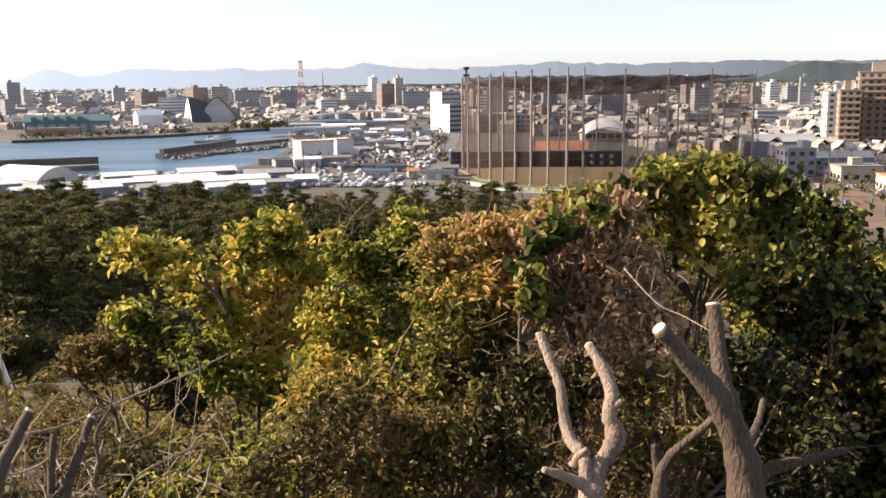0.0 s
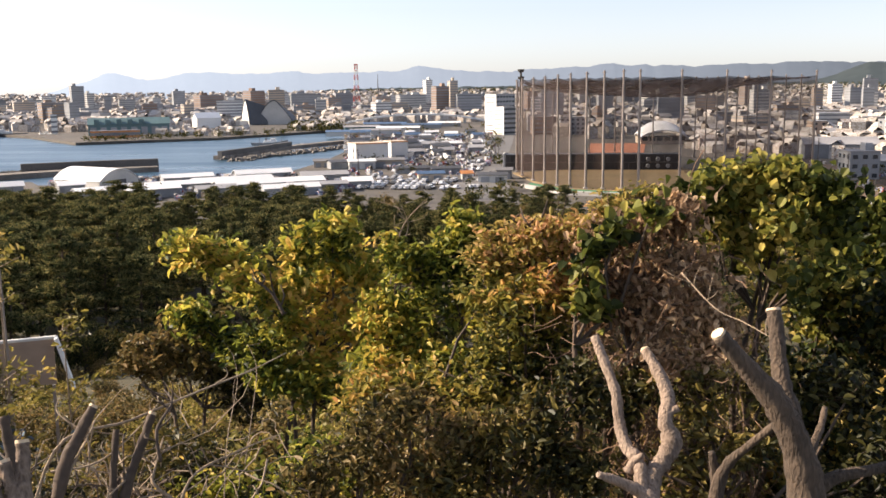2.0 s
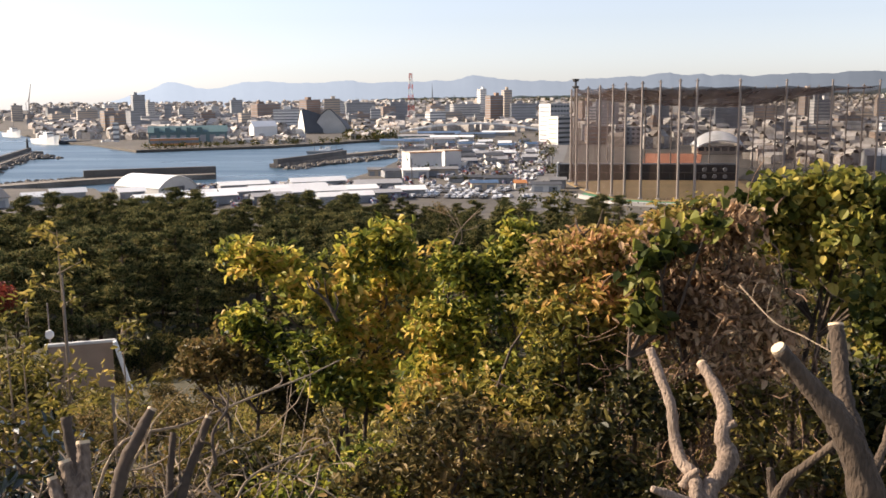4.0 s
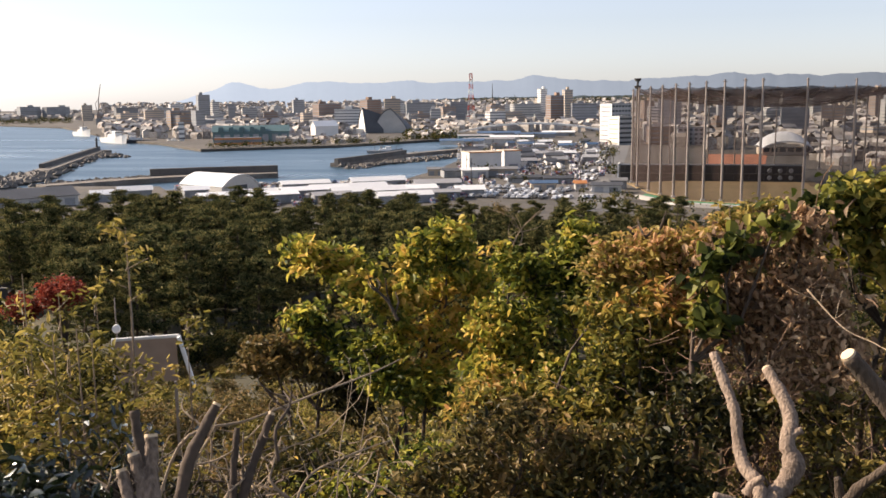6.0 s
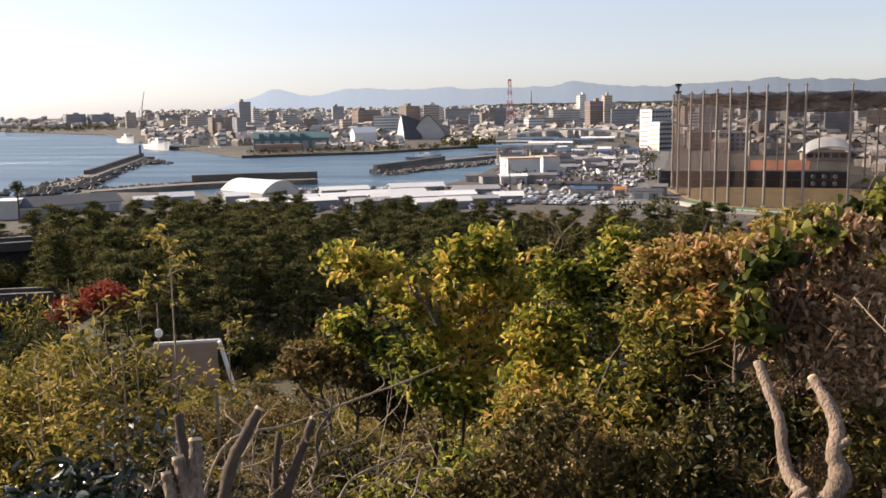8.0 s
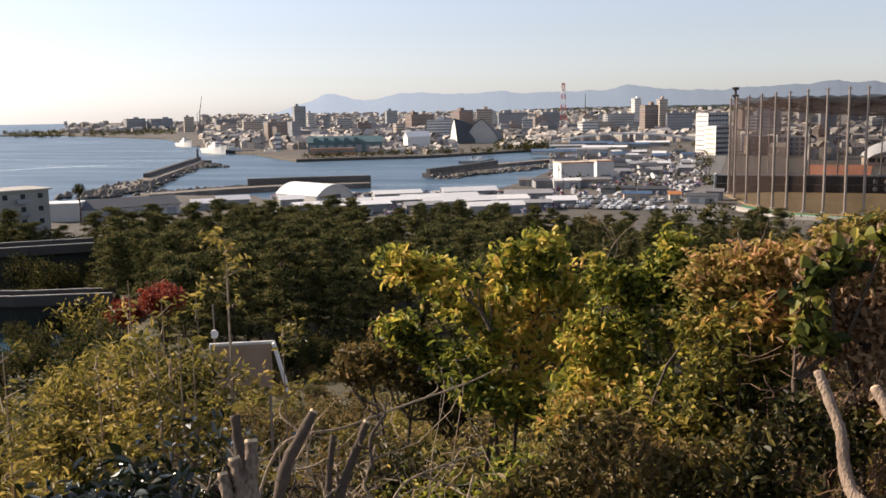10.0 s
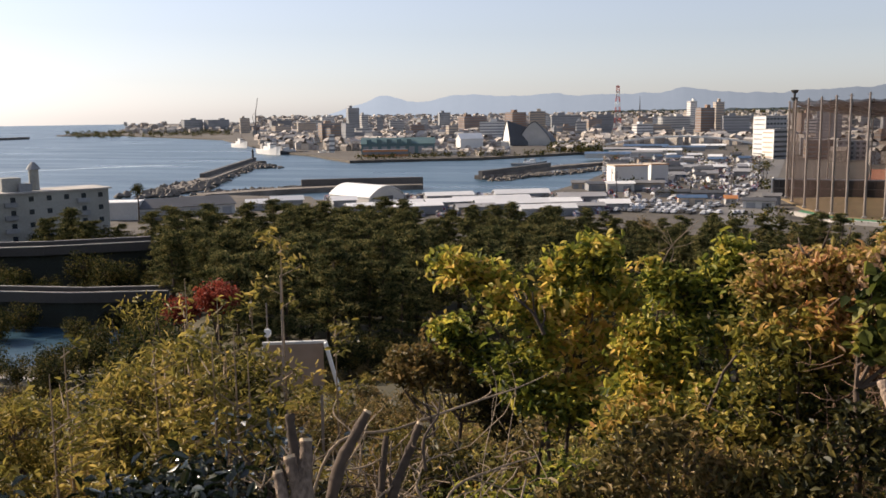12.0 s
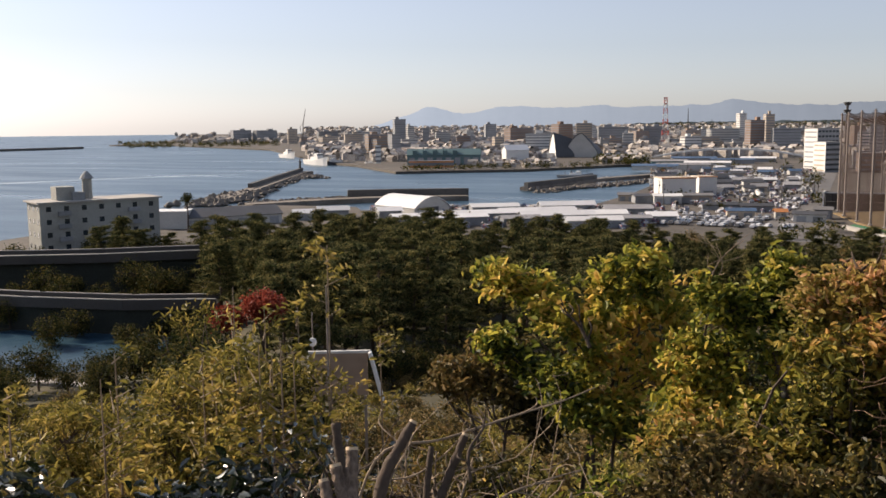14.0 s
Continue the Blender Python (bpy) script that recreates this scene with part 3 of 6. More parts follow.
# white office blocks at the road; sunlit end painted white, shaded walls grey
for az, r, w, d, h, fl in ((-0.15, 780, 19, 15, 30, 8), (-0.45, 725, 12, 13, 21, 6)):
    t = thing("office_block", Matrix.Translation(at(az, r, 2)) @ pose(0, 0, 0, 0, 0, az + 38), "office block, sunlit end painted white, shaded walls grey, window bands", "office block", "office blocks")
    part("wall", boxed(w, d, h), M_GREY, t)
    part("end_wall", boxed(0.4, d + 0.1, h, -w / 2 - 0.2, 0, 0), M_WHITE, t, "end wall panel, white for the sunlight on it")
    part("roof", boxed(w + 0.4, d + 0.4, 0.6, 0, 0, h), M_ROOFG, t)
    windows_on(t, w, d, h, fl, 6, 0, 2.2, 1.5, 1.2)
    for i in range(fl):
        part("window_band", boxed(0.3, d * 0.86, h / fl * 0.3, -w / 2 - 0.3, 0, i * h / fl + 0.8), M_BEIGE if fl == 6 else M_GREY, t)

# named town blocks
TOWN = ((24.3, 1700, 20, 18, 46, M_GREY), (23.7, 1740, 14, 14, 34, M_PALE), (18.8, 1900, 22, 18, 36, M_GREY), (17.1, 1650, 46, 20, 29, M_BROWN), (14.5, 1500, 28, 18, 35, M_BROWN), (13.2, 1480, 24, 18, 36, M_BEIGE),
        (11.5, 1450, 44, 18, 30, M_GREY), (10.6, 1300, 14, 14, 22, M_PALE), (4.2, 1800, 13, 14, 51, M_WHITE), (3.45, 1330, 20, 16, 38, M_BROWN), (2.7, 1400, 12, 12, 46, M_BEIGE), (1.75, 1320, 34, 18, 27, M_GREY), (5.2, 1500, 46, 16, 26, M_PALE),
        (6.5, 1300, 48, 18, 17, M_BEIGE), (33.7, 2300, 44, 20, 27, M_GREY), (32.3, 2300, 54, 20, 26, M_GREY), (28.6, 1900, 40, 18, 24, M_GREY), (26.8, 1800, 40, 16, 24, M_PALE))
for az, r, w, d, h, wall in TOWN:
    building("town_block", az, r, w, d, h, wall, "tall town block over the low roofs", turn=random.uniform(0, 40), floors=max(4, int(h / 3.4)), group="town blocks")

# town behind the practice range and to its right
rnd = random.Random(7)
WALLS = [M_PALE, M_PALE, M_WHITE, M_BEIGE, M_TAN, M_BROWN, M_GREY, M_GREY, M_GREY]
for i in range(105):
    az, r = rnd.uniform(-27, -1.8), rnd.uniform(640, 1900)
    h = rnd.choice([7, 9, 10, 12, 15, 18, 24, 30, 36]) * (1.0 if r < 1300 else 1.15)
    if r < 800:
        h = min(h, 13)
    if -11.5 < az < -5 and r < 780:
        continue
    building("town_house", az, r, rnd.uniform(10, 24), rnd.uniform(9, 15), h, rnd.choice(WALLS), "town building with rows of windows", turn=rnd.uniform(-5, 45), floors=max(2, int(h / 3.2)), group="town buildings", hut=h > 14)
for i in range(150):
    az, r = rnd.uniform(-0.5, 31.5), rnd.uniform(1090, 2300)
    if az > 26 and r < 1500 or az > 30 and r < 1900:
        continue
    h = rnd.choice([6, 7, 8, 9, 10, 12, 14, 18, 24]) * (1.0 if r < 1500 else 1.25)
    building("town_house", az, r, rnd.uniform(11, 34), rnd.uniform(9, 16), h, rnd.choice(WALLS), "town building with rows of windows", turn=rnd.uniform(-5, 45), floors=max(2, int(h / 3.2)), group="town buildings", hut=h > 12)


def far_roofs(name, n, az0, az1, r0, r1, seed, label, size=1.0, paint=None):
    """Countless small houses, each a box under a hipped roof."""
    rs = np.random.RandomState(seed)
    a = np.radians(rs.uniform(az0, az1, n))
    r = np.sqrt(rs.uniform(r0 ** 2, r1 ** 2, n))
    base = np.stack([-np.sin(a) * r, np.cos(a) * r, np.full(n, 1.9) + np.maximum(0, r - 2300) * 0.03], 1)
    w, d, h, tn = rs.uniform(3.4, 7.5, n), rs.uniform(3, 4.6, n), rs.uniform(4.5, 8.5, n), rs.uniform(0, 3.14, n)
    w, d, h = w * size, d * size, h * size
    unit = np.array([(-1, -1, 0), (1, -1, 0), (1, 1, 0), (-1, 1, 0), (-1, -1, 1), (1, -1, 1), (1, 1, 1), (-1, 1, 1), (-.9, 0, 1.35), (.9, 0, 1.35)], float)
    loc = unit[None] * np.stack([w, d, h], 1)[:, None]
    x = loc[..., 0] * np.cos(tn)[:, None] - loc[..., 1] * np.sin(tn)[:, None]
    y = loc[..., 0] * np.sin(tn)[:, None] + loc[..., 1] * np.cos(tn)[:, None]
    co = np.stack([x, y, loc[..., 2]], -1) + base[:, None]
    quads = [(0, 1, 5, 4), (1, 2, 6, 5), (2, 3, 7, 6), (3, 0, 4, 7), (4, 5, 9, 8), (6, 7, 8, 9)]
    idx = (np.array(quads)[None] + 10 * np.arange(n)[:, None, None]).reshape(-1, 4)
    return tagged(array_mesh(name, co.reshape(-1, 3), idx, paint or M_HOUSES), label, "houses", kind="stuff")


M_HOUSES = foliage("house_colours", [(0.16, 0.15, 0.15), (0.32, 0.27, 0.22), (0.45, 0.42, 0.38), (0.62, 0.60, 0.57), (0.28, 0.20, 0.16)], 0.0, 0.8, 0.2, 0.9, 0.9)
far_roofs("low_houses", 5200, -28, 30, 1060, 3150, 3, "countless low houses of the far town")
far_roofs("quay_houses", 130, -0.5, 11.4, 1010, 1100, 6, "low houses and stores behind the far quay", 0.9)
far_roofs("quay_houses", 120, 18.4, 26, 920, 1060, 7, "low houses and stores behind the far quay", 0.9)
far_roofs("quay_houses", 70, 15, 20, 790, 905, 18, "small kiosks and stores along the far quay", 0.5)
far_roofs("quay_houses", 60, 9.6, 12.2, 850, 1000, 19, "small kiosks and stores along the far quay", 0.6)
far_roofs("quay_houses", 40, 15.6, 18.2, 985, 1060, 12, "low houses and stores behind the far quay", 0.7)
far_roofs("quay_houses", 150, 26.6, 29.6, 960, 1500, 8, "low houses and stores behind the far quay")
far_roofs("yard_houses", 110, -26, -18.8, 450, 660, 9, "low houses beside the railway yard", 0.8)
far_roofs("yard_houses", 80, -18, -11.2, 520, 660, 10, "low houses beside the practice range", 0.8)
M_CLUTTER = foliage("yard_colours", [(0.04, 0.04, 0.04), (0.11, 0.08, 0.06), (0.26, 0.24, 0.22), (0.55, 0.55, 0.54), (0.07, 0.13, 0.25), (0.25, 0.08, 0.05)], 0.0, 0.7, 0.3, 1.0, 1.0)
far_roofs("yard_clutter", 620, 0.2, 9.2, 385, 735, 13, "stacked crates, nets and gear on the harbour yard", 0.2, M_CLUTTER)
far_roofs("yard_clutter", 260, 9, 26, 395, 404, 14, "crates and gear along the market quay", 0.2, M_CLUTTER)
far_roofs("yard_clutter", 200, 9, 24, 325, 392, 15, "crates and vans between the market sheds", 0.24, M_CLUTTER)
far_roofs("yard_clutter", 130, -26, -18, 300, 470, 16, "gear and sleepers on the dry yard", 0.17, M_CLUTTER)
far_roofs("cape_houses", 110, 31, 37.5, 2050, 2700, 4, "small far buildings on the low cape")
far_roofs("range_houses", 700, -28, -2, 660, 1500, 5, "low houses behind the practice range")


# tall blocks at the right
def tower_block(az, r, w, d, h, turn, label, wall):
    t = thing("apartment_tower", Matrix.Translation(at(az, r, 2)) @ pose(0, 0, 0, 0, 0, az + turn), label, "apartment tower", "apartment towers")
    part("wall", boxed(w, d, h), wall, t)
    part("roof", boxed(w + 0.6, d + 0.6, 0.6, 0, 0, h), M_ROOFG, t)
    part("roof_hut", boxed(w * 0.3, d * 0.5, 4.5, -w * 0.12, 0, h + 0.6), wall, t)
    fl = int(h / 3.1)
    windows_on(t, w, d, h, fl, max(3, int(w / 3.6)), 2, 1.9, 1.7, 0.9)
    for i in range(fl):
        part("balcony", boxed(w * 0.94, 1.2, 1.05, 0, -d / 2 - 0.55, i * h / fl), wall, t)
    return t


tower_block(-24.9, 540, 26, 16, 40, 4, "tall beige apartment tower with balconies on each floor", M_TAN)
tower_block(-23.1, 522, 10, 14, 31, 6, "beige apartment wing lower than the tower beside it", M_TAN)
tower_block(-27.5, 500, 22, 16, 36, 18, "tall beige apartment tower with balconies on each floor", M_BROWN)
building("pale_tower", -22.3, 570, 9, 12, 30, M_PALE, "slender pale blue-grey block beside the tower", turn=15, floors=9)
building("concrete_block", -20.5, 390, 11, 12, 10.5, M_GREY, "three-storey concrete block at the edge of the yard", turn=22, floors=3)
building("low_works", -23.7, 376, 15, 12, 5.4, M_BEIGE, "low flat-roofed works building on the yard", turn=20, floors=1)
building("low_works", -26.2, 345, 15, 12, 5.0, M_BEIGE, "low flat-roofed works building on the yard", turn=18, floors=1, roof=M_ORANGE)
gabled("yard_shed", -22.6, 425, 26, 14, 5, M_GREY, M_ROOFG, "grey sheet-roofed shed on the yard", turn=20, rise=2)
gabled("yard_shed", -19.4, 500, 34, 18, 7, M_GREY, M_ROOFG, "long grey roofed shed beyond the range", turn=12, rise=3)


# railway tracks on the yard
def track(az0, r0, az1, r1):
    a, b = at(az0, r0, 2.07), at(az1, r1, 2.07)
    d = b - a
    t = thing("railway_track", Matrix.Translation(a) @ Matrix.Rotation(math.atan2(d.y, d.x), 4, "Z"), "rusty railway track on brown ballast", "railway track", "yard tracks")
    ln = d.length
    part("ballast", boxed(ln, 3.0, 0.1, ln / 2, 0, 0), M_DRY, t)
    for s in (-0.55, 0.55):
        part("rail", boxed(ln, 0.12, 0.16, ln / 2, s, 0.12), M_IRON, t)


for k in range(5):
    track(-18.6 - k * 0.35, 430 - k * 8, -33, 300 - k * 12)


# ---- golf practice range ----
def pole_at(az, r, top, width):
    t = thing("net_pole", Matrix.Translation(at(az, r, 2.0)), "tall slim steel pole that carries the golf netting", "net pole", "net poles")
    bm = bmesh.new()
    tube(bm, [(0, 0, 0), (0, 0, top * 0.5), (0, 0, top)], [width, width * 0.9, width * 0.7], 8)
    part("mast", bm, M_STEEL, t)
    part("foot", boxed(1.5, 1.5, 0.9, 0, 0, 0, bevel=0.08), M_CONC, t)
    part("cross_arm", boxed(1.6, 0.2, 0.2, 0, 0, top - 0.8), M_STEEL, t)


FRONT = [(-1.15, 404), (-1.48, 384), (-2.15, 364), (-2.84, 352), (-3.60, 343), (-4.35, 337), (-5.30, 334), (-6.33, 332), (-7.45, 331), (-8.41, 332), (-10.79, 345), (-13.3, 372), (-15.7, 398), (-18.1, 425)]
BACK = [(-3.3, 470), (-5.5, 480), (-7.0, 486), (-9.2, 490), (-11.6, 488), (-12.2, 480), (-12.8, 474), (-13.9, 468), (-14.5, 462), (-15.0, 458), (-16.5, 450), (-17.3, 440)]
for k, (az, r) in enumerate(FRONT):
    pole_at(az, r, 39.0 + 2.5 * min(1, k / 8), 0.48)
for az, r in BACK:
    pole_at(az, r, 40.0, 0.36)


def curtain(rows, z0, z1, name, label):
    """Netting in one panel for each bay, hanging slack between two poles."""
    t = thing(name, Matrix.Identity(4), label, "netting", "golf nets")
    sub = 6
    for i in range(len(rows) - 1):
        a, b = at(*rows[i]), at(*rows[i + 1])
        vs, fs = [], []
        for k in range(sub + 1):
            s = k / sub
            sag = 4 * s * (1 - s)
            p = a.lerp(b, s)
            for j in range(7):
                vs.append((p.x, p.y + sag * 0.8 * math.sin(j / 6 * math.pi), z0 + (z1 - sag * 0.9 - z0) * j / 6))
        for k in range(sub):
            for j in range(6):
                fs.append((k * 7 + j, k * 7 + 7 + j, k * 7 + 8 + j, k * 7 + 1 + j))
        link_mesh("net_panel", vs, fs, M_NET, t)


curtain(FRONT, 2.0, 41.0, "golf_net", "brown golf netting hung between tall poles")
curtain(BACK + [FRONT[-1]], 2.0, 41.0, "golf_net", "brown golf netting hung along the far side")
curtain([FRONT[0], BACK[0]], 2.0, 40.5, "golf_net", "brown golf netting hung at the end of the range")


def top_net():
    """The net over the range, which sags between the poles."""
    n, m = 40, 12
    vs, fs = [], []

    def along(rows, s):
        k = s * (len(rows) - 1)
        i = min(int(k), len(rows) - 2)
        return at(*rows[i]).lerp(at(*rows[i + 1]), k - i)

    for i in range(n + 1):
        s = i / n
        a, b = along(FRONT, s), along(BACK + [FRONT[-1]], s)
        for j in range(m + 1):
            q = j / m
            p = a.lerp(b, q)
            sag = 7.5 * 4 * q * (1 - q) * (0.35 + 0.65 * math.sin(math.pi * min(1, s * 1.15)) ** 0.7) * (1 - 0.9 * max(0, s - 0.72) / 0.28) + 0.8 * abs(math.sin(s * 13 * math.pi))
            vs.append((p.x, p.y, 41.2 - sag))
    for i in range(n):
        for j in range(m):
            k = i * (m + 1) + j
            fs.append((k, k + m + 1, k + m + 2, k + 1))
    tagged(link_mesh("roof_net", vs, fs, M_NETTOP, smooth=True), "dark brown net sagging over the practice range", "netting")


top_net()

# tee building of the range: dark, two floors of open bays
TEE = thing("tee_building", Matrix.Translation(at(-5.6, 416, 2)) @ pose(0, 0, 0, 0, 0, -5.6 + 2), "dark two-storey tee building along the practice range", "tee building")
part("wall", boxed(74, 7, 6.6), M_IRON, TEE)
part("roof", boxed(75, 8.2, 0.35, 0, 0, 6.6), M_ROOFD, TEE)
part("end_wall", boxed(0.6, 8.4, 7.4, -37.8, 0, 0), M_WHITE, TEE, "white end wall")
part("floor_slab", boxed(74, 9, 0.3, 0, -0.6, 3.3), M_DARKCONC, TEE)
for k in range(24):
    part("partition", boxed(0.25, 1.2, 2.7, -35 + 3 * k, -4.0, 0.5 if k % 2 else 3.7), M_DARKCONC, TEE)
for i in range(2):
    for k in range(3):
        bm = bmesh.new()
        # Plain grey discs for the round lights on the dark panels.
        bmesh.ops.create_cone(bm, segments=14, radius1=0.95, radius2=0.8, depth=0.3, cap_ends=True, matrix=Matrix.Translation((24 + 4.2 * k, -5.3, 2.0 + 2.9 * i)) @ Matrix.Rotation(radians(90), 4, "X"))
        part("fan_cover", bm, M_GREY, TEE)
slab("green_edge", [(-2.0, 352), (-4.2, 330), (-7.6, 322), (-7.4, 316), (-4.0, 322), (-1.7, 344)], 1.6, 2.6, M_GREEN, "green artificial turf border of the range", "turf")
slab("white_kerb", [(-1.6, 343), (-3.9, 320), (-7.4, 314), (-10.2, 316), (-10.2, 314), (-7.4, 311), (-3.8, 317.5), (-1.4, 341)], 1.0, 3.2, M_CONC, "pale curved concrete wall at the foot of the nets", "wall")


def dome_hall():
    t = thing("dome_hall", Matrix.Translation(at(-9.65, 610, 2)) @ pose(0, 0, 0, 0, 0, -9.65 + 10), "sports hall with a shallow white arched roof", "sports hall")
    w, d, n = 28.0, 22.0, 18
    part("wall", boxed(w, d, 4.2), M_BEIGE, t)
    bm = bmesh.new()
    rows = []
    for k in range(n + 1):
        s = 2 * k / n - 1
        z = 6.3 + 7.2 * (1 - s * s) ** 0.8
        rows.append([bm.verts.new((s * w * 0.53, y, z * f)) for y, f in ((-d * 0.62, 0.66), (-d * 0.3, 0.9), (d * 0.15, 1.03), (d * 0.56, 0.8))])
    for k in range(n):
        for j in range(3):
            bm.faces.new((rows[k][j], rows[k + 1][j], rows[k + 1][j + 1], rows[k][j + 1]))
    g = bmesh.ops.extrude_face_region(bm, geom=list(bm.faces))
    bmesh.ops.translate(bm, verts=[v for v in g["geom"] if isinstance(v, bmesh.types.BMVert)], vec=(0, 0, -0.7))
    bmesh.ops.recalc_face_normals(bm, faces=bm.faces)
    part("roof", bm, M_ROOFW, t, "white arched roof", smooth=False)
    for k in range(6):
        part("window", boxed(3.4, 0.2, 2.4, -11.5 + 4.6 * k, -d / 2 - 0.02, 2.2), M_GLASS, t)


dome_hall()


# ---- masts ----
def lattice_tower(az, r, h, foot, head, bands, label, name="radio_tower"):
    t = thing(name, Matrix.Translation(at(az, r, 2)), label, "tower")
    for k in range(bands):
        z0, z1 = h * k / bands, h * (k + 1) / bands
        w0, w1 = (foot + (head - foot) * (z / h) ** 0.7 for z in (z0, z1))
        bm = bmesh.new()
        cs = ((-1, -1), (1, -1), (1, 1), (-1, 1))
        for i in range(4):
            a, b = cs[i], cs[(i + 1) % 4]
            tube(bm, [(a[0] * w0, a[1] * w0, z0), (a[0] * w1, a[1] * w1, z1)], [0.3, 0.3], 4)
            tube(bm, [(a[0] * w0, a[1] * w0, z0), (b[0] * w1, b[1] * w1, z1)], [0.16, 0.16], 4)
            tube(bm, [(b[0] * w0, b[1] * w0, z0), (a[0] * w1, a[1] * w1, z1)], [0.16, 0.16], 4)
            tube(bm, [(a[0] * w1, a[1] * w1, z1), (b[0] * w1, b[1] * w1, z1)], [0.18, 0.18], 4)
        part("section", bm, M_RED if (bands - k) % 2 else M_WHITE, t)
    for z, w in ((h * 0.98, head * 2.6), (h * 0.86, head * 2.4)):
        part("platform", boxed(w, w, 1.2, 0, 0, z), M_RED, t)
    return t


lattice_tower(8.46, 1500, 74, 6.0, 2.0, 9, "red and white lattice radio tower over the town")
t = thing("relay_mast", Matrix.Translation(at(7.17, 2600, 2)), "thin grey relay mast on the far hill", "mast")
bm = bmesh.new()
tube(bm, [(0, 0, 0), (0, 0, 50), (0, 0, 74)], [2.4, 1.2, 0.5], 6)
part("mast", bm, M_IRON, t)


def light_mast():
    t = thing("light_mast", Matrix.Translation(at(-1.4, 500, 2)), "dark mast with two ring platforms near the range", "mast")
    bm = bmesh.new()
    tube(bm, [(0, 0, 0), (0, 0, 45)], [0.9, 0.6], 8)
    part("mast", bm, M_IRON, t)
    for z in (40.5, 44.2):
        bm = bmesh.new()
        bmesh.ops.create_cone(bm, segments=14, radius1=1.3, radius2=1.9, depth=1.5, cap_ends=True, matrix=Matrix.Translation((0, 0, z)))
        part("ring_platform", bm, M_IRON, t)


light_mast()


# ---- fan-shaped hall on the far quay ----
def shell(parent, x0, apex, x1, h, back, wall):
    """A fan: a gable with curved edges that rise to one tip, a dark roof falling away behind it."""
    n = 8
    left = [(x0 + (apex - x0) * (k / n), h * math.sin(k / n * 1.5708) ** 0.8) for k in range(n + 1)]
    right = [(apex + (x1 - apex) * (k / n), h * (1 - k / n) ** 0.75) for k in range(1, n + 1)]
    bm = bmesh.new()
    f = bm.faces.new([bm.verts.new((x, 0, z)) for x, z in left + right])
    g = bmesh.ops.extrude_face_region(bm, geom=[f])
    bmesh.ops.translate(bm, verts=[v for v in g["geom"] if isinstance(v, bmesh.types.BMVert)], vec=(0, 1.5, 0))
    bmesh.ops.recalc_face_normals(bm, faces=bm.faces)
    part("gable", bm, wall, parent)
    for name, edge in (("left_roof", left), ("right_roof", [left[-1]] + right)):
        bm = bmesh.new()
        near = [bm.verts.new((x, -0.8, z + 0.4)) for x, z in edge]
        far = [bm.verts.new((x * 0.8 + back[0], back[1], z * back[2] + 0.3)) for x, z in edge]
        for k in range(len(edge) - 1):
            bm.faces.new((near[k], near[k + 1], far[k + 1], far[k]))
        g = bmesh.ops.extrude_face_region(bm, geom=list(bm.faces))
        bmesh.ops.translate(bm, verts=[v for v in g["geom"] if isinstance(v, bmesh.types.BMVert)], vec=(0, 0, 0.7))
        bmesh.ops.recalc_face_normals(bm, faces=bm.faces)
        part(name, bm, M_ROOFD, parent)


# Gable greyer than the wing's white, to paint it in shade.
FAN = thing("fan_hall", Matrix.Translation(at(13.35, 1012, 2)) @ pose(0, 0, 0, 0, 0, 13.35 - 4), "harbour hall with a round-shouldered fan gable and dark roof", "exhibition hall")
shell(FAN, -19, 1, 19, 25.0, (9, 24, 0.62), M_PALE)
part("base", boxed(54, 14, 4.0, 14, 16, 0), M_PALE, FAN)
WING = thing("fan_hall", Matrix.Translation(at(15.05, 1018, 2)) @ pose(0, 0, 0, 0, 0, 15.05 - 72), "smaller fan-shaped shell with a bright white gable", "exhibition hall")
shell(WING, -14, 4, 14, 26.0, (2, 20, 0.72), M_WHITE)
part("porch", boxed(20, 8, 5.0, -4, -4.5, 0), M_WHITE, WING, "low white porch")

# long green market hall on the far quay, and its neighbours
t = gabled("quay_hall", 21.6, 860, 66, 20, 9, M_TEAL, M_TEAL, "long teal-roofed hall on the far quay", "hall", turn=-2, rise=5, doors=8)
for k in range(5):
    part("roof_gable", boxed(4, 5, 4.5, -26 + 9 * k, -8, 8.5), M_TEAL, t)
building("red_canopy", 22.4, 800, 38, 6, 5.5, M_ORANGE, "low hall with an orange-red canopy on the far quay", "hall", turn=0, floors=1, hut=False)
gabled("quay_house", 17.3, 960, 24, 14, 10, M_WHITE, M_ROOFW, "white gabled house on the far quay", "house", rise=5, turn=20)
building("quay_tower", 25.6, 900, 5, 5, 17, M_WHITE, "small white quay tower", "tower", floors=4, hut=False)


# ---- breakwaters and piers ----
def mole(rows, width, z1, label, material, name="breakwater", group=""):
    pts = [at(a, r) for a, r in rows]
    bm = bmesh.new()
    lft, rgt = [], []
    for i, p in enumerate(pts):
        d = (pts[min(i + 1, len(pts) - 1)] - pts[max(i - 1, 0)]).normalized()
        nrm = Vector((-d.y, d.x, 0)) * width / 2
        lft.append(p + nrm)
        rgt.append(p - nrm)
    prism(bm, [(v.x, v.y) for v in lft + rgt[::-1]], -4, z1)
    return tagged(part(name, bm, material), label, "breakwater", kind="structure")


mole([(35.2, 480), (33.4, 540), (31.6, 640), (30.3, 745), (29.7, 750)], 9, 2.6, "long concrete jetty running out to its beacon", M_QUAY)
mole([(33.3, 560), (31.6, 655), (30.2, 760)], 2.4, 5.0, "dark parapet wall along the seaward edge of the jetty", M_DARKCONC)
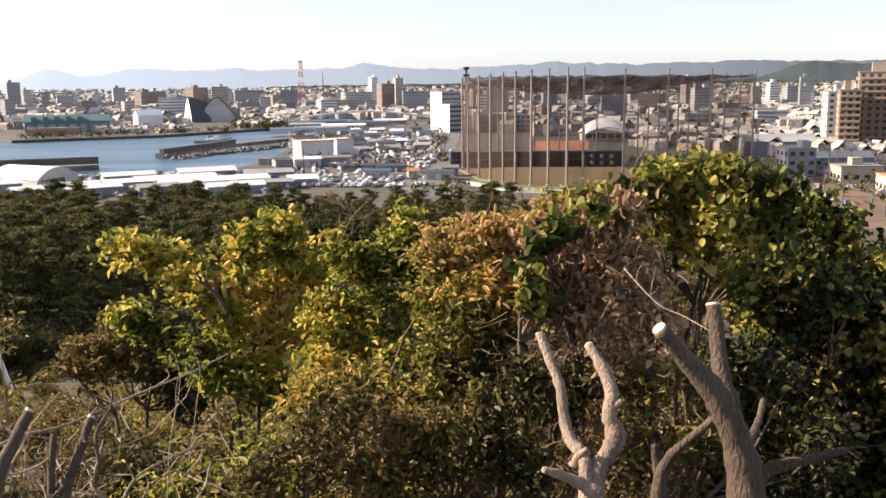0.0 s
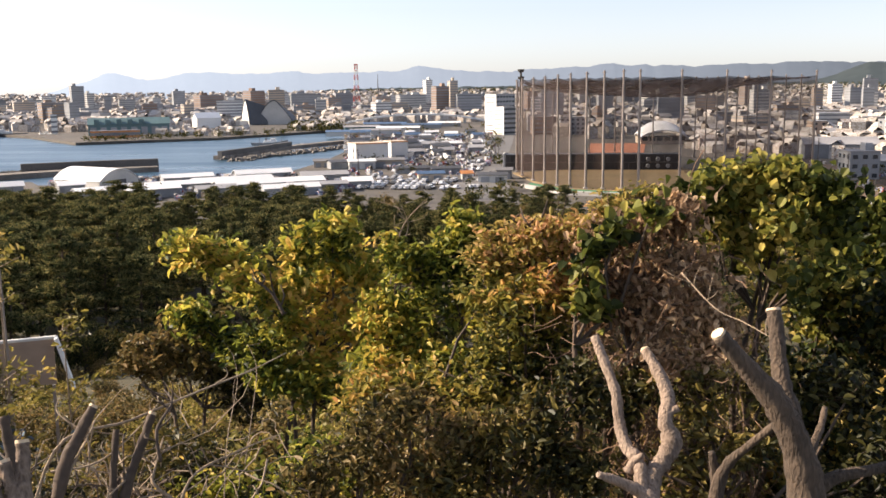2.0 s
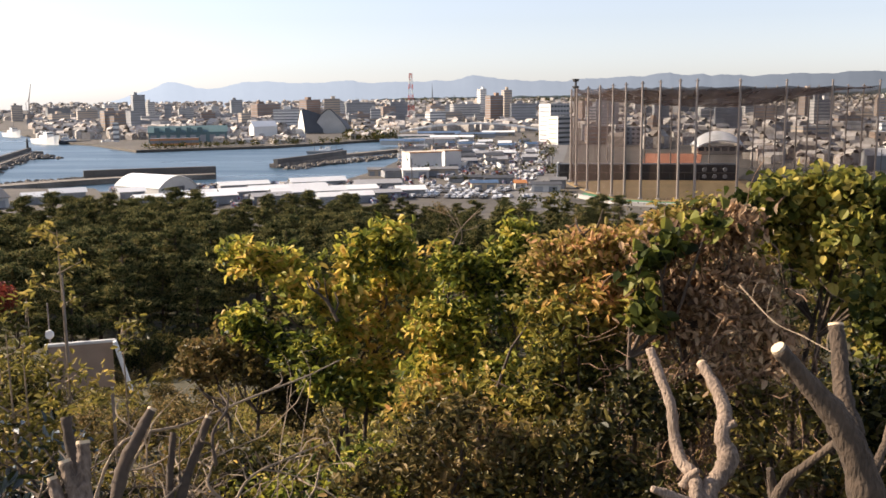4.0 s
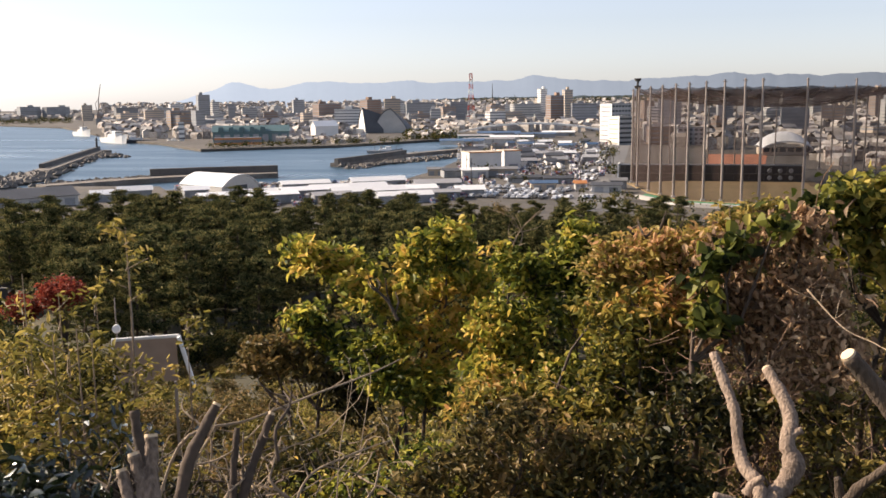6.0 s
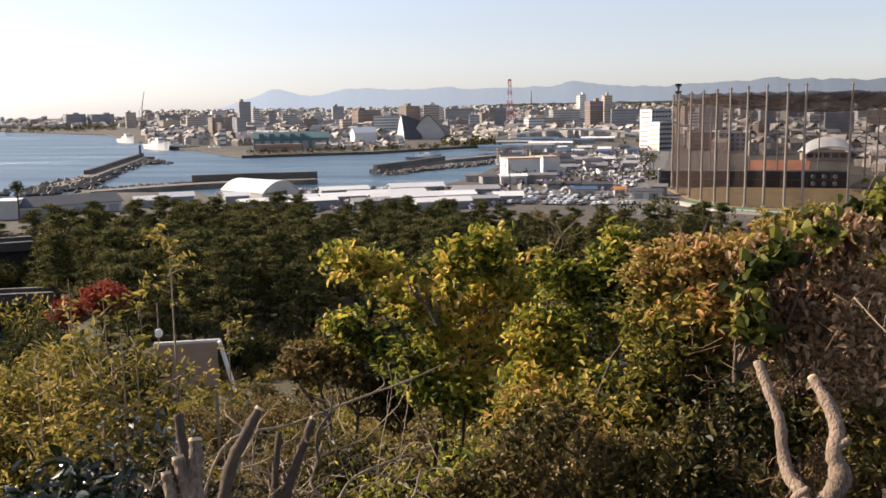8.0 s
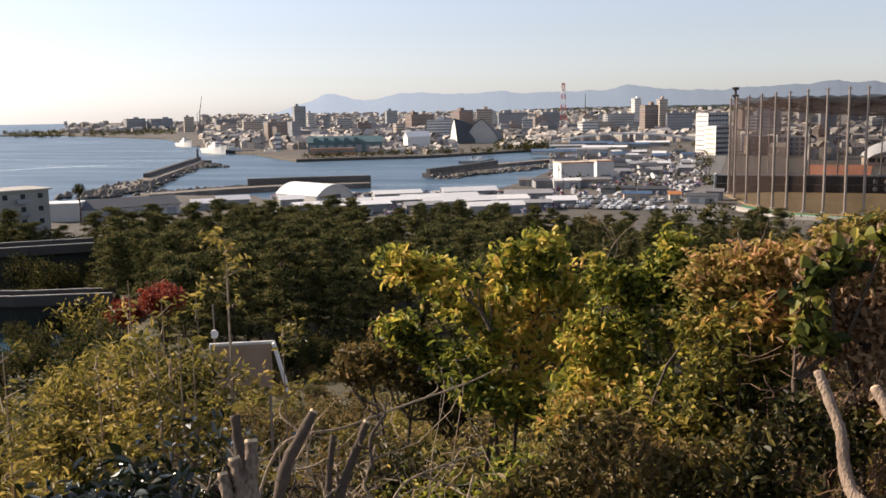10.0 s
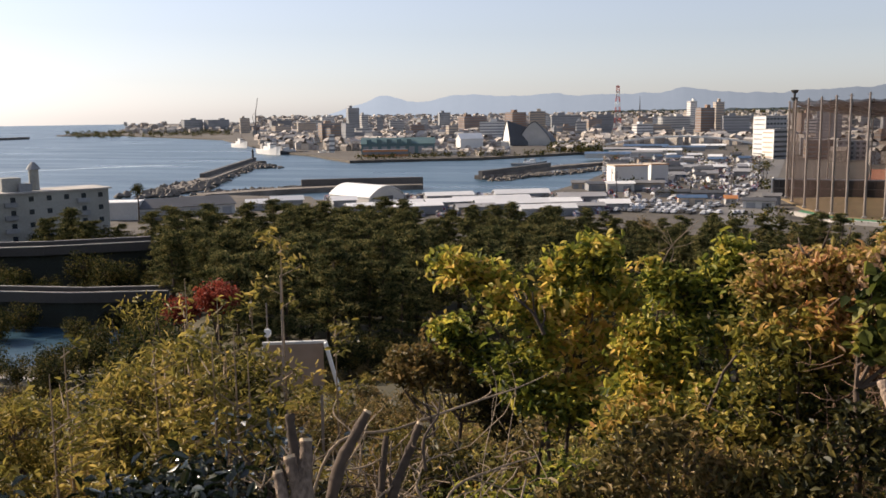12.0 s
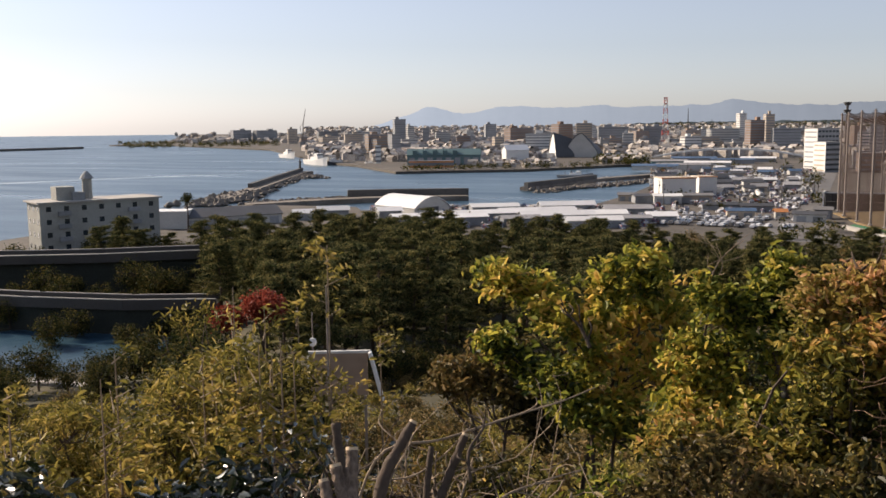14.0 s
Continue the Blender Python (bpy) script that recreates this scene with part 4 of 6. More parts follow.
mole([(33.4, 446), (29.0, 462), (25.0, 474), (20.2, 476)], 10, 2.4, "concrete mole sheltering the fishing basin", M_QUAY)
mole([(27.5, 479), (24.5, 481), (20.15, 482)], 3.0, 5.6, "dark parapet wall on the head of the mole", M_DARKCONC)
mole([(16.65, 540), (14.6, 575), (12.4, 625), (9.0, 680)], 8, 2.2, "concrete pier in the middle of the harbour", M_QUAY)
mole([(16.65, 536), (14.6, 570), (12.5, 618)], 2.6, 5.0, "dark wall along the head of the pier", M_DARKCONC)
mole([(47.5, 1750), (45, 1790), (42.6, 1850)], 12, 4.0, "far low breakwater on the open sea", M_DARKCONC)


def rubble(name, rows, width, n, seed, label, size=1.6):
    """Heaped stones along a line."""
    rs = np.random.RandomState(seed)
    pts = np.array([at(a, r)[:2] for a, r in rows])
    s = rs.uniform(0, len(pts) - 1.001, n)
    i = s.astype(int)
    c = pts[i] + (pts[i + 1] - pts[i]) * (s - i)[:, None] + rs.normal(0, width / 2.4, (n, 2))
    unit = np.array([(1, 0, 0), (0, 1, 0), (-1, 0, 0), (0, -1, 0), (0, 0, 1), (0, 0, -1), (.7, .7, .4), (-.7, .6, -.3)], float)
    faces = np.array([(0, 6, 4), (6, 1, 4), (1, 2, 4), (2, 3, 4), (3, 0, 4), (0, 3, 5), (3, 2, 5), (2, 1, 5), (1, 6, 5), (6, 0, 5)])
    co = unit[None] * (size * rs.uniform(0.6, 1.4, (n, 1, 3))) * rs.uniform(0.8, 1.2, (n, 8, 1))
    co[..., 2] *= 0.75
    co += np.concatenate([c, rs.uniform(0.0, 1.6, (n, 1))], 1)[:, None]
    idx = (faces[None] + 8 * np.arange(n)[:, None, None]).reshape(-1, 3)
    return tagged(array_mesh(name, co.reshape(-1, 3), idx, M_ROCK), label, "rocks", kind="stuff")


rubble("armour_rocks", [(36.2, 462), (34.4, 500), (33.2, 540)], 13, 380, 1, "heaped armour rocks at the root of the jetty", 2.2)
rubble("armour_rocks", [(33.2, 535), (31.5, 630), (30.1, 715), (29.4, 690)], 10, 420, 2, "armour rocks along the jetty")
rubble("armour_rocks", [(33.4, 462), (29.0, 478), (25.0, 488), (22.5, 489)], 8, 620, 3, "pale armour rocks outside the mole", 1.3)
rubble("armour_rocks", [(16.0, 522), (13.5, 556), (10.8, 590), (9.2, 630)], 7, 320, 4, "pale armour rocks along the pier", 1.3)
BEACON = thing("beacon", Matrix.Translation(at(30.3, 747, 2.6)), "small dark beacon tower at the jetty head", "beacon")
bm = bmesh.new()
tube(bm, [(0, 0, 0), (0, 0, 7.0), (0, 0, 7.1), (0, 0, 7.4)], [1.0, 0.75, 1.3, 1.3], 10)
part("tower", bm, M_IRON, BEACON)
bm = bmesh.new()
tube(bm, [(0, 0, 7.4), (0, 0, 9.0), (0, 0, 9.8)], [0.7, 0.7, 0.1], 10)
part("lantern", bm, M_IRON, BEACON)


# ---- ships and boats ----
def ship(az, r, ln, turn, label, hull, group=""):
    t = thing("ship", Matrix.Translation(at(az, r, 0)) @ pose(0, 0, 0, 0, 0, az + turn), label, "ship", group)
    b, n = ln * 0.16, 10
    bm = bmesh.new()
    lo, hi = [], []
    for k in range(n + 1):
        s = k / n
        wd = b / 2 * min(1, (1 - s) * 3.2) ** 0.6 * (0.85 + 0.15 * min(1, s * 6))
        x = -ln / 2 + ln * s
        dk = ln * 0.075 + ln * 0.07 * max(0, s - 0.55) ** 1.3 * 3
        lo.append((bm.verts.new((x * 0.94, -wd * 0.75, -1)), bm.verts.new((x * 0.94, wd * 0.75, -1))))
        hi.append((bm.verts.new((x, -wd, dk)), bm.verts.new((x, wd, dk))))
    for k in range(n):
        bm.faces.new((lo[k][0], lo[k + 1][0], hi[k + 1][0], hi[k][0]))
        bm.faces.new((lo[k][1], hi[k][1], hi[k + 1][1], lo[k + 1][1]))
        bm.faces.new((hi[k][0], hi[k + 1][0], hi[k + 1][1], hi[k][1]))
    bm.faces.new((lo[0][0], hi[0][0], hi[0][1], lo[0][1]))
    bmesh.ops.remove_doubles(bm, verts=bm.verts, dist=0.01)
    bmesh.ops.recalc_face_normals(bm, faces=bm.faces)
    part("hull", bm, hull, t)
    h0 = ln * 0.07
    part("deckhouse", boxed(ln * 0.34, b * 0.72, ln * 0.06, ln * 0.02, 0, h0, bevel=0.2), M_WHITE, t)
    br = part("bridge", boxed(ln * 0.14, b * 0.66, ln * 0.055, ln * 0.1, 0, h0 + ln * 0.06, bevel=0.2), M_WHITE, t)
    part("bridge_window", boxed(ln * 0.145, b * 0.6, ln * 0.016, ln * 0.1, 0, h0 + ln * 0.088), M_GLASS, br)
    part("funnel", boxed(ln * 0.05, b * 0.3, ln * 0.07, -ln * 0.1, 0, h0 + ln * 0.06, bevel=0.15), M_GREY, t)
    for x, hh in ((ln * 0.11, 0.2), (-ln * 0.28, 0.16), (ln * 0.32, 0.14)):
        bm = bmesh.new()
        tube(bm, [(x, 0, h0), (x, 0, h0 + ln * hh)], [ln * 0.008, ln * 0.004], 6)
        part("mast", bm, M_STEEL, t)
    return t


ship(31.0, 1150, 56, 286, "white fishing ship moored at the far quay", M_WHITE, "moored ships")
ship(29.3, 935, 60, 290, "large white patrol ship with its bow to the harbour mouth", M_WHITE, "moored ships")
ship(28.1, 925, 36, 190, "dark grey working ship moored beside the white one", M_ROOFD, "moored ships")
ship(13.7, 668, 26, -14, "grey patrol boat with a white bridge behind the pier", M_GREY, "moored ships")
ship(26.2, 905, 24, 20, "small white ship at the quay corner", M_WHITE, "moored ships")
rb = random.Random(3)
BOAT = None
for k in range(34):
    if k < 12:
        m = Matrix.Translation(at(rb.uniform(12, 26), rb.uniform(405, 418), 0)) @ pose(0, 0, 0, 0, 0, rb.uniform(70, 110))
    elif k < 22:
        m = Matrix.Translation(at(rb.uniform(9.6, 13.5), rb.uniform(560, 660), 0)) @ pose(0, 0, 0, 0, 0, rb.uniform(0, 40))
    else:
        m = Matrix.Translation(at(rb.uniform(0.5, 9), rb.uniform(470, 690), 2.9)) @ pose(0, 0, 0, 0, 0, rb.uniform(0, 180))
    if BOAT is None:
        BOAT = ship(20, 408, 11, 90, "small white fishing boat with a wheelhouse", M_WHITE, "fishing boats")
        BOAT.name = "fishing_boat"
        BOAT["category"] = "boat"
        BOAT.matrix_basis = m
    else:
        copy_thing(BOAT, m)


# crane on the far quay
CRANE = thing("harbour_crane", Matrix.Translation(at(30.1, 1600, 2)), "slender dark harbour crane with a raised jib", "crane")
part("cabin", boxed(6, 5, 10, 0, 0, 0), M_GREY, CRANE)
bm = bmesh.new()
tube(bm, [(0, 0, 8), (2, 0, 40), (7, 0, 64)], [1.3, 1.0, 0.5], 4)
part("jib", bm, M_STEEL, CRANE)
bm = bmesh.new()
tube(bm, [(0, 0, 9), (-4, 0, 34), (2, 0, 41)], [0.7, 0.5, 0.4], 4)
part("strut", bm, M_STEEL, CRANE)

# arched road bridge over the inner basin
BR = thing("road_bridge", Matrix.Translation(at(4.8, 975, 2)) @ pose(0, 0, 0, 0, 0, 5), "pale arched road bridge over the inner basin", "bridge")
bm = bmesh.new()
n, half = 20, 74.0
deck = []
for k in range(n + 1):
    u = 2 * k / n - 1
    z = 0.8 + 8.0 * (1 - u * u)
    deck.append([bm.verts.new((u * half, y, z + dz)) for y, dz in ((-4.5, 0), (-4.5, 1.7), (4.5, 1.7), (4.5, 0))])
for k in range(n):
    for j in range(4):
        bm.faces.new((deck[k][j], deck[k + 1][j], deck[k + 1][(j + 1) % 4], deck[k][(j + 1) % 4]))
bmesh.ops.recalc_face_normals(bm, faces=bm.faces)
part("deck", bm, M_WHITE, BR)
for x in (-48, -24, 0, 24, 48):
    part("pier", boxed(3, 8, 0.8 + 8.0 * (1 - (x / half) ** 2) + 0.1, x, 0, 0), M_CONC, BR)


# ---- cars on the harbour yard ----
def car():
    t = thing("parked_car", Matrix.Identity(4), "parked car on the harbour yard", "car", "parked cars")
    bm = bmesh.new()
    box(bm, 4.3, 1.7, 0.62, 0, 0, 0.3, bevel=0.12)
    box(bm, 2.3, 1.5, 0.5, -0.2, 0, 0.9, bevel=0.16)
    part("body", bm, M_CAR, t)
    part("window", boxed(2.1, 1.56, 0.32, -0.2, 0, 0.96, bevel=0.05), M_GLASS, t)
    bm = bmesh.new()
    bmesh.ops.create_cone(bm, segments=10, radius1=0.32, radius2=0.32, depth=0.2, cap_ends=True, matrix=Matrix.Rotation(radians(90), 4, "X"))
    w0 = part("wheel", bm, M_TYRE, t)
    w0.location = (1.35, -0.8, 0.32)
    for x, y in ((1.35, 0.8), (-1.35, -0.8), (-1.35, 0.8)):
        shared("wheel", w0.data, t, Matrix.Translation((x, y, 0.32)))
    return t


CAR = car()
CAR.matrix_basis = Matrix.Translation(at(5, 352, 2.02))
rc = random.Random(11)
for row in range(5):
    for k in range(16):
        if rc.random() < 0.7:
            copy_thing(CAR, Matrix.Translation(at(3.4 + 0.42 * k - 0.2 * row, 336 + 9 * row + 0.6 * k, 2.02)) @ pose(0, 0, 0, 0, 0, 84 + rc.choice([0, 180]) + rc.uniform(-4, 4)))
for k in range(120):
    row = rc.randrange(14)
    r = 340 + row * 24 + rc.uniform(-2, 2)
    az = rc.uniform(0.8, 9.0 if r < 560 else 7.5)
    if r < 420 and az > 8:
        az -= 3
    copy_thing(CAR, Matrix.Translation(at(az, r, 2.02)) @ pose(0, 0, 0, 0, 0, 70 + rc.choice([0, 0, 180]) + rc.uniform(-5, 5)))


# ---- elevated road, lower lane and river at the left ----
def lane(rows, width, z, name, label, rail):
    pts = [at(a, r, z) for a, r in rows]
    for i in range(len(pts) - 1):
        a, b = pts[i], pts[i + 1]
        d = b - a
        t = thing(name, Matrix.Translation(a) @ Matrix.Rotation(math.atan2(d.y, d.x), 4, "Z"), label, "bridge road", name + " spans")
        ln = d.length
        # Deck, parapets and wall below coloured dark for the shade under the road.
        part("deck", boxed(ln + 0.9, width, 0.9, ln / 2, 0, -0.9), M_IRON, t)
        part("carriageway", boxed(ln, width - 1.0, 0.06, ln / 2, 0, 0.0), M_ROAD, t)
        if rail:
            for s in (-1, 1):
                part("parapet", boxed(ln + 0.9, 0.3, 0.8, ln / 2, s * (width / 2 - 0.15), 0.0), M_IRON, t)
                part("rail", boxed(ln + 0.7, 0.36, 0.14, ln / 2, s * (width / 2 - 0.15), 0.8), M_CONC, t)
        part("embankment_wall", boxed(ln + 0.9, width * 0.7, z + 0.1, ln / 2, 0, -z - 1.0), M_SHADEWALL, t, "dark green retaining wall, shade under the deck in its colour")


lane([(56, 232), (49, 216), (42, 207), (36.5, 206)], 9, 11.6, "elevated_road", "elevated concrete road over the river, pale rails, sides darkened as shade", True)
lane([(52, 196), (45.6, 176), (40.5, 166), (35.5, 162)], 5, 8.6, "footbridge", "low narrow concrete bridge lane over the river", True)
slab("river", [(60, 128), (60, 200), (46, 196), (40, 184), (38, 160), (40, 142), (46, 134)], 2.0, 3.4, M_SEA, "dark narrow river between wooded banks", "water")
slab("bank_path", [(50, 118), (46.7, 122), (42.3, 114), (40, 110), (40, 108), (42.3, 112), (46.7, 119.5), (50, 115.5)], 5.0, 8.4, M_CONC, "pale concrete path edge along the river bank", "path")


# ---- poles along the yards ----
def utility_pole(az, r, h):
    t = thing("utility_pole", Matrix.Translation(at(az, r, 2.0)) @ pose(0, 0, 0, 0, 0, az + 20), "grey concrete utility pole with cross arms", "utility pole", "utility poles")
    bm = bmesh.new()
    tube(bm, [(0, 0, 0), (0, 0, h)], [0.2, 0.13], 8)
    part("shaft", bm, M_DARKCONC, t)
    for z in (h - 0.6, h - 1.5):
        part("cross_arm", boxed(1.8, 0.12, 0.12, 0, 0, z), M_STEEL, t)
    part("transformer", boxed(0.5, 0.5, 0.8, 0.4, 0, h - 2.8, bevel=0.05), M_GREY, t)


ru = random.Random(23)
for k in range(16):
    utility_pole(ru.uniform(-25.5, -17.8), ru.uniform(255, 470), ru.uniform(9, 12))
for k in range(14):
    utility_pole(ru.uniform(-0.6, 9), ru.uniform(350, 650), ru.uniform(8, 11))


# ---- foliage ----
def leaf_mesh(name, centers, size, rs, material, parent, aspect=0.55, lift=0.3, spread=1.0, fine=False):
    """Leaves, each folded along its rib, scattered in pose; size is their length."""
    n = len(centers)
    d = rs.normal(0, 1, (n, 3)) * np.array([1, 1, 0.7]) + np.array([0, 0, -lift])
    d /= np.linalg.norm(d, axis=1)[:, None] + 1e-9
    up = rs.normal(0, 0.6, (n, 3)) * spread + np.array([0, 0, 1.0])
    s = np.cross(d, up)
    s /= np.linalg.norm(s, axis=1)[:, None] + 1e-9
    nrm = np.cross(s, d)
    ln = (size * rs.uniform(0.55, 1.3, n))[:, None]
    w = ln * aspect * 0.5
    fold = w * rs.uniform(0.1, 0.7, (n, 1))
    base = centers - d * ln * 0.5
    tip = centers + d * ln * 0.5 - nrm * ln * rs.uniform(0, 0.25, (n, 1))
    if fine:
        ring = []
        for q, ww, ff in ((0.18, 0.72, 0.6), (0.48, 1.0, 1.0), (0.80, 0.62, 0.6)):
            rib = base + (tip - base) * q + nrm * ln * 0.09 * np.sin(q * 3.14)
            ring.append((rib + s * w * ww + nrm * fold * ff, rib - s * w * ww + nrm * fold * ff))
        co = np.stack([base, ring[0][0], ring[1][0], ring[2][0], tip, ring[2][1], ring[1][1], ring[0][1]], 1)
        faces = np.array([(0, 1, 2, 3, 4), (0, 4, 5, 6, 7)])
        k = 8
    else:
        co = np.stack([base, base + d * ln * 0.45 + s * w + nrm * fold, tip, base + d * ln * 0.45 - s * w + nrm * fold], 1)
        faces = np.array([(0, 1, 2), (0, 2, 3)])
        k = 4
    idx = (faces[None] + k * np.arange(n)[:, None, None]).reshape(-1, faces.shape[1])
    return array_mesh(name, co.reshape(-1, 3), idx, material, parent)


def bush(name, az, r, wide, deep, z0, z1, leaf, size, twigs, per, seed, label, category="shrub", group="", stems=5, aspect=0.5, hang=0.3, fine=True, spread=0.095, clump=0.2, tight=20, shell_bias=0.5, bark=None):
    """A shrub: stems from the ground, twigs to points of an uneven crown, leaves round each twig."""
    rs = np.random.RandomState(seed)
    o = at(az, r)
    g = hill(o.x, o.y)
    t = thing(name, Matrix.Translation((o.x, o.y, g)) @ pose(0, 0, 0, 0, 0, az), label, category, group)
    h0, h1 = z0 - g, z1 - g
    pts, boughs = [], []
    nb = max(9, int(twigs / tight))
    while len(boughs) < nb:
        u = rs.uniform(-1, 1, 3)
        rad = math.sqrt((u ** 2).sum())
        if rad > 1 or rad < shell_bias * rs.uniform(0, 1):
            continue
        lump = 0.84 + 0.34 * noise.noise((u[0] * 2.3 + seed, u[1] * 2.3, u[2] * 2.3))
        boughs.append(np.array([u[0] * wide / 2 * lump, u[1] * deep / 2 * lump, (h0 + h1) / 2 + u[2] * (h1 - h0) / 2 * lump]))
    for b in boughs:
        run = rs.normal(0, 1, 3) * np.array([1, 1, 0.35])
        run /= np.linalg.norm(run)
        for k in range(int(twigs / nb)):
            pts.append(b + run * clump * rs.uniform(-1.6, 1.6) + rs.normal(0, clump * 0.5, 3) * np.array([1, 1, 0.6]))
    pts = np.array(pts)
    twigs = len(pts)
    feet = [np.array([rs.uniform(-0.15, 0.15) * wide, rs.uniform(-0.15, 0.15) * deep, -0.15]) for _ in range(stems)]
    forks = []
    for i, f in enumerate(feet):
        bm = bmesh.new()
        top = pts[rs.randint(len(pts))] * np.array([0.75, 0.75, 1]) * np.array([1, 1, 0.92])
        mids = [f + (top - f) * s + np.array([*rs.normal(0, 0.07 * (h1 - h0) * (s * (1.2 - s)), 2), 0]) for s in np.linspace(0, 1, 7)]
        tube(bm, mids, list(np.linspace(0.045, 0.010, 7) * (0.8 + 0.1 * (h1))), 6)
        part("stem", bm, bark or M_DARKBARK, t, smooth=True)
        forks += mids[2:]
    forks = np.array(forks)
    bm = bmesh.new()
    for p in pts[:: max(1, twigs // 130)]:
        f = forks[np.argmin(((forks - p) ** 2).sum(1) + 2.0 * np.maximum(0, forks[:, 2] - p[2]))]
        if np.linalg.norm(f - p) > 0.75:
            f = p + (f - p) * 0.5 / np.linalg.norm(f - p) + rs.normal(0, 0.12, 3)
        mid = (f + p) / 2 + rs.normal(0, 0.06, 3) + np.array([0, 0, -0.05])
        tube(bm, [f, mid, p], [0.012, 0.008, 0.003], 4, cap=False)
    tagged(part("brushwood", bm, bark or M_DARKBARK, t), kind="stuff")
    c = np.repeat(pts, per, 0) + rs.normal(0, spread, (twigs * per, 3)) * np.array([1, 1, 0.8])
    leaf_mesh("leaves", c, size, rs, leaf, t, aspect, hang, fine=fine)
    return t


def pine(seed, h):
    """A maritime pine: bare leaning trunk, tiers of limbs, tufts of needles."""
    rs = np.random.RandomState(seed)
    t = thing("pine_tree", Matrix.Identity(4), "dark green pine with a bare trunk in the shore wood", "pine tree", "shore pines")
    bend = rs.normal(0, 0.5, 2)
    trunk = [np.array([bend[0] * s * s, bend[1] * s * s, h * s * 0.97]) for s in np.linspace(0, 1, 8)]
    bm = bmesh.new()
    tube(bm, trunk, list(np.linspace(0.24, 0.05, 8)), 7)
    part("trunk", bm, M_DARKBARK, t)
    tufts = []
    bm = bmesh.new()
    for i in range(36):
        s = 0.24 + 0.74 * (i / 35) ** 0.9
        a = rs.uniform(0, 6.28)
        base = np.array([bend[0] * s * s, bend[1] * s * s, h * s * 0.97])
        ln = (3.4 * (1.05 - s) ** 0.6 + 0.5) * rs.uniform(0.6, 1.15)
        tip = base + np.array([math.cos(a) * ln, math.sin(a) * ln, ln * rs.uniform(-0.05, 0.45)])
        tube(bm, [base, (base + tip) / 2 + np.array([0, 0, -0.15]), tip], [0.07, 0.045, 0.015], 4, cap=False)
        for q in (0.55, 1.0):
            tufts.append(base + (tip - base) * q + rs.normal(0, 0.2, 3))
    tagged(part("branchwork", bm, M_DARKBARK, t), kind="stuff")
    tufts = np.array(tufts)
    per = 84
    c = np.repeat(tufts, per, 0) + rs.normal(0, 1, (len(tufts) * per, 3)) * np.array([0.5, 0.5, 0.13])
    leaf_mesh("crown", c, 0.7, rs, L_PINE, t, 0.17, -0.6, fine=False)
    return t


def broadleaf(seed, h, leaf, label, name="park_tree", centre=0.62, wide=0.36, tall=0.36, loose=0.07):
    rs = np.random.RandomState(seed)
    t = thing(name, Matrix.Identity(4), label, "tree", "park trees")
    bm = bmesh.new()
    tube(bm, [(0, 0, -0.2), (0.1, 0, h * 0.3), (0.15, 0.1, h * 0.75)], [0.2, 0.15, 0.05], 7)
    part("trunk", bm, M_DARKBARK, t)
    bm = bmesh.new()
    tufts = []
    for i in range(60):
        u = rs.normal(0, 1, 3)
        u /= np.linalg.norm(u)
        p = np.array([0, 0, h * centre]) + u * np.array([h * wide, h * wide, h * tall]) * rs.uniform(0.5, 1.05)
        tufts.append(p)
        if i % 3 == 0:
            tube(bm, [(0.1, 0, h * 0.35), tuple(p * np.array([.5, .5, .85])), tuple(p)], [0.07, 0.04, 0.01], 4, cap=False)
    tagged(part("branchwork", bm, M_DARKBARK, t), kind="stuff")
    per = 34
    c = np.repeat(np.array(tufts), per, 0) + rs.normal(0, loose * h, (60 * per, 3))
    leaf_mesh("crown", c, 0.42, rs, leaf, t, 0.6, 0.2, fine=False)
    return t


def plant(ob, az, r, scale, turn, sink=0.2):
    p = at(az, r)
    return Matrix.Translation((p.x, p.y, max(hill(p.x, p.y), 1.9) - sink)) @ pose(0, 0, 0, 0, 0, turn) @ Matrix.Scale(scale, 4)


def copy_plant(ob, az, r, scale, turn):
    c = copy_thing(ob, plant(ob, az, r, 1.0, turn))
    c.scale = (scale, scale, scale * 1.0)
    return c


PINES = [pine(s, 14.0) for s in (21, 22, 23, 24)]
rp = random.Random(5)
spots = []
for k in range(4000):
    az, r = rp.uniform(-13, 42), rp.uniform(104, 240)
    p = at(az, r)
    if az > 36 and r < 218 or az > 33 and r < 150 or az < 8 and r < 165:
        continue
    if all((p - q).length > 4.1 for q in spots):
        spots.append(p)
    if len(spots) >= 300:
        break
for k, p in enumerate(spots):
    az, r = math.degrees(math.atan2(-p.x, p.y)), p.length
    sc = rp.uniform(0.78, 1.12) * (1.0 if az > 20 else 0.9) * (0.86 if az < 12 else 1)
    ob = PINES[k % 4]
    if k < 4:
        ob.matrix_basis = plant(ob, az, r, 1.0, rp.uniform(0, 360))
        ob.scale = (sc * 1.05, sc * 1.05, sc)
    else:
        copy_plant(ob, az, r, sc, rp.uniform(0, 360)).scale = (sc * 1.05, sc * 1.05, sc)

PARK = [broadleaf(31, 8.0, L_BROAD, "olive-green park tree below the hill"), broadleaf(32, 7.0, L_SCRUB, "yellowing park tree below the hill")]
spots2 = []
for k in range(3000):
    az, r = rp.choice([rp.uniform(-24, 12), rp.uniform(36, 50)]), rp.uniform(70, 255)
    p = at(az, r)
    if az > 36 and (130 < r < 160 or 166 < r < 174 or 204 < r < 214):
        continue
    if az > 38.5 and r < 160:
        continue
    if az < -17 and r > 215:
        continue
    if all((p - q).length > 4.4 for q in spots2):
        spots2.append(p)
    if len(spots2) >= 170:
        break
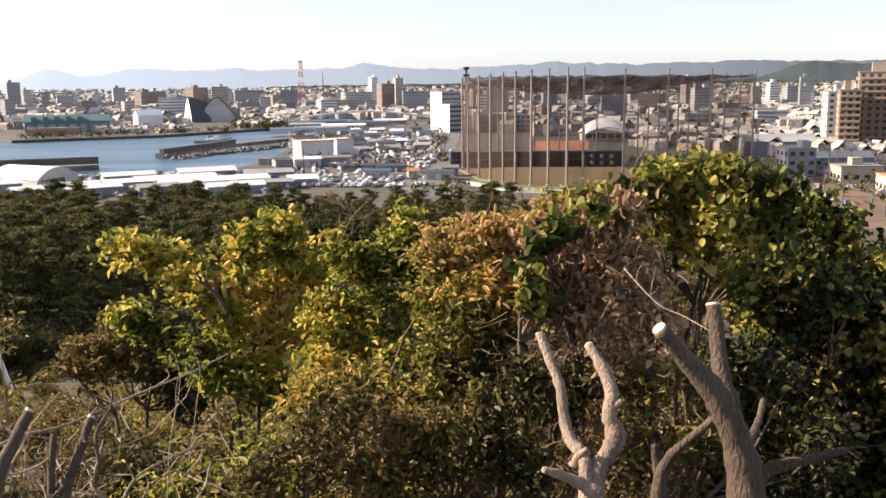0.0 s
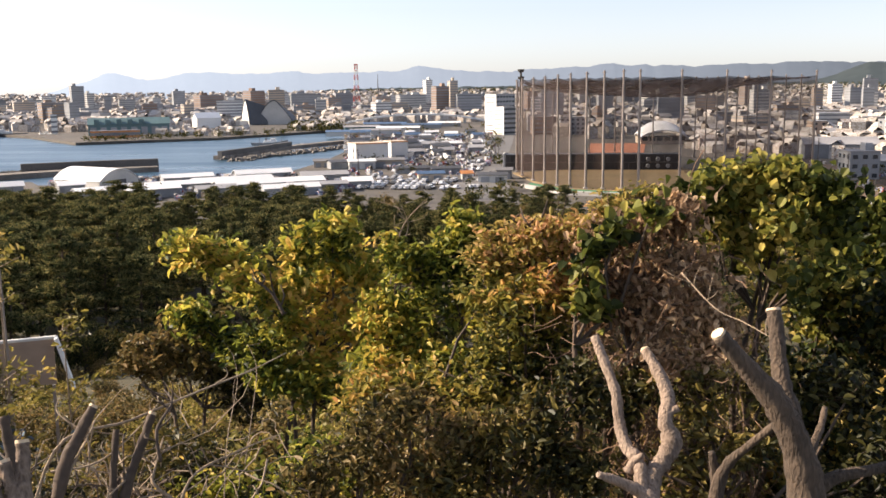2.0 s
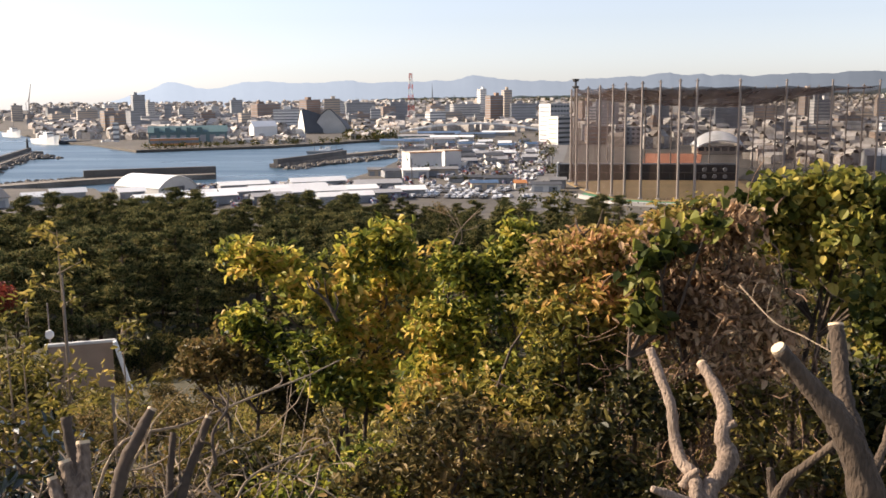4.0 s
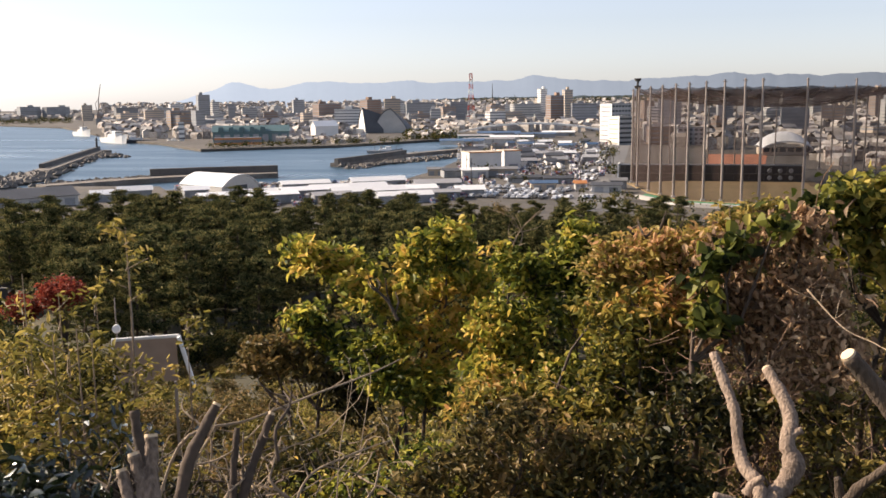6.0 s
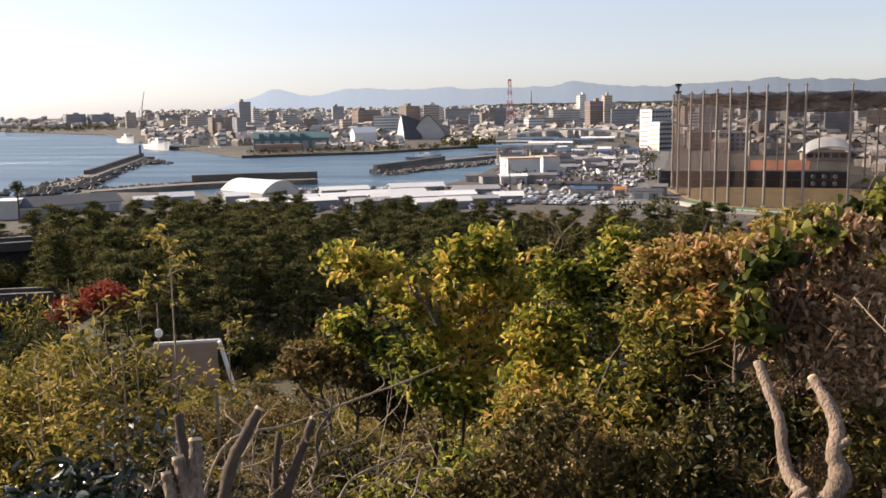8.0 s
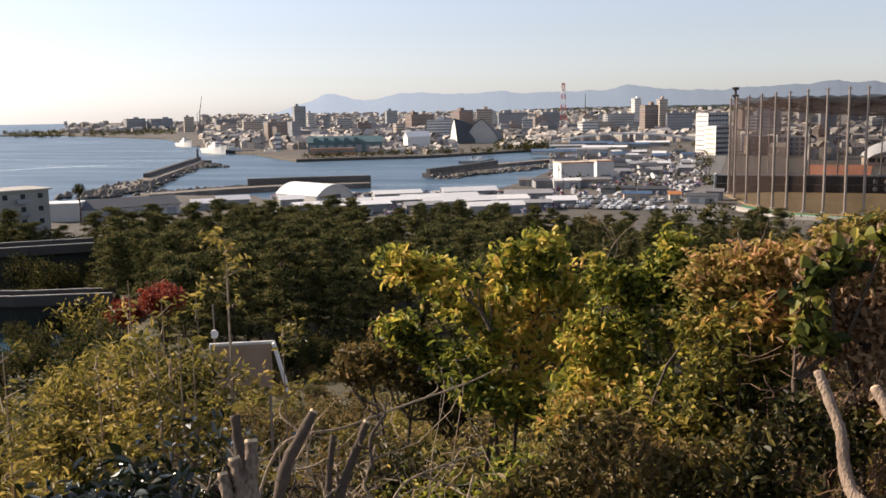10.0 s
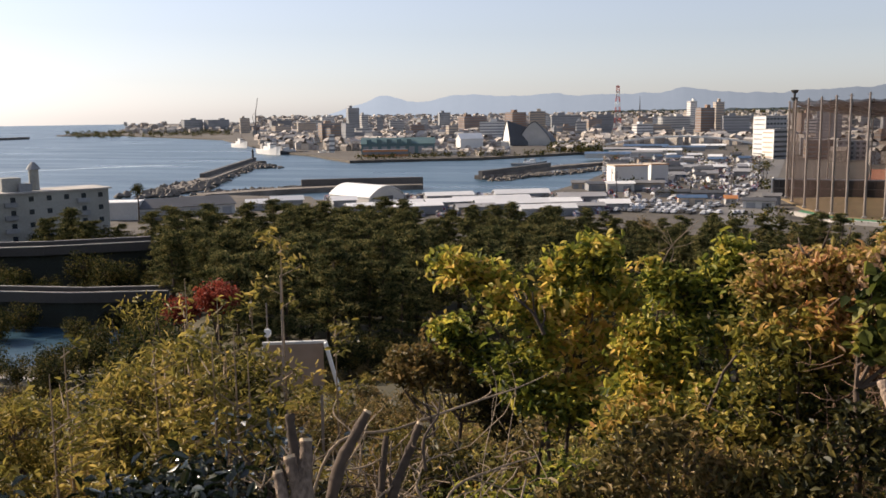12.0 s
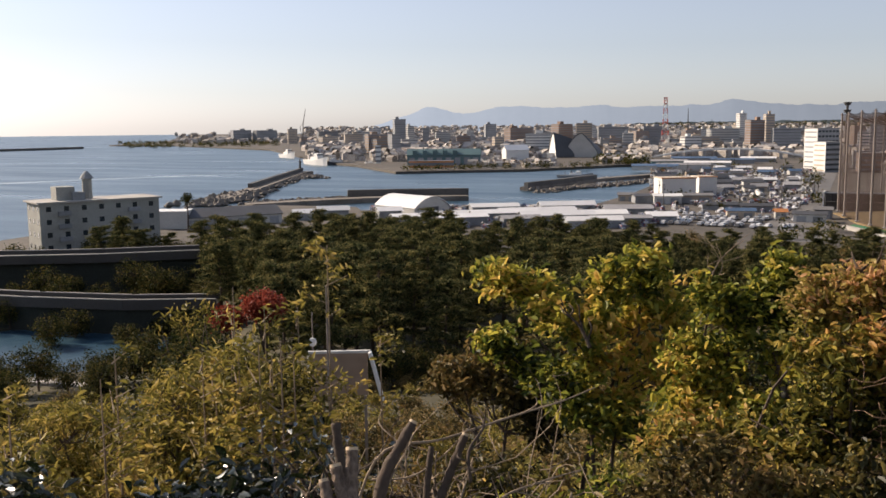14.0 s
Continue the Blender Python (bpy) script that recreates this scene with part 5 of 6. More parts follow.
for k, p in enumerate(spots2):
    az, r = math.degrees(math.atan2(-p.x, p.y)), p.length
    sc = rp.uniform(0.7, 1.15)
    ob = PARK[0] if az > 34 else PARK[k % 2]
    if k < 2:
        ob.matrix_basis = plant(ob, az, r, 1.0, 0)
        ob.scale = (sc, sc, sc)
    else:
        copy_plant(ob, az, r, sc, rp.uniform(0, 360))
# Dark bushes added over the river bank to stand in for shadow.
n = 0
while n < 74:
    az, r = rp.uniform(36, 51), rp.uniform(98, 215)
    if 41.2 < az < 47.2 and 118 < r < 171 or 163 < r < 178 and rp.random() < 0.7 or 203 < r < 215:
        continue
    copy_plant(PARK[0], az, r, rp.uniform(0.35, 0.75), rp.uniform(0, 360))
    n += 1


def far_woods(name, n, az0, az1, r0, r1, z0, z1, seed, label, size=2.4):
    """Far trees, too many to count: clumps of leaf sprays."""
    rs = np.random.RandomState(seed)
    a, r = np.radians(rs.uniform(az0, az1, n)), np.sqrt(rs.uniform(r0 ** 2, r1 ** 2, n))
    z = z0 + (z1 - z0) * (r - r0) / (r1 - r0)
    c = np.repeat(np.stack([-np.sin(a) * r, np.cos(a) * r, z + 2.2], 1), 26, 0) + rs.normal(0, 1, (n * 26, 3)) * np.array([size, size, size * 0.75])
    c[:, 2] = np.maximum(c[:, 2], np.repeat(z, 26) + 0.1)
    tagged(leaf_mesh(name, c, size, rs, L_BROAD, None, 0.7, 0.2), label, "trees", kind="stuff")


far_woods("cape_wood", 240, 31.5, 40.6, 1720, 2420, 2, 2, 201, "dark low trees on the far cape")
far_woods("town_trees", 420, -26, 28, 1060, 2300, 2, 2, 202, "scattered dark trees between the town roofs")
far_woods("quay_trees", 60, 9.4, 12.4, 845, 960, 2, 2, 203, "dark trees beside the fan-shaped hall")
for az0, az1, r0, r1, n in ((9.6, 12.5, 832, 856, 22), (12.5, 16.6, 772, 815, 26), (16.6, 20.8, 756, 775, 24), (20.8, 24.3, 748, 762, 16)):
    far_woods("promenade_trees", n, az0, az1, r0, r1, 2, 2, 210 + n, "row of small dark trees along the far quay", 1.5)
far_woods("yard_trees", 26, -18, -0.5, 268, 318, 1.9, 1.9, 206, "low dark trees at the foot of the nets", 1.1)
far_woods("yard_trees", 40, 0, 9, 440, 900, 2, 2, 207, "scattered dark trees on the harbour yard", 1.5)
far_woods("yard_trees", 16, 2.2, 6.0, 396, 408, 2, 2, 211, "dark clipped hedge along the harbour road", 0.8)
far_woods("yard_trees", 18, -0.2, 0.7, 430, 640, 2, 2, 212, "dark roadside trees by the harbour road", 1.2)
far_woods("yard_trees", 14, -1.2, 2.0, 300, 345, 2, 2, 213, "dark shrubs at the foot of the road", 1.0)
far_woods("yard_trees", 40, -26, -18.5, 300, 640, 2, 2, 208, "dry trees and scrub on the railway yard", 1.4)
far_woods("hill_wood", 700, -27, 9, 2500, 3150, 8, 34, 204, "dark wooded rise behind the town", 4.0)
MAPLE = broadleaf(33, 11.0, L_RED, "slim maple with a red autumn crown before the pines", "maple_tree", 0.9, 0.18, 0.1, 0.035)
MAPLE.matrix_basis = plant(MAPLE, 32.8, 99, 1, 0)
copy_plant(MAPLE, 34.9, 101, 0.86, 40)
# Added bushes darken the wood's edge, standing in for its deep shade.
for k in range(44):
    copy_plant(PARK[0], rp.uniform(11, 35), rp.uniform(95, 108), rp.uniform(0.35, 0.6), rp.uniform(0, 360))


# palm by the store
PALM = thing("palm_tree", Matrix.Translation(at(36.97, 335, 2.0)), "tall palm with a ragged round crown by the shore", "palm tree")
bm = bmesh.new()
tube(bm, [(0, 0, 0), (0.2, 0, 6), (0, 0, 11)], [0.32, 0.26, 0.22], 8)
part("trunk", bm, M_DARKBARK, PALM)
rs = np.random.RandomState(8)
u = rs.normal(0, 1, (420, 3))
u /= np.linalg.norm(u, axis=1)[:, None]
leaf_mesh("fronds", u * rs.uniform(0.6, 2.3, (420, 1)) * np.array([1, 1, 0.95]) + np.array([0, 0, 11.6]), 1.5, rs, L_BROAD, PALM, 0.12, 0.3)

# scrub on the slope
SCRUB = []
for s, leaf in ((41, L_SCRUB), (42, L_SHOOT), (43, L_SCRUB)):
    SCRUB.append(bush("slope_shrub", 24, 40, 3.6, 3.2, hill(*at(24, 40)[:2]) + 0.1, hill(*at(24, 40)[:2]) + 2.3, leaf, 0.2, 130, 16, s, "low yellow-green scrub on the dry slope", "shrub", "slope scrub", 1, fine=False, spread=0.26, clump=0.3))
sp = []
for k in range(5000):
    az, r = rp.uniform(-26, 50), rp.uniform(17, 98)
    p = at(az, r)
    if 24.5 < az < 32.0 and r < 41.5 and r > 15:
        continue
    if all((p - q).length > 1.5 + r * 0.02 for q in sp):
        sp.append(p)
    if len(sp) >= 310:
        break
for k, p in enumerate(sp):
    az, r = math.degrees(math.atan2(-p.x, p.y)), p.length
    sc = rp.uniform(0.7, 1.2)
    if k < 3:
        SCRUB[k].matrix_basis = plant(SCRUB[k], az, r, 1.0, 0)
    else:
        copy_plant(SCRUB[k % 3], az, r, sc, rp.uniform(0, 360))

def lobed(name, foot, lobes, leaf, size, boughs, per, seed, label, category="tree", group="", aspect=0.5, hang=0.3, scatter=0.05, bark=None, stems=3):
    """A tree or shrub whose crown is a set of lobes (bearing, rise, distance, half width, half height): limbs run from the
    foot to each lobe, twigs spread out inside it and carry the leaves, with gaps between the lobes."""
    rs = np.random.RandomState(seed)
    o = at(*foot)
    g = hill(o.x, o.y)
    t = thing(name, Matrix.Translation((o.x, o.y, g)), label, category, group)
    base = np.array([o.x, o.y, g])
    heart = np.mean([np.array(at(a, d * math.cos(radians(e)), EYE + d * math.sin(radians(e)))) for a, e, d, _, _ in lobes], 0) - base
    forks = []
    for i in range(stems):
        f = np.array([*rs.normal(0, 0.12, 2), -0.2])
        top = heart * np.array([1, 1, 0.8]) + rs.normal(0, 0.2, 3)
        mids = [f + (top - f) * q + np.array([*rs.normal(0, 0.05, 2), 0]) * q for q in np.linspace(0, 1, 6)]
        bm = bmesh.new()
        tube(bm, mids, list(np.linspace(0.045, 0.02, 6)), 6)
        part("stem", bm, bark or M_DARKBARK, t, smooth=True)
        forks += mids[2:]
    forks = np.array(forks)
    wood = bmesh.new()
    spots, ways = [], []
    for a, e, d, hw, hh in lobes:
        c = np.array(at(a, d * math.cos(radians(e)), EYE + d * math.sin(radians(e)))) - base
        c += rs.normal(0, hw * 0.35, 3) * np.array([0.25, 1.0, 0.2])
        f = forks[np.argmin(((forks - c) ** 2).sum(1) + np.maximum(0, forks[:, 2] - c[2]))]
        tube(wood, [f, f * 0.45 + c * 0.55 + rs.normal(0, 0.07, 3) - np.array([0, 0, 0.07]), c], [0.016, 0.012, 0.007], 5, cap=False)
        for k in range(boughs):
            run = rs.normal(0, 1, 3) + np.array([0, 0, 0.3])
            run = run / np.linalg.norm(run) * np.array([hw, hw, hh]) * rs.uniform(0.75, 1.25)
            mid = c + run * 0.55 + rs.normal(0, 0.02, 3)
            tip = c + run - np.array([0, 0, hang * 0.06])
            tube(wood, [c, mid, tip], [0.006, 0.0045, 0.002], 4, cap=False)
            q = rs.uniform(0.3, 1.08, per)[:, None]
            spots.append(c + run * q + rs.normal(0, scatter, (per, 3)) * np.array([1, 1, 0.8]))
    tagged(part("brushwood", wood, bark or M_DARKBARK, t), kind="stuff")
    leaf_mesh("leaves", np.concatenate(spots), size, rs, leaf, t, aspect, hang, fine=True)
    return t


# golden tree and its neighbours before the eye
lobed("golden_tree", (14.2, 9.6), [(18.6, -9.6, 9.5, 0.29, 0.22), (16.8, -10.5, 9.5, 0.31, 0.24), (14.9, -11.5, 9.5, 0.31, 0.24), (12.3, -9.3, 9.5, 0.24, 0.22), (10.0, -8.6, 9.5, 0.26, 0.23), (9.3, -10.4, 9.5, 0.33, 0.26), (10.9, -12.5, 9.5, 0.33, 0.27), (8.2, -12.1, 9.5, 0.26, 0.26), (12.8, -13.8, 9.5, 0.34, 0.25), (9.4, -14.6, 9.5, 0.31, 0.25), (18.7, -13.3, 9.9, 0.29, 0.20), (16.7, -14.6, 9.8, 0.32, 0.24), (14.5, -15.4, 9.5, 0.34, 0.23), (11.5, -16.5, 9.5, 0.30, 0.24), (13.3, -11.8, 9.2, 0.22, 0.20), (12.6, -18.1, 9.2, 0.31, 0.22), (10.0, -18.3, 9.2, 0.31, 0.23), (14.3, -17.0, 9.2, 0.28, 0.20), (7.5, -17.0, 8.6, 0.24, 0.21)],
      L_GOLD, 0.09, 22, 24, 51, "young tree with golden autumn leaves on the slope")
lobed("dry_shrub", (19.0, 10.4), [(21.5, -14.9, 10.2, 0.29, 0.21), (19.7, -14.4, 10.2, 0.31, 0.22), (17.9, -14.0, 10.2, 0.28, 0.21), (20.3, -16.1, 10.2, 0.34, 0.23), (18.0, -16.1, 10.2, 0.34, 0.25), (15.9, -16.8, 10.2, 0.32, 0.23), (15.7, -18.3, 10.2, 0.34, 0.22), (22.5, -16.4, 10.2, 0.31, 0.22)],
      L_SCRUB, 0.075, 18, 24, 323, "dull tan and olive shrub beside the golden tree", "shrub")
lobed("golden_tree", (7.0, 8.6), [(6.4, -10.1, 8.4, 0.17, 0.17), (2.2, -8.7, 8.4, 0.13, 0.22), (3.3, -10.1, 8.4, 0.22, 0.21), (4.5, -11.6, 8.4, 0.29, 0.23), (1.5, -11.3, 8.4, 0.24, 0.21), (5.0, -13.7, 8.4, 0.32, 0.23), (2.4, -14.0, 8.4, 0.32, 0.23), (6.5, -15.7, 8.4, 0.29, 0.22), (3.3, -16.6, 8.4, 0.30, 0.23), (7.5, -14.0, 8.4, 0.21, 0.21), (7.9, -17.0, 8.4, 0.28, 0.22), (5.1, -16.7, 8.4, 0.28, 0.22)],
      L_GOLD, 0.078, 22, 24, 52, "young tree with yellow-green autumn leaves on the slope")
lobed("olive_tree", (2.0, 7.7), [(-0.6, -14.0, 7.6, 0.27, 0.23), (-3.1, -14.6, 7.6, 0.26, 0.22), (0.1, -16.7, 7.6, 0.27, 0.21), (-2.4, -17.2, 7.6, 0.25, 0.20), (0.8, -12.5, 7.6, 0.23, 0.20), (-1.6, -12.3, 7.6, 0.27, 0.20), (-4.1, -12.9, 7.6, 0.21, 0.20), (4.9, -18.4, 7.6, 0.27, 0.20), (1.9, -18.4, 7.6, 0.27, 0.20), (7.9, -18.3, 7.6, 0.26, 0.18), (-1.0, -18.8, 7.6, 0.26, 0.20), (-3.8, -16.3, 7.6, 0.21, 0.20)],
      L_OLIVE, 0.068, 22, 26, 53, "bushy tree with olive and russet leaves")
lobed("russet_shrub", (-3.5, 8.2), [(-0.6, -9.5, 7.8, 0.22, 0.17), (-2.6, -9.0, 7.8, 0.22, 0.16), (-4.1, -10.0, 7.8, 0.22, 0.19), (-2.0, -10.9, 7.8, 0.24, 0.20), (-5.0, -8.3, 7.8, 0.22, 0.13), (-6.9, -7.7, 7.8, 0.22, 0.13), (-8.6, -7.1, 7.8, 0.19, 0.13), (-5.0, -11.9, 7.8, 0.19, 0.19), (0.7, -10.1, 7.8, 0.18, 0.16), (-3.0, -11.9, 7.8, 0.22, 0.19), (-6.1, -9.4, 7.8, 0.21, 0.17)],
      L_RUST, 0.06, 22, 30, 54, "shrub with russet and orange autumn leaves", "shrub")
lobed("thicket", (8.0, 7.0), [(8.1, -20.7, 6.4, 0.25, 0.18), (5.8, -19.4, 6.4, 0.22, 0.16), (9.4, -23.0, 6.4, 0.25, 0.18), (5.8, -23.5, 6.4, 0.31, 0.18), (12.2, -23.5, 6.4, 0.19, 0.14), (2.9, -21.1, 6.4, 0.21, 0.16)],
      L_SCRUB, 0.062, 20, 26, 320, "dull olive shrub low before the trees", "shrub", "thicket", 0.42)
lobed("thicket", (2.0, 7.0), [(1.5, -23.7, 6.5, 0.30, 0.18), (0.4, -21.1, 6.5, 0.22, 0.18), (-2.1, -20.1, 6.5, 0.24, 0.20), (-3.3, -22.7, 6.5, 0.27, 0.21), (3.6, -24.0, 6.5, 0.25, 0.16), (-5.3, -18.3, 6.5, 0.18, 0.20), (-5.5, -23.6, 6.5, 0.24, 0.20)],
      L_SHADE, 0.064, 20, 26, 321, "green shrub, shade of the trees painted into its leaves", "shrub", "thicket", 0.5)
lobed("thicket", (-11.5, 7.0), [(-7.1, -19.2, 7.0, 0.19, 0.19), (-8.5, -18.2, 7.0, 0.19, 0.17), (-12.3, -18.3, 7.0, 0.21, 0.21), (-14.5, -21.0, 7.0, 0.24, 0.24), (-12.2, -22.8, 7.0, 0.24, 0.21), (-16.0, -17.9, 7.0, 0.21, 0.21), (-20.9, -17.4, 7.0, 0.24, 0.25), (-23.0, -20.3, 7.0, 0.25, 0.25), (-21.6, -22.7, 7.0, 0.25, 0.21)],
      L_SHADE, 0.064, 18, 24, 322, "dark leafy undergrowth behind the sawn trunks", "shrub", "thicket", 0.55, stems=2)
bush("thicket", 18.6, 7.4, 2.2, 1.6, 33.3, 35.6, L_SHADE, 0.06, 300, 20, 55, "thin dark olive thicket at the foot of the trees", "shrub", "thicket", 4)
bush("thicket", 12.5, 7.0, 2.0, 1.5, 33.0, 35.5, L_GOLD, 0.066, 260, 17, 56, "dense yellowing thicket below the golden tree", "shrub", "thicket", 4)
# These two carry the shade of the crowns in their leaf colour.
bush("thicket", 6.0, 7.2, 2.0, 1.5, 32.9, 35.35, L_SHADE, 0.062, 300, 18, 60, "dense green thicket below the golden tree, leaves darkened as shade", "shrub", "thicket", 4)
bush("thicket", -0.5, 7.2, 2.0, 1.5, 32.8, 35.3, L_SHADE, 0.062, 300, 18, 57, "dense green thicket below the olive tree, leaves darkened as shade", "shrub", "thicket", 4)
bush("thicket", -7.0, 7.6, 2.0, 1.5, 32.6, 35.5, L_OLIVE, 0.062, 240, 16, 58, "shaded thicket behind the sawn trunks", "shrub", "thicket", 4)
bush("thicket", 23.5, 8.6, 2.0, 1.8, 33.3, 35.2, L_SCRUB, 0.065, 280, 18, 59, "low dull olive shoots on the slope", "shrub", "thicket", 4)

# vine-covered mass at the right
HANG = "curtain of vine leaves hanging over the slope"
bush("vine_thicket", -19.5, 8.6, 2.4, 1.8, 33.2, 36.95, L_VINESHADE, 0.07, 720, 24, 62, HANG, "vine", "vine mounds", 4, 0.9, 0.6)
bush("vine_thicket", -24.2, 8.2, 2.2, 2.0, 33.0, 36.75, L_VINESHADE, 0.07, 700, 24, 63, HANG, "vine", "vine mounds", 4, 0.9, 0.6)
bush("vine_thicket", -28.5, 8.6, 2.2, 2.2, 33.0, 36.6, L_VINESHADE, 0.07, 420, 22, 66, HANG, "vine", "vine mounds", 4, 0.9, 0.6)


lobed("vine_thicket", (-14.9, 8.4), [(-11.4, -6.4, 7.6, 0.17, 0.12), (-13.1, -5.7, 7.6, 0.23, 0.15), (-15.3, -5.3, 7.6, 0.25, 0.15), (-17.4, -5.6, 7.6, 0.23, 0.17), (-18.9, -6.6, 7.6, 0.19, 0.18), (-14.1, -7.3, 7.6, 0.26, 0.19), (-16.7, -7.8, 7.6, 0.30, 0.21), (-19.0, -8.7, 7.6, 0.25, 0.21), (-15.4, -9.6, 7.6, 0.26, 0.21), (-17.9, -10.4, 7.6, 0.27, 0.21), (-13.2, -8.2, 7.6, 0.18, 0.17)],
      L_VINESUN, 0.074, 16, 27, 61, "crown of climbing vine, sunlight painted into its yellow-green leaves", "vine", "vine mounds", 0.9, 0.6)
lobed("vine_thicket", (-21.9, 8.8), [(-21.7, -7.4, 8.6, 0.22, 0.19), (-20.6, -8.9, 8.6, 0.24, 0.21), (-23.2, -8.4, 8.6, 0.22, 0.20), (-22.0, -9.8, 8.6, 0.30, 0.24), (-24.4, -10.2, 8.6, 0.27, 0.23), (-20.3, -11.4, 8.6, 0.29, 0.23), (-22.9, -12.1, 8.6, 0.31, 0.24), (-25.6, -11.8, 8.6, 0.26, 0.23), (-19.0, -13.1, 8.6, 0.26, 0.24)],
      L_VINESUN, 0.072, 16, 27, 69, "vine mound with green and yellowed leaves", "vine", "vine mounds", 0.9, 0.6)
lobed("dry_vine", (-9.5, 7.9), [(-6.1, -9.8, 7.1, 0.18, 0.16), (-7.8, -9.0, 7.1, 0.21, 0.16), (-9.5, -8.0, 7.1, 0.20, 0.15), (-11.0, -7.6, 7.1, 0.18, 0.15), (-6.9, -11.8, 7.1, 0.21, 0.20), (-9.3, -10.7, 7.1, 0.24, 0.20), (-11.4, -10.3, 7.1, 0.24, 0.20), (-8.7, -13.4, 7.1, 0.24, 0.20), (-11.1, -13.3, 7.1, 0.24, 0.23), (-6.2, -13.9, 7.1, 0.16, 0.15), (-12.7, -12.2, 7.1, 0.24, 0.23), (-13.3, -14.9, 7.1, 0.20, 0.23), (-10.5, -15.9, 7.1, 0.24, 0.20)],
      L_DRY, 0.068, 18, 24, 64, "brown withered vine tangle arching over the slope", "vine", "", 0.5, 0.8)
lobed("vine_fringe", (-5.8, 7.5), [(-5.3, -10.8, 6.8, 0.07, 0.15), (-5.0, -12.6, 6.8, 0.07, 0.09), (-6.2, -9.4, 6.8, 0.09, 0.09), (-5.8, -13.4, 6.8, 0.07, 0.08), (-7.0, -8.7, 6.8, 0.08, 0.07), (-9.1, -7.4, 6.8, 0.10, 0.06)],
      L_VINESUN, 0.105, 5, 9, 310, "large yellow-green leaves on the rim of the vine", "vine", "", 0.85, 0.6, 0.06)


def tangle(az, r, wide, deep, z0, z1, n, thick, material, seed, label, droop=0.5):
    """Dead vine stems past counting, looped over one another in a mound."""
    rs = np.random.RandomState(seed)
    c = at(az, r)
    side, fore = at(az + 90, 1.0), at(az, 1.0)
    bm = bmesh.new()
    for _ in range(n):
        u = rs.normal(0, 0.42, 3)
        p = Vector((c.x, c.y, (z0 + z1) / 2)) + side * (u[0] * wide / 2) + fore * (u[1] * deep / 2) + Vector((0, 0, u[2] * (z1 - z0) / 2))
        d = Vector(rs.normal(0, 1, 3)).normalized()
        pts = [p.copy()]
        ln = rs.uniform(0.05, 0.13)
        for k in range(6):
            d = (d + Vector(rs.normal(0, 0.42, 3)) + Vector((0, 0, -droop * 0.3))).normalized()
            p = p + d * ln
            pts.append(p.copy())
        w = thick * rs.uniform(0.5, 1.5)
        tube(bm, pts, list(np.linspace(w, w * 0.4, 7)), 4, cap=False)
    return tagged(part("vine_stems", bm, material, None), label, "vine stems", kind="stuff")


tangle(-8.2, 7.0, 1.3, 0.9, 34.9, 36.9, 260, 0.005, M_VINEWOOD, 301, "tangle of brown dead vine stems")
tangle(-11.8, 7.0, 1.3, 0.9, 34.2, 37.0, 300, 0.005, M_VINEWOOD, 302, "tangle of dark dead vine stems")
tangle(-12.5, 6.7, 1.2, 0.6, 33.8, 36.2, 240, 0.005, M_VINEWOOD, 303, "hanging dead vine stems under the arch", 1.6)
tangle(20.5, 4.7, 1.3, 0.7, 35.6, 36.4, 44, 0.0045, M_TWIG, 305, "tangle of dry canes over the cut stems", 0.4)
tangle(26.5, 4.8, 1.2, 0.7, 35.5, 36.3, 60, 0.0045, M_DARKBARK, 306, "tangle of dark dry canes round the cut stems", 0.4)

# slender shoots at the left
for k, (az, r, w, z0, z1) in enumerate(((37.5, 12.0, 3.0, 32.6, 35.7), (42, 12.5, 3.2, 32.4, 35.0), (34.0, 11.5, 2.2, 32.6, 35.4), (48, 12.5, 3.2, 32.4, 34.8), (37, 9.5, 3.0, 32.6, 34.9), (44, 9.5, 3.0, 32.4, 34.6), (30.5, 9.2, 2.0, 32.6, 34.75))):
    bush("willow_shrub", az, r, w, 2.0, z0, z1, L_SHOOT if k != 5 else L_SCRUB, 0.095, 290, 20, 70 + k, "light shrub of upright shoots with narrow leaves", "shrub", "shoot shrubs", 7, 0.27, -0.7, tight=9, clump=0.2)


def sapling(az, r, z1, seed, n):
    rs = np.random.RandomState(seed)
    o = at(az, r)
    g = hill(o.x, o.y)
    t = thing("sapling", Matrix.Translation((o.x, o.y, g)), "slim upright sapling with yellow-green leaves", "sapling", "saplings")
    h = z1 - g
    bm = bmesh.new()
    tube(bm, [(0, 0, -0.1), (0.03, 0.02, h * 0.5), (0.0, 0.05, h)], [0.025, 0.018, 0.005], 6)
    part("stem", bm, M_TWIG, t)
    bm = bmesh.new()
    pts = []
    for i in range(n):
        s = rs.uniform(0.45, 1)
        a, ln = rs.uniform(0, 6.28), 0.75 * (1.12 - s) + 0.12
        p = np.array([math.cos(a) * ln, math.sin(a) * ln, h * s + ln * 0.5])
        tube(bm, [(0, 0, h * s), tuple(p)], [0.008, 0.003], 4, cap=False)
        pts += [np.array([0, 0, h * s]) * (1 - q) + p * q for q in (0.45, 0.7, 0.9, 1.0)]
    tagged(part("brushwood", bm, M_TWIG, t), kind="stuff")
    c = np.repeat(np.array(pts), 5, 0) + rs.normal(0, 0.06, (len(pts) * 5, 3))
    leaf_mesh("leaves", c, 0.1, rs, L_SHOOT, t, 0.4, -0.3, fine=True)


sapling(29.35, 11.5, 36.55, 81, 24)
sapling(31.2, 12.0, 35.7, 82, 18)
sapling(35.0, 12.6, 35.9, 83, 16)
sapling(26.2, 11.5, 35.3, 84, 14)
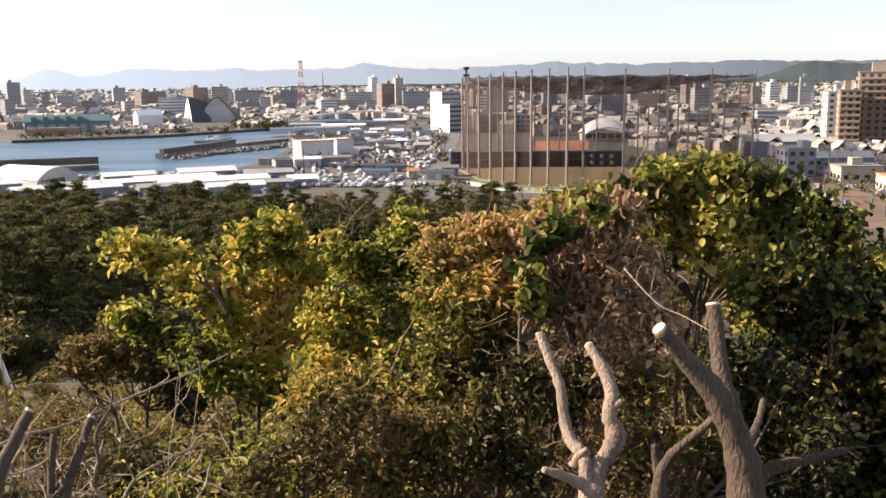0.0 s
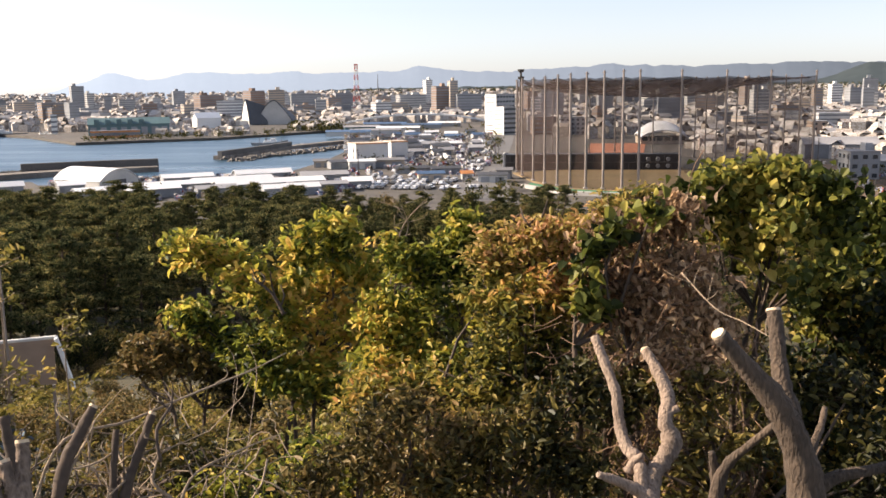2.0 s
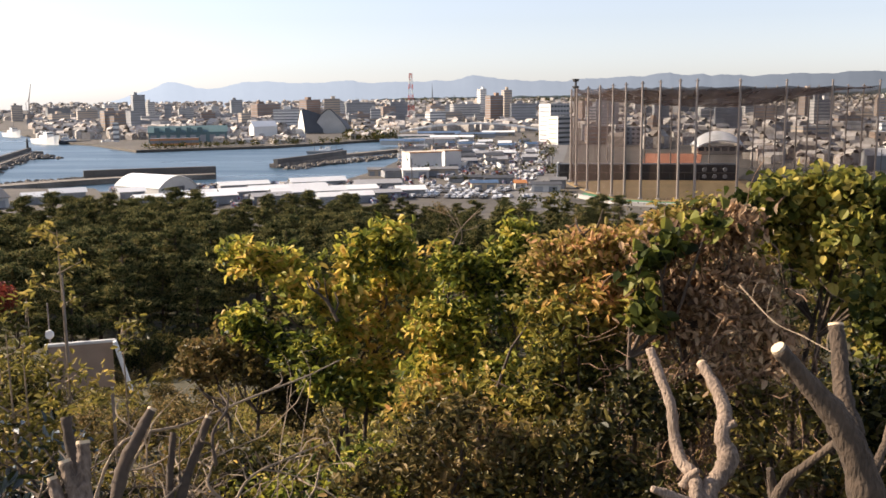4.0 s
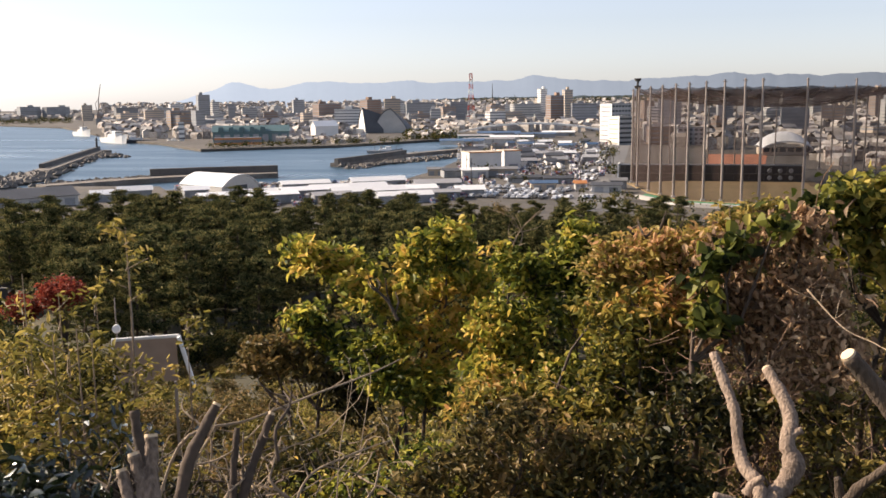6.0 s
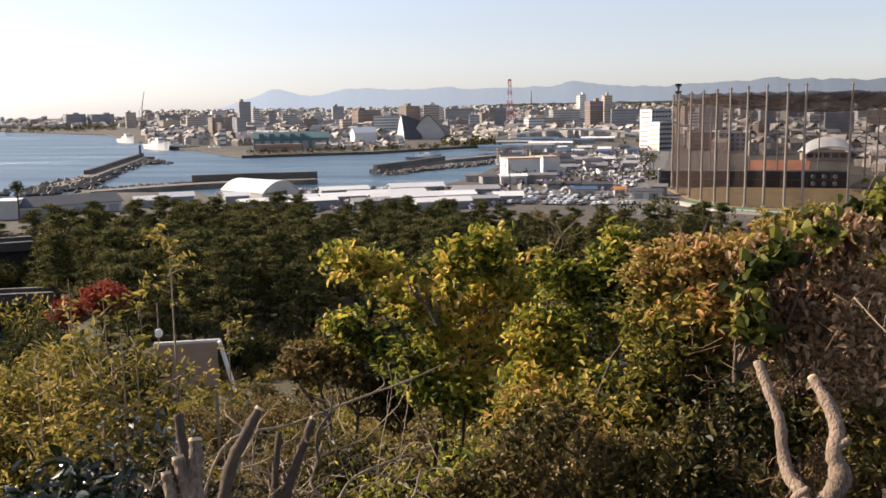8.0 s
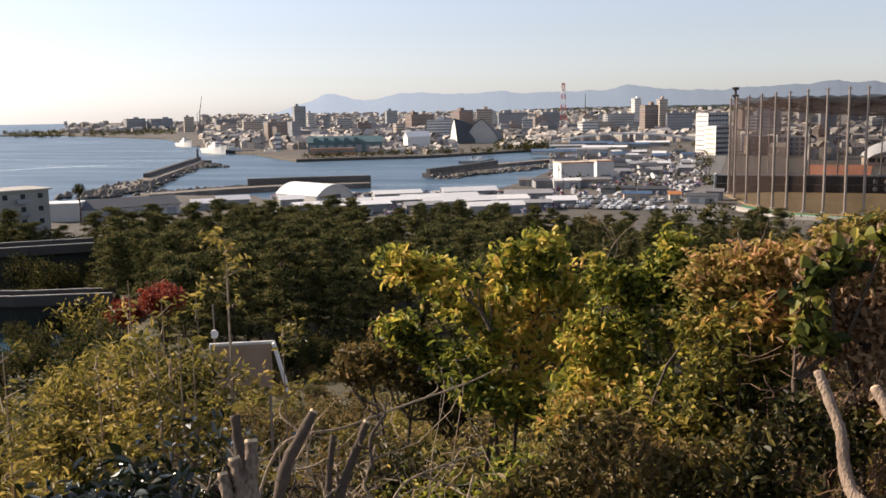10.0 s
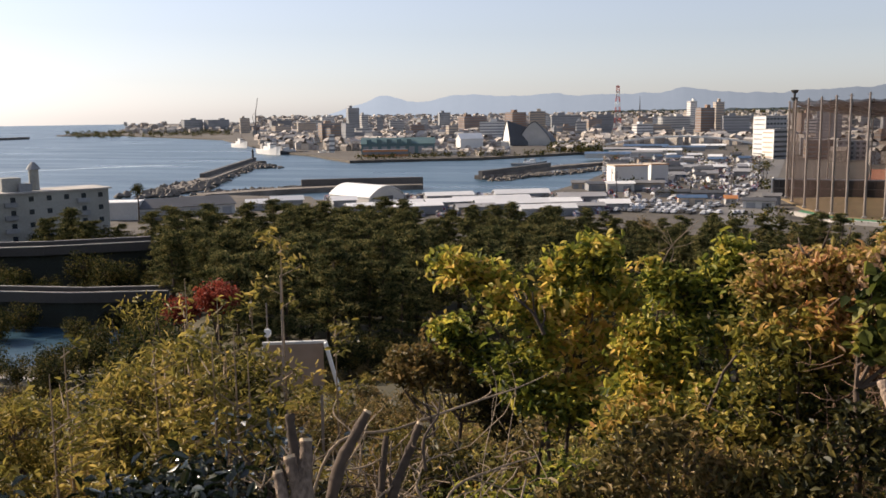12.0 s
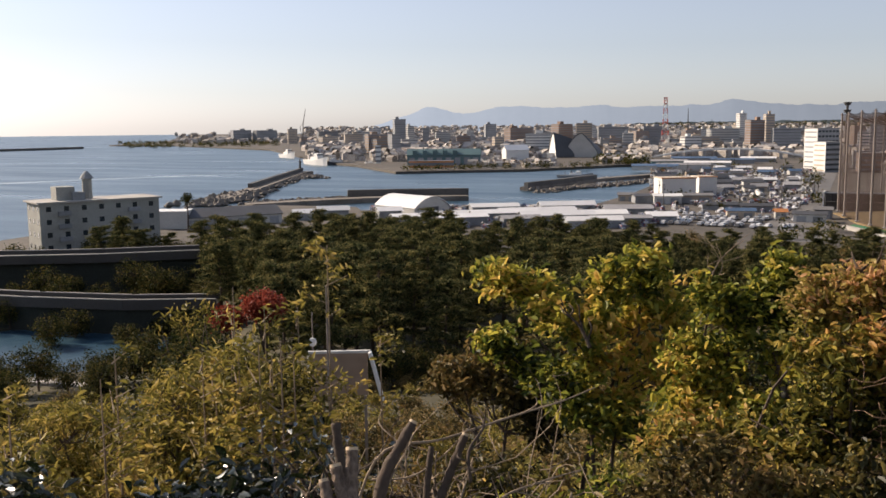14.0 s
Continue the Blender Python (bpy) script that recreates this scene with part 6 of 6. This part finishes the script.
sapling(33.2, 12.2, 35.7, 85, 16)

rq = random.Random(31)
for k in range(17):
    az, r = rq.uniform(31.5, 48), rq.uniform(8.6, 12.2)
    sapling(az, r, EYE - r * math.tan(radians(rq.uniform(12.2, 15.5) + max(0, az - 40) * 0.25)), 120 + k, rq.randint(10, 18))

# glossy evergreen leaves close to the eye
# Undergrowth leaves darkened to stand in for shade below the shoots.
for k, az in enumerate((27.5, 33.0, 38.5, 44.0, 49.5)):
    bush("undergrowth", az, 6.4, 1.3, 1.0, 33.9, 35.72, L_SHADE, 0.07, 260, 18, 330 + k, "dark brownish undergrowth below the shoots", "shrub", "undergrowth", 4, 0.45)
EVER = "low evergreen shrub with glossy dark leaves"
bush("evergreen_shrub", 35.0, 4.5, 1.1, 0.8, 35.2, 36.40, L_GLOSS, 0.088, 190, 10, 91, EVER, "shrub", "evergreens", 4, 0.46, 0.1, spread=0.1, clump=0.12)
bush("evergreen_shrub", 41.5, 4.5, 1.2, 0.8, 35.2, 36.44, L_GLOSS, 0.088, 210, 10, 94, EVER, "shrub", "evergreens", 4, 0.46, 0.1, spread=0.1, clump=0.12)
bush("evergreen_shrub", 48.5, 4.6, 1.2, 0.8, 35.3, 36.46, L_GLOSS, 0.088, 190, 10, 92, EVER, "shrub", "evergreens", 4, 0.46, 0.1, spread=0.1, clump=0.12)
bush("evergreen_shrub", 33.0, 4.9, 0.45, 0.4, 35.6, 36.42, L_GLOSS, 0.06, 36, 8, 93, EVER, "shrub", "evergreens", 3, 0.5, 0.1, spread=0.08)


# ---- sawn trunks ----
def limb(name, rows, radii, parent, label="", cut=True, bark=None, seed=0):
    """A limb through points (bearing, rise, distance), knotted, with a pale sawn end."""
    rs = np.random.RandomState(seed)
    key = [at(a, d * math.cos(radians(e)), EYE + d * math.sin(radians(e))) for a, e, d in rows]
    pts, rad = [], []
    for i in range(len(key) - 1):
        p0, p1, p2, p3 = key[max(i - 1, 0)], key[i], key[i + 1], key[min(i + 2, len(key) - 1)]
        for k in range(6):
            s = k / 6
            pts.append(0.5 * ((2 * p1) + (p2 - p0) * s + (2 * p0 - 5 * p1 + 4 * p2 - p3) * s * s + (3 * p1 - p0 - 3 * p2 + p3) * s ** 3))
            rad.append((radii[i] * (1 - s) + radii[i + 1] * s) * rs.uniform(0.9, 1.12))
    pts.append(key[-1])
    rad.append(radii[-1])
    bm = bmesh.new()
    rings = tube(bm, pts, rad, 12, cap=True)
    for ring in rings[1:]:
        for v in ring:
            v.co += Vector(rs.normal(0, 0.05, 3) * rad[0])
    ob = part(name, bm, bark or M_BARK, parent, label, smooth=True)
    if cut:
        d = (pts[0] - pts[1]).normalized()
        bm = bmesh.new()
        q = d.to_track_quat("Z", "Y").to_matrix().to_4x4()
        bmesh.ops.create_cone(bm, segments=14, radius1=rad[0] * 0.99, radius2=rad[0] * 0.93, depth=0.012, cap_ends=True, matrix=Matrix.Translation(pts[0] + d * 0.006) @ q)
        part("sawn_face", bm, M_CUTWOOD, ob, "pale freshly sawn face")
    return ob


def trunk_group(label):
    return thing("sawn_trunk", Matrix.Identity(4), label, "tree stump", "sawn trunks")


T1 = trunk_group("thick sawn-off trunk with two pale cut ends")
limb("trunk", [(-13.25, -14.55, 4.3), (-14.8, -16.2, 4.4), (-16.6, -18.1, 4.5), (-18.0, -20.6, 4.6), (-18.7, -23.6, 4.7), (-18.9, -30, 4.8)], [0.034, 0.045, 0.060, 0.071, 0.082, 0.095], T1, seed=1)
limb("side_limb", [(-16.32, -13.0, 4.75), (-16.6, -14.8, 4.72), (-16.9, -16.8, 4.68), (-17.6, -19.0, 4.62)], [0.037, 0.038, 0.041, 0.052], T1, seed=2)
limb("branch", [(-24.2, -20.4, 4.9), (-22.2, -21.2, 4.8), (-20.2, -21.9, 4.75), (-18.8, -23, 4.7)], [0.015, 0.026, 0.031, 0.043], T1, cut=False, seed=3)
limb("branch", [(-19.4, -18.2, 4.9), (-19.2, -19.4, 4.8), (-18.6, -21, 4.7)], [0.012, 0.017, 0.026], T1, cut=False, seed=4)
T2 = trunk_group("forked pale trunks sawn off at the top")
limb("trunk", [(-5.86, -14.98, 6.10), (-6.54, -16.58, 6.05), (-7.23, -18.23, 6.00), (-7.50, -20.05, 6.00), (-7.94, -21.34, 5.95), (-8.72, -22.18, 5.90), (-8.91, -23.40, 5.85), (-9.20, -26.87, 5.80)], [0.027, 0.031, 0.033, 0.035, 0.041, 0.036, 0.044, 0.061], T2, bark=M_PALEBARK, cut=False, seed=5)
limb("trunk", [(-9.00, -15.72, 6.20), (-9.77, -16.92, 6.10), (-10.43, -18.38, 6.05), (-10.28, -19.78, 6.00), (-10.72, -20.94, 6.00), (-10.20, -22.08, 5.95), (-9.54, -23.19, 5.90), (-9.42, -26.85, 5.80)], [0.030, 0.041, 0.044, 0.041, 0.064, 0.051, 0.057, 0.072], T2, bark=M_PALEBARK, seed=6)
limb("branch", [(-6.17, -23.04, 5.70), (-7.44, -23.36, 5.75), (-8.71, -23.80, 5.80), (-9.66, -24.31, 5.82)], [0.018, 0.030, 0.038, 0.051], T2, bark=M_PALEBARK, cut=False, seed=7)
limb("spur", [(-8.99, -21.77, 5.85), (-8.43, -22.20, 5.88), (-8.10, -22.80, 5.90)], [0.015, 0.024, 0.034], T2, bark=M_PALEBARK, cut=False, seed=18)
limb("knot", [(-11.1, -18.9, 6.0), (-10.6, -19.2, 6.0), (-10.2, -19.6, 6.0)], [0.018, 0.025, 0.029], T2, bark=M_PALEBARK, cut=False, seed=8)
T3 = trunk_group("thin forked branch stump between the thicker trunks")
limb("trunk", [(-16.75, -19.4, 5.1), (-15.2, -20.8, 5.2), (-14.1, -21.9, 5.3), (-13.5, -23.5, 5.35), (-13.2, -28, 5.4)], [0.021, 0.022, 0.028, 0.038, 0.049], T3, cut=False, seed=9)
limb("side_limb", [(-13.1, -21.3, 5.3), (-13.3, -22.3, 5.35), (-13.5, -24, 5.4)], [0.017, 0.025, 0.032], T3, cut=False, seed=10)
T4 = trunk_group("cluster of sawn stems with dark ends in the undergrowth")
limb("trunk", [(24.9, -17.8, 4.3), (25.9, -19.4, 4.3), (26.8, -21, 4.3), (28.0, -25, 4.3)], [0.021, 0.024, 0.027, 0.030], T4, bark=M_DARKBARK, seed=11)
limb("trunk", [(21.6, -18.6, 4.5), (22.3, -20.2, 4.5), (23.3, -22.4, 4.5), (24.5, -26, 4.5)], [0.018, 0.020, 0.021, 0.023], T4, bark=M_DARKBARK, seed=12)
limb("trunk", [(23.7, -19.2, 4.5), (23.9, -20.6, 4.5), (24.1, -22, 4.5), (24.3, -26, 4.5)], [0.014, 0.015, 0.017, 0.018], T4, cut=False, bark=M_DARKBARK, seed=13)
limb("trunk", [(29.7, -17.6, 4.2), (29.6, -19, 4.2), (29.4, -20.5, 4.2), (29.2, -25, 4.2)], [0.020, 0.021, 0.023, 0.023], T4, cut=False, bark=M_DARKBARK, seed=14)
T5 = trunk_group("three short pale stems sawn off close together")
limb("trunk", [(28.9, -19.2, 3.7), (28.95, -20.4, 3.7), (29.1, -21.6, 3.7), (29.2, -26, 3.7)], [0.023, 0.025, 0.029, 0.045], T5, bark=M_PALEBARK, seed=15)
limb("trunk", [(29.95, -20.1, 3.7), (29.75, -21, 3.7), (29.5, -22.2, 3.7), (29.4, -26, 3.7)], [0.024, 0.025, 0.029, 0.041], T5, bark=M_PALEBARK, seed=16)
limb("trunk", [(30.7, -20.9, 3.7), (30.5, -22, 3.7), (30.1, -24, 3.7), (29.8, -27, 3.7)], [0.020, 0.022, 0.027, 0.036], T5, bark=M_PALEBARK, seed=17)


# ---- bare canes and branches ----
def cane(rows, r0, label, mat=None, seed=0):
    t = thing("bare_branch", Matrix.Identity(4), label, "branch", "bare branches")
    r0 = r0 * 0.72
    limb("stem", rows, list(np.linspace(r0, r0 * 0.35, len(rows))), t, cut=False, bark=mat or M_TWIG, seed=seed)
    rs = np.random.RandomState(seed + 500)
    for k in range(5):
        i = rs.randint(len(rows) - 1)
        s = rs.uniform()
        a, e, d = (rows[i][j] + (rows[i + 1][j] - rows[i][j]) * s for j in range(3))
        ang, ln = rs.uniform(0.3, 2.8), rs.uniform(0.7, 2.2)
        kink = rs.normal(0, 0.25)
        limb("twig", [(a, e, d), (a - math.cos(ang) * ln * 0.5 + kink, e + math.sin(ang) * ln * 0.5, d), (a - math.cos(ang) * ln, e + math.sin(ang) * ln, d + rs.normal(0, 0.1))],
             [r0 * 0.5, r0 * 0.4, r0 * 0.2], t, cut=False, bark=mat or M_TWIG, seed=seed + k)
    return t


cane([(30.0, -27, 4.6), (27.2, -19.9, 4.6), (22.9, -18.8, 4.7), (18.6, -17.5, 4.8), (15.6, -16.6, 4.9), (13.4, -15.7, 5.0)], 0.012, "long bare cane arching over the undergrowth", seed=21)
cane([(21.0, -26, 4.6), (19.6, -22.5, 4.7), (16.6, -21.2, 4.8), (14.2, -20.5, 4.9)], 0.012, "bare cane arching over the undergrowth", seed=22)
cane([(28.5, -25, 4.3), (26.6, -21.4, 4.3), (25.6, -19.8, 4.35), (25.0, -18.9, 4.4)], 0.010, "bare cane leaning on the sawn stems", seed=23)
cane([(27.5, -21, 4.5), (25, -20.9, 4.5), (22.8, -19.6, 4.5), (21.4, -18.2, 4.6)], 0.008, "thin bare twig across the sawn stems", seed=24)
cane([(17.6, -24, 6.5), (17.2, -20.5, 6.6), (16.4, -17.2, 6.8), (16.6, -15.5, 6.9)], 0.006, "pale forked twig rising through the thicket", seed=25)
cane([(16.2, -22, 6.5), (15.6, -19, 6.6), (15.2, -16.5, 6.8), (15.7, -15, 6.9)], 0.005, "pale forked twig rising through the thicket", seed=26)
cane([(-3.3, -10.8, 7.7), (-2.85, -9.4, 7.7), (-2.3, -8.8, 7.7), (-1.6, -8.35, 7.7)], 0.032, "thick bare limb among the russet leaves", M_BARK, 27)
cane([(-7.5, -12, 7.6), (-6.0, -9.9, 7.6), (-4.6, -9.0, 7.65), (-3.0, -8.4, 7.7)], 0.014, "bare limb among the russet leaves", M_DARKBARK, 28)
cane([(3.6, -18.8, 7.6), (2.4, -18.0, 7.6), (0.7, -17.0, 7.6), (-1.0, -16.7, 7.6), (-3.2, -15.7, 7.6)], 0.024, "dark forked limb in the olive thicket", M_DARKBARK, 29)
cane([(-1.1, -16.7, 7.6), (-1.5, -15.6, 7.6), (-1.3, -14, 7.6)], 0.014, "dark forked limb in the olive thicket", M_DARKBARK, 30)
cane([(-11.0, -11, 6.6), (-13.0, -13.0, 6.4), (-14.6, -13.7, 6.2), (-16.2, -14.5, 5.0)], 0.008, "thin dead vine stem hanging by the trunk", seed=31)
cane([(13.4, -13.4, 7.2), (14.0, -12.2, 7.2), (14.8, -11.4, 7.2)], 0.022, "pale snapped stub among the golden leaves", M_BARK, 32)
cane([(6.8, -12, 8.8), (6.2, -9, 8.8), (5.4, -7.6, 8.8), (4.4, -6.8, 8.8)], 0.01, "bare twigs above the golden leaves", seed=33)
cane([(6.4, -10, 8.8), (5.6, -8.4, 8.8), (6.0, -7.0, 8.8)], 0.008, "bare twigs above the golden leaves", seed=34)


rk = random.Random(77)
for k in range(7):
    a0, e0, d0 = rk.uniform(19, 31), -rk.uniform(21, 25), rk.uniform(4.2, 5.2)
    run, up = rk.uniform(-5, 3), rk.uniform(2.5, 6)
    cane([(a0, e0, d0), (a0 + run * 0.3 + rk.uniform(-0.6, 0.6), e0 + up * 0.45, d0), (a0 + run * 0.7 + rk.uniform(-0.6, 0.6), e0 + up * 0.8, d0 + 0.1), (a0 + run, e0 + up, d0 + 0.2)], rk.uniform(0.007, 0.014),
         "bare cane in the tangle of cut undergrowth", M_TWIG if k % 3 else M_DARKBARK, 40 + k)


# ---- notice board and lamp on the slope ----
def board():
    az, r = 28.35, 40.0
    o = at(az, r)
    g = hill(o.x, o.y)
    t = thing("notice_board", Matrix.Translation((o.x, o.y, g)) @ pose(0, 0, 0, 0, 0, az - 4), "grey panel in a white frame on posts", "notice board")
    top = EYE - r * math.tan(radians(13.6)) - g
    part("panel", boxed(2.45, 0.12, 1.9, 0, 0, top - 1.95), M_TAN, t)
    part("top_frame", boxed(2.7, 0.2, 0.12, 0, 0, top - 0.08, bevel=0.02), M_PALE, t)
    part("side_frame", boxed(0.14, 0.5, 2.2, 0, 0, -2.2, bevel=0.02, m=pose(1.32, -0.15, top, 0, -14, 0)), M_WHITE, t)
    part("side_frame", boxed(0.08, 0.2, 2.0, -1.32, 0, top - 2.0, bevel=0.02), M_PALE, t)
    for x in (-1.1, 1.1):
        part("post", boxed(0.12, 0.12, top - 1.9, x, 0, -0.1), M_STEEL, t)


board()
o = at(29.95, 41)
LAMP = thing("mirror_post", Matrix.Translation((o.x, o.y, hill(o.x, o.y))), "slim grey post with a small round disc", "post")
ztop = EYE - 41 * math.tan(radians(11.2)) - hill(o.x, o.y)
bm = bmesh.new()
tube(bm, [(0, 0, -0.1), (0, 0, ztop)], [0.045, 0.03], 8)
part("pole", bm, M_STEEL, LAMP)
bm = bmesh.new()
bmesh.ops.create_cone(bm, segments=14, radius1=0.2, radius2=0.17, depth=0.06, cap_ends=True, matrix=Matrix.Translation((0.05, -0.12, ztop - 1.3)) @ Matrix.Rotation(radians(80), 4, "X"))
part("mirror_disc", bm, M_WHITE, LAMP, "small white round disc")
o = at(29.05, 39.5)
POST = thing("slim_pole", Matrix.Translation((o.x, o.y, hill(o.x, o.y))), "thin straight grey pole before the panel", "pole")
ztop = EYE - 39.5 * math.tan(radians(9.7)) - hill(o.x, o.y)
bm = bmesh.new()
tube(bm, [(0, 0, -0.1), (0, 0, ztop * 0.6), (0, 0, ztop)], [0.05, 0.045, 0.03], 8)
part("shaft", bm, M_STEEL, POST)
part("cap", boxed(0.09, 0.09, 0.05, 0, 0, ztop, bevel=0.015), M_IRON, POST)
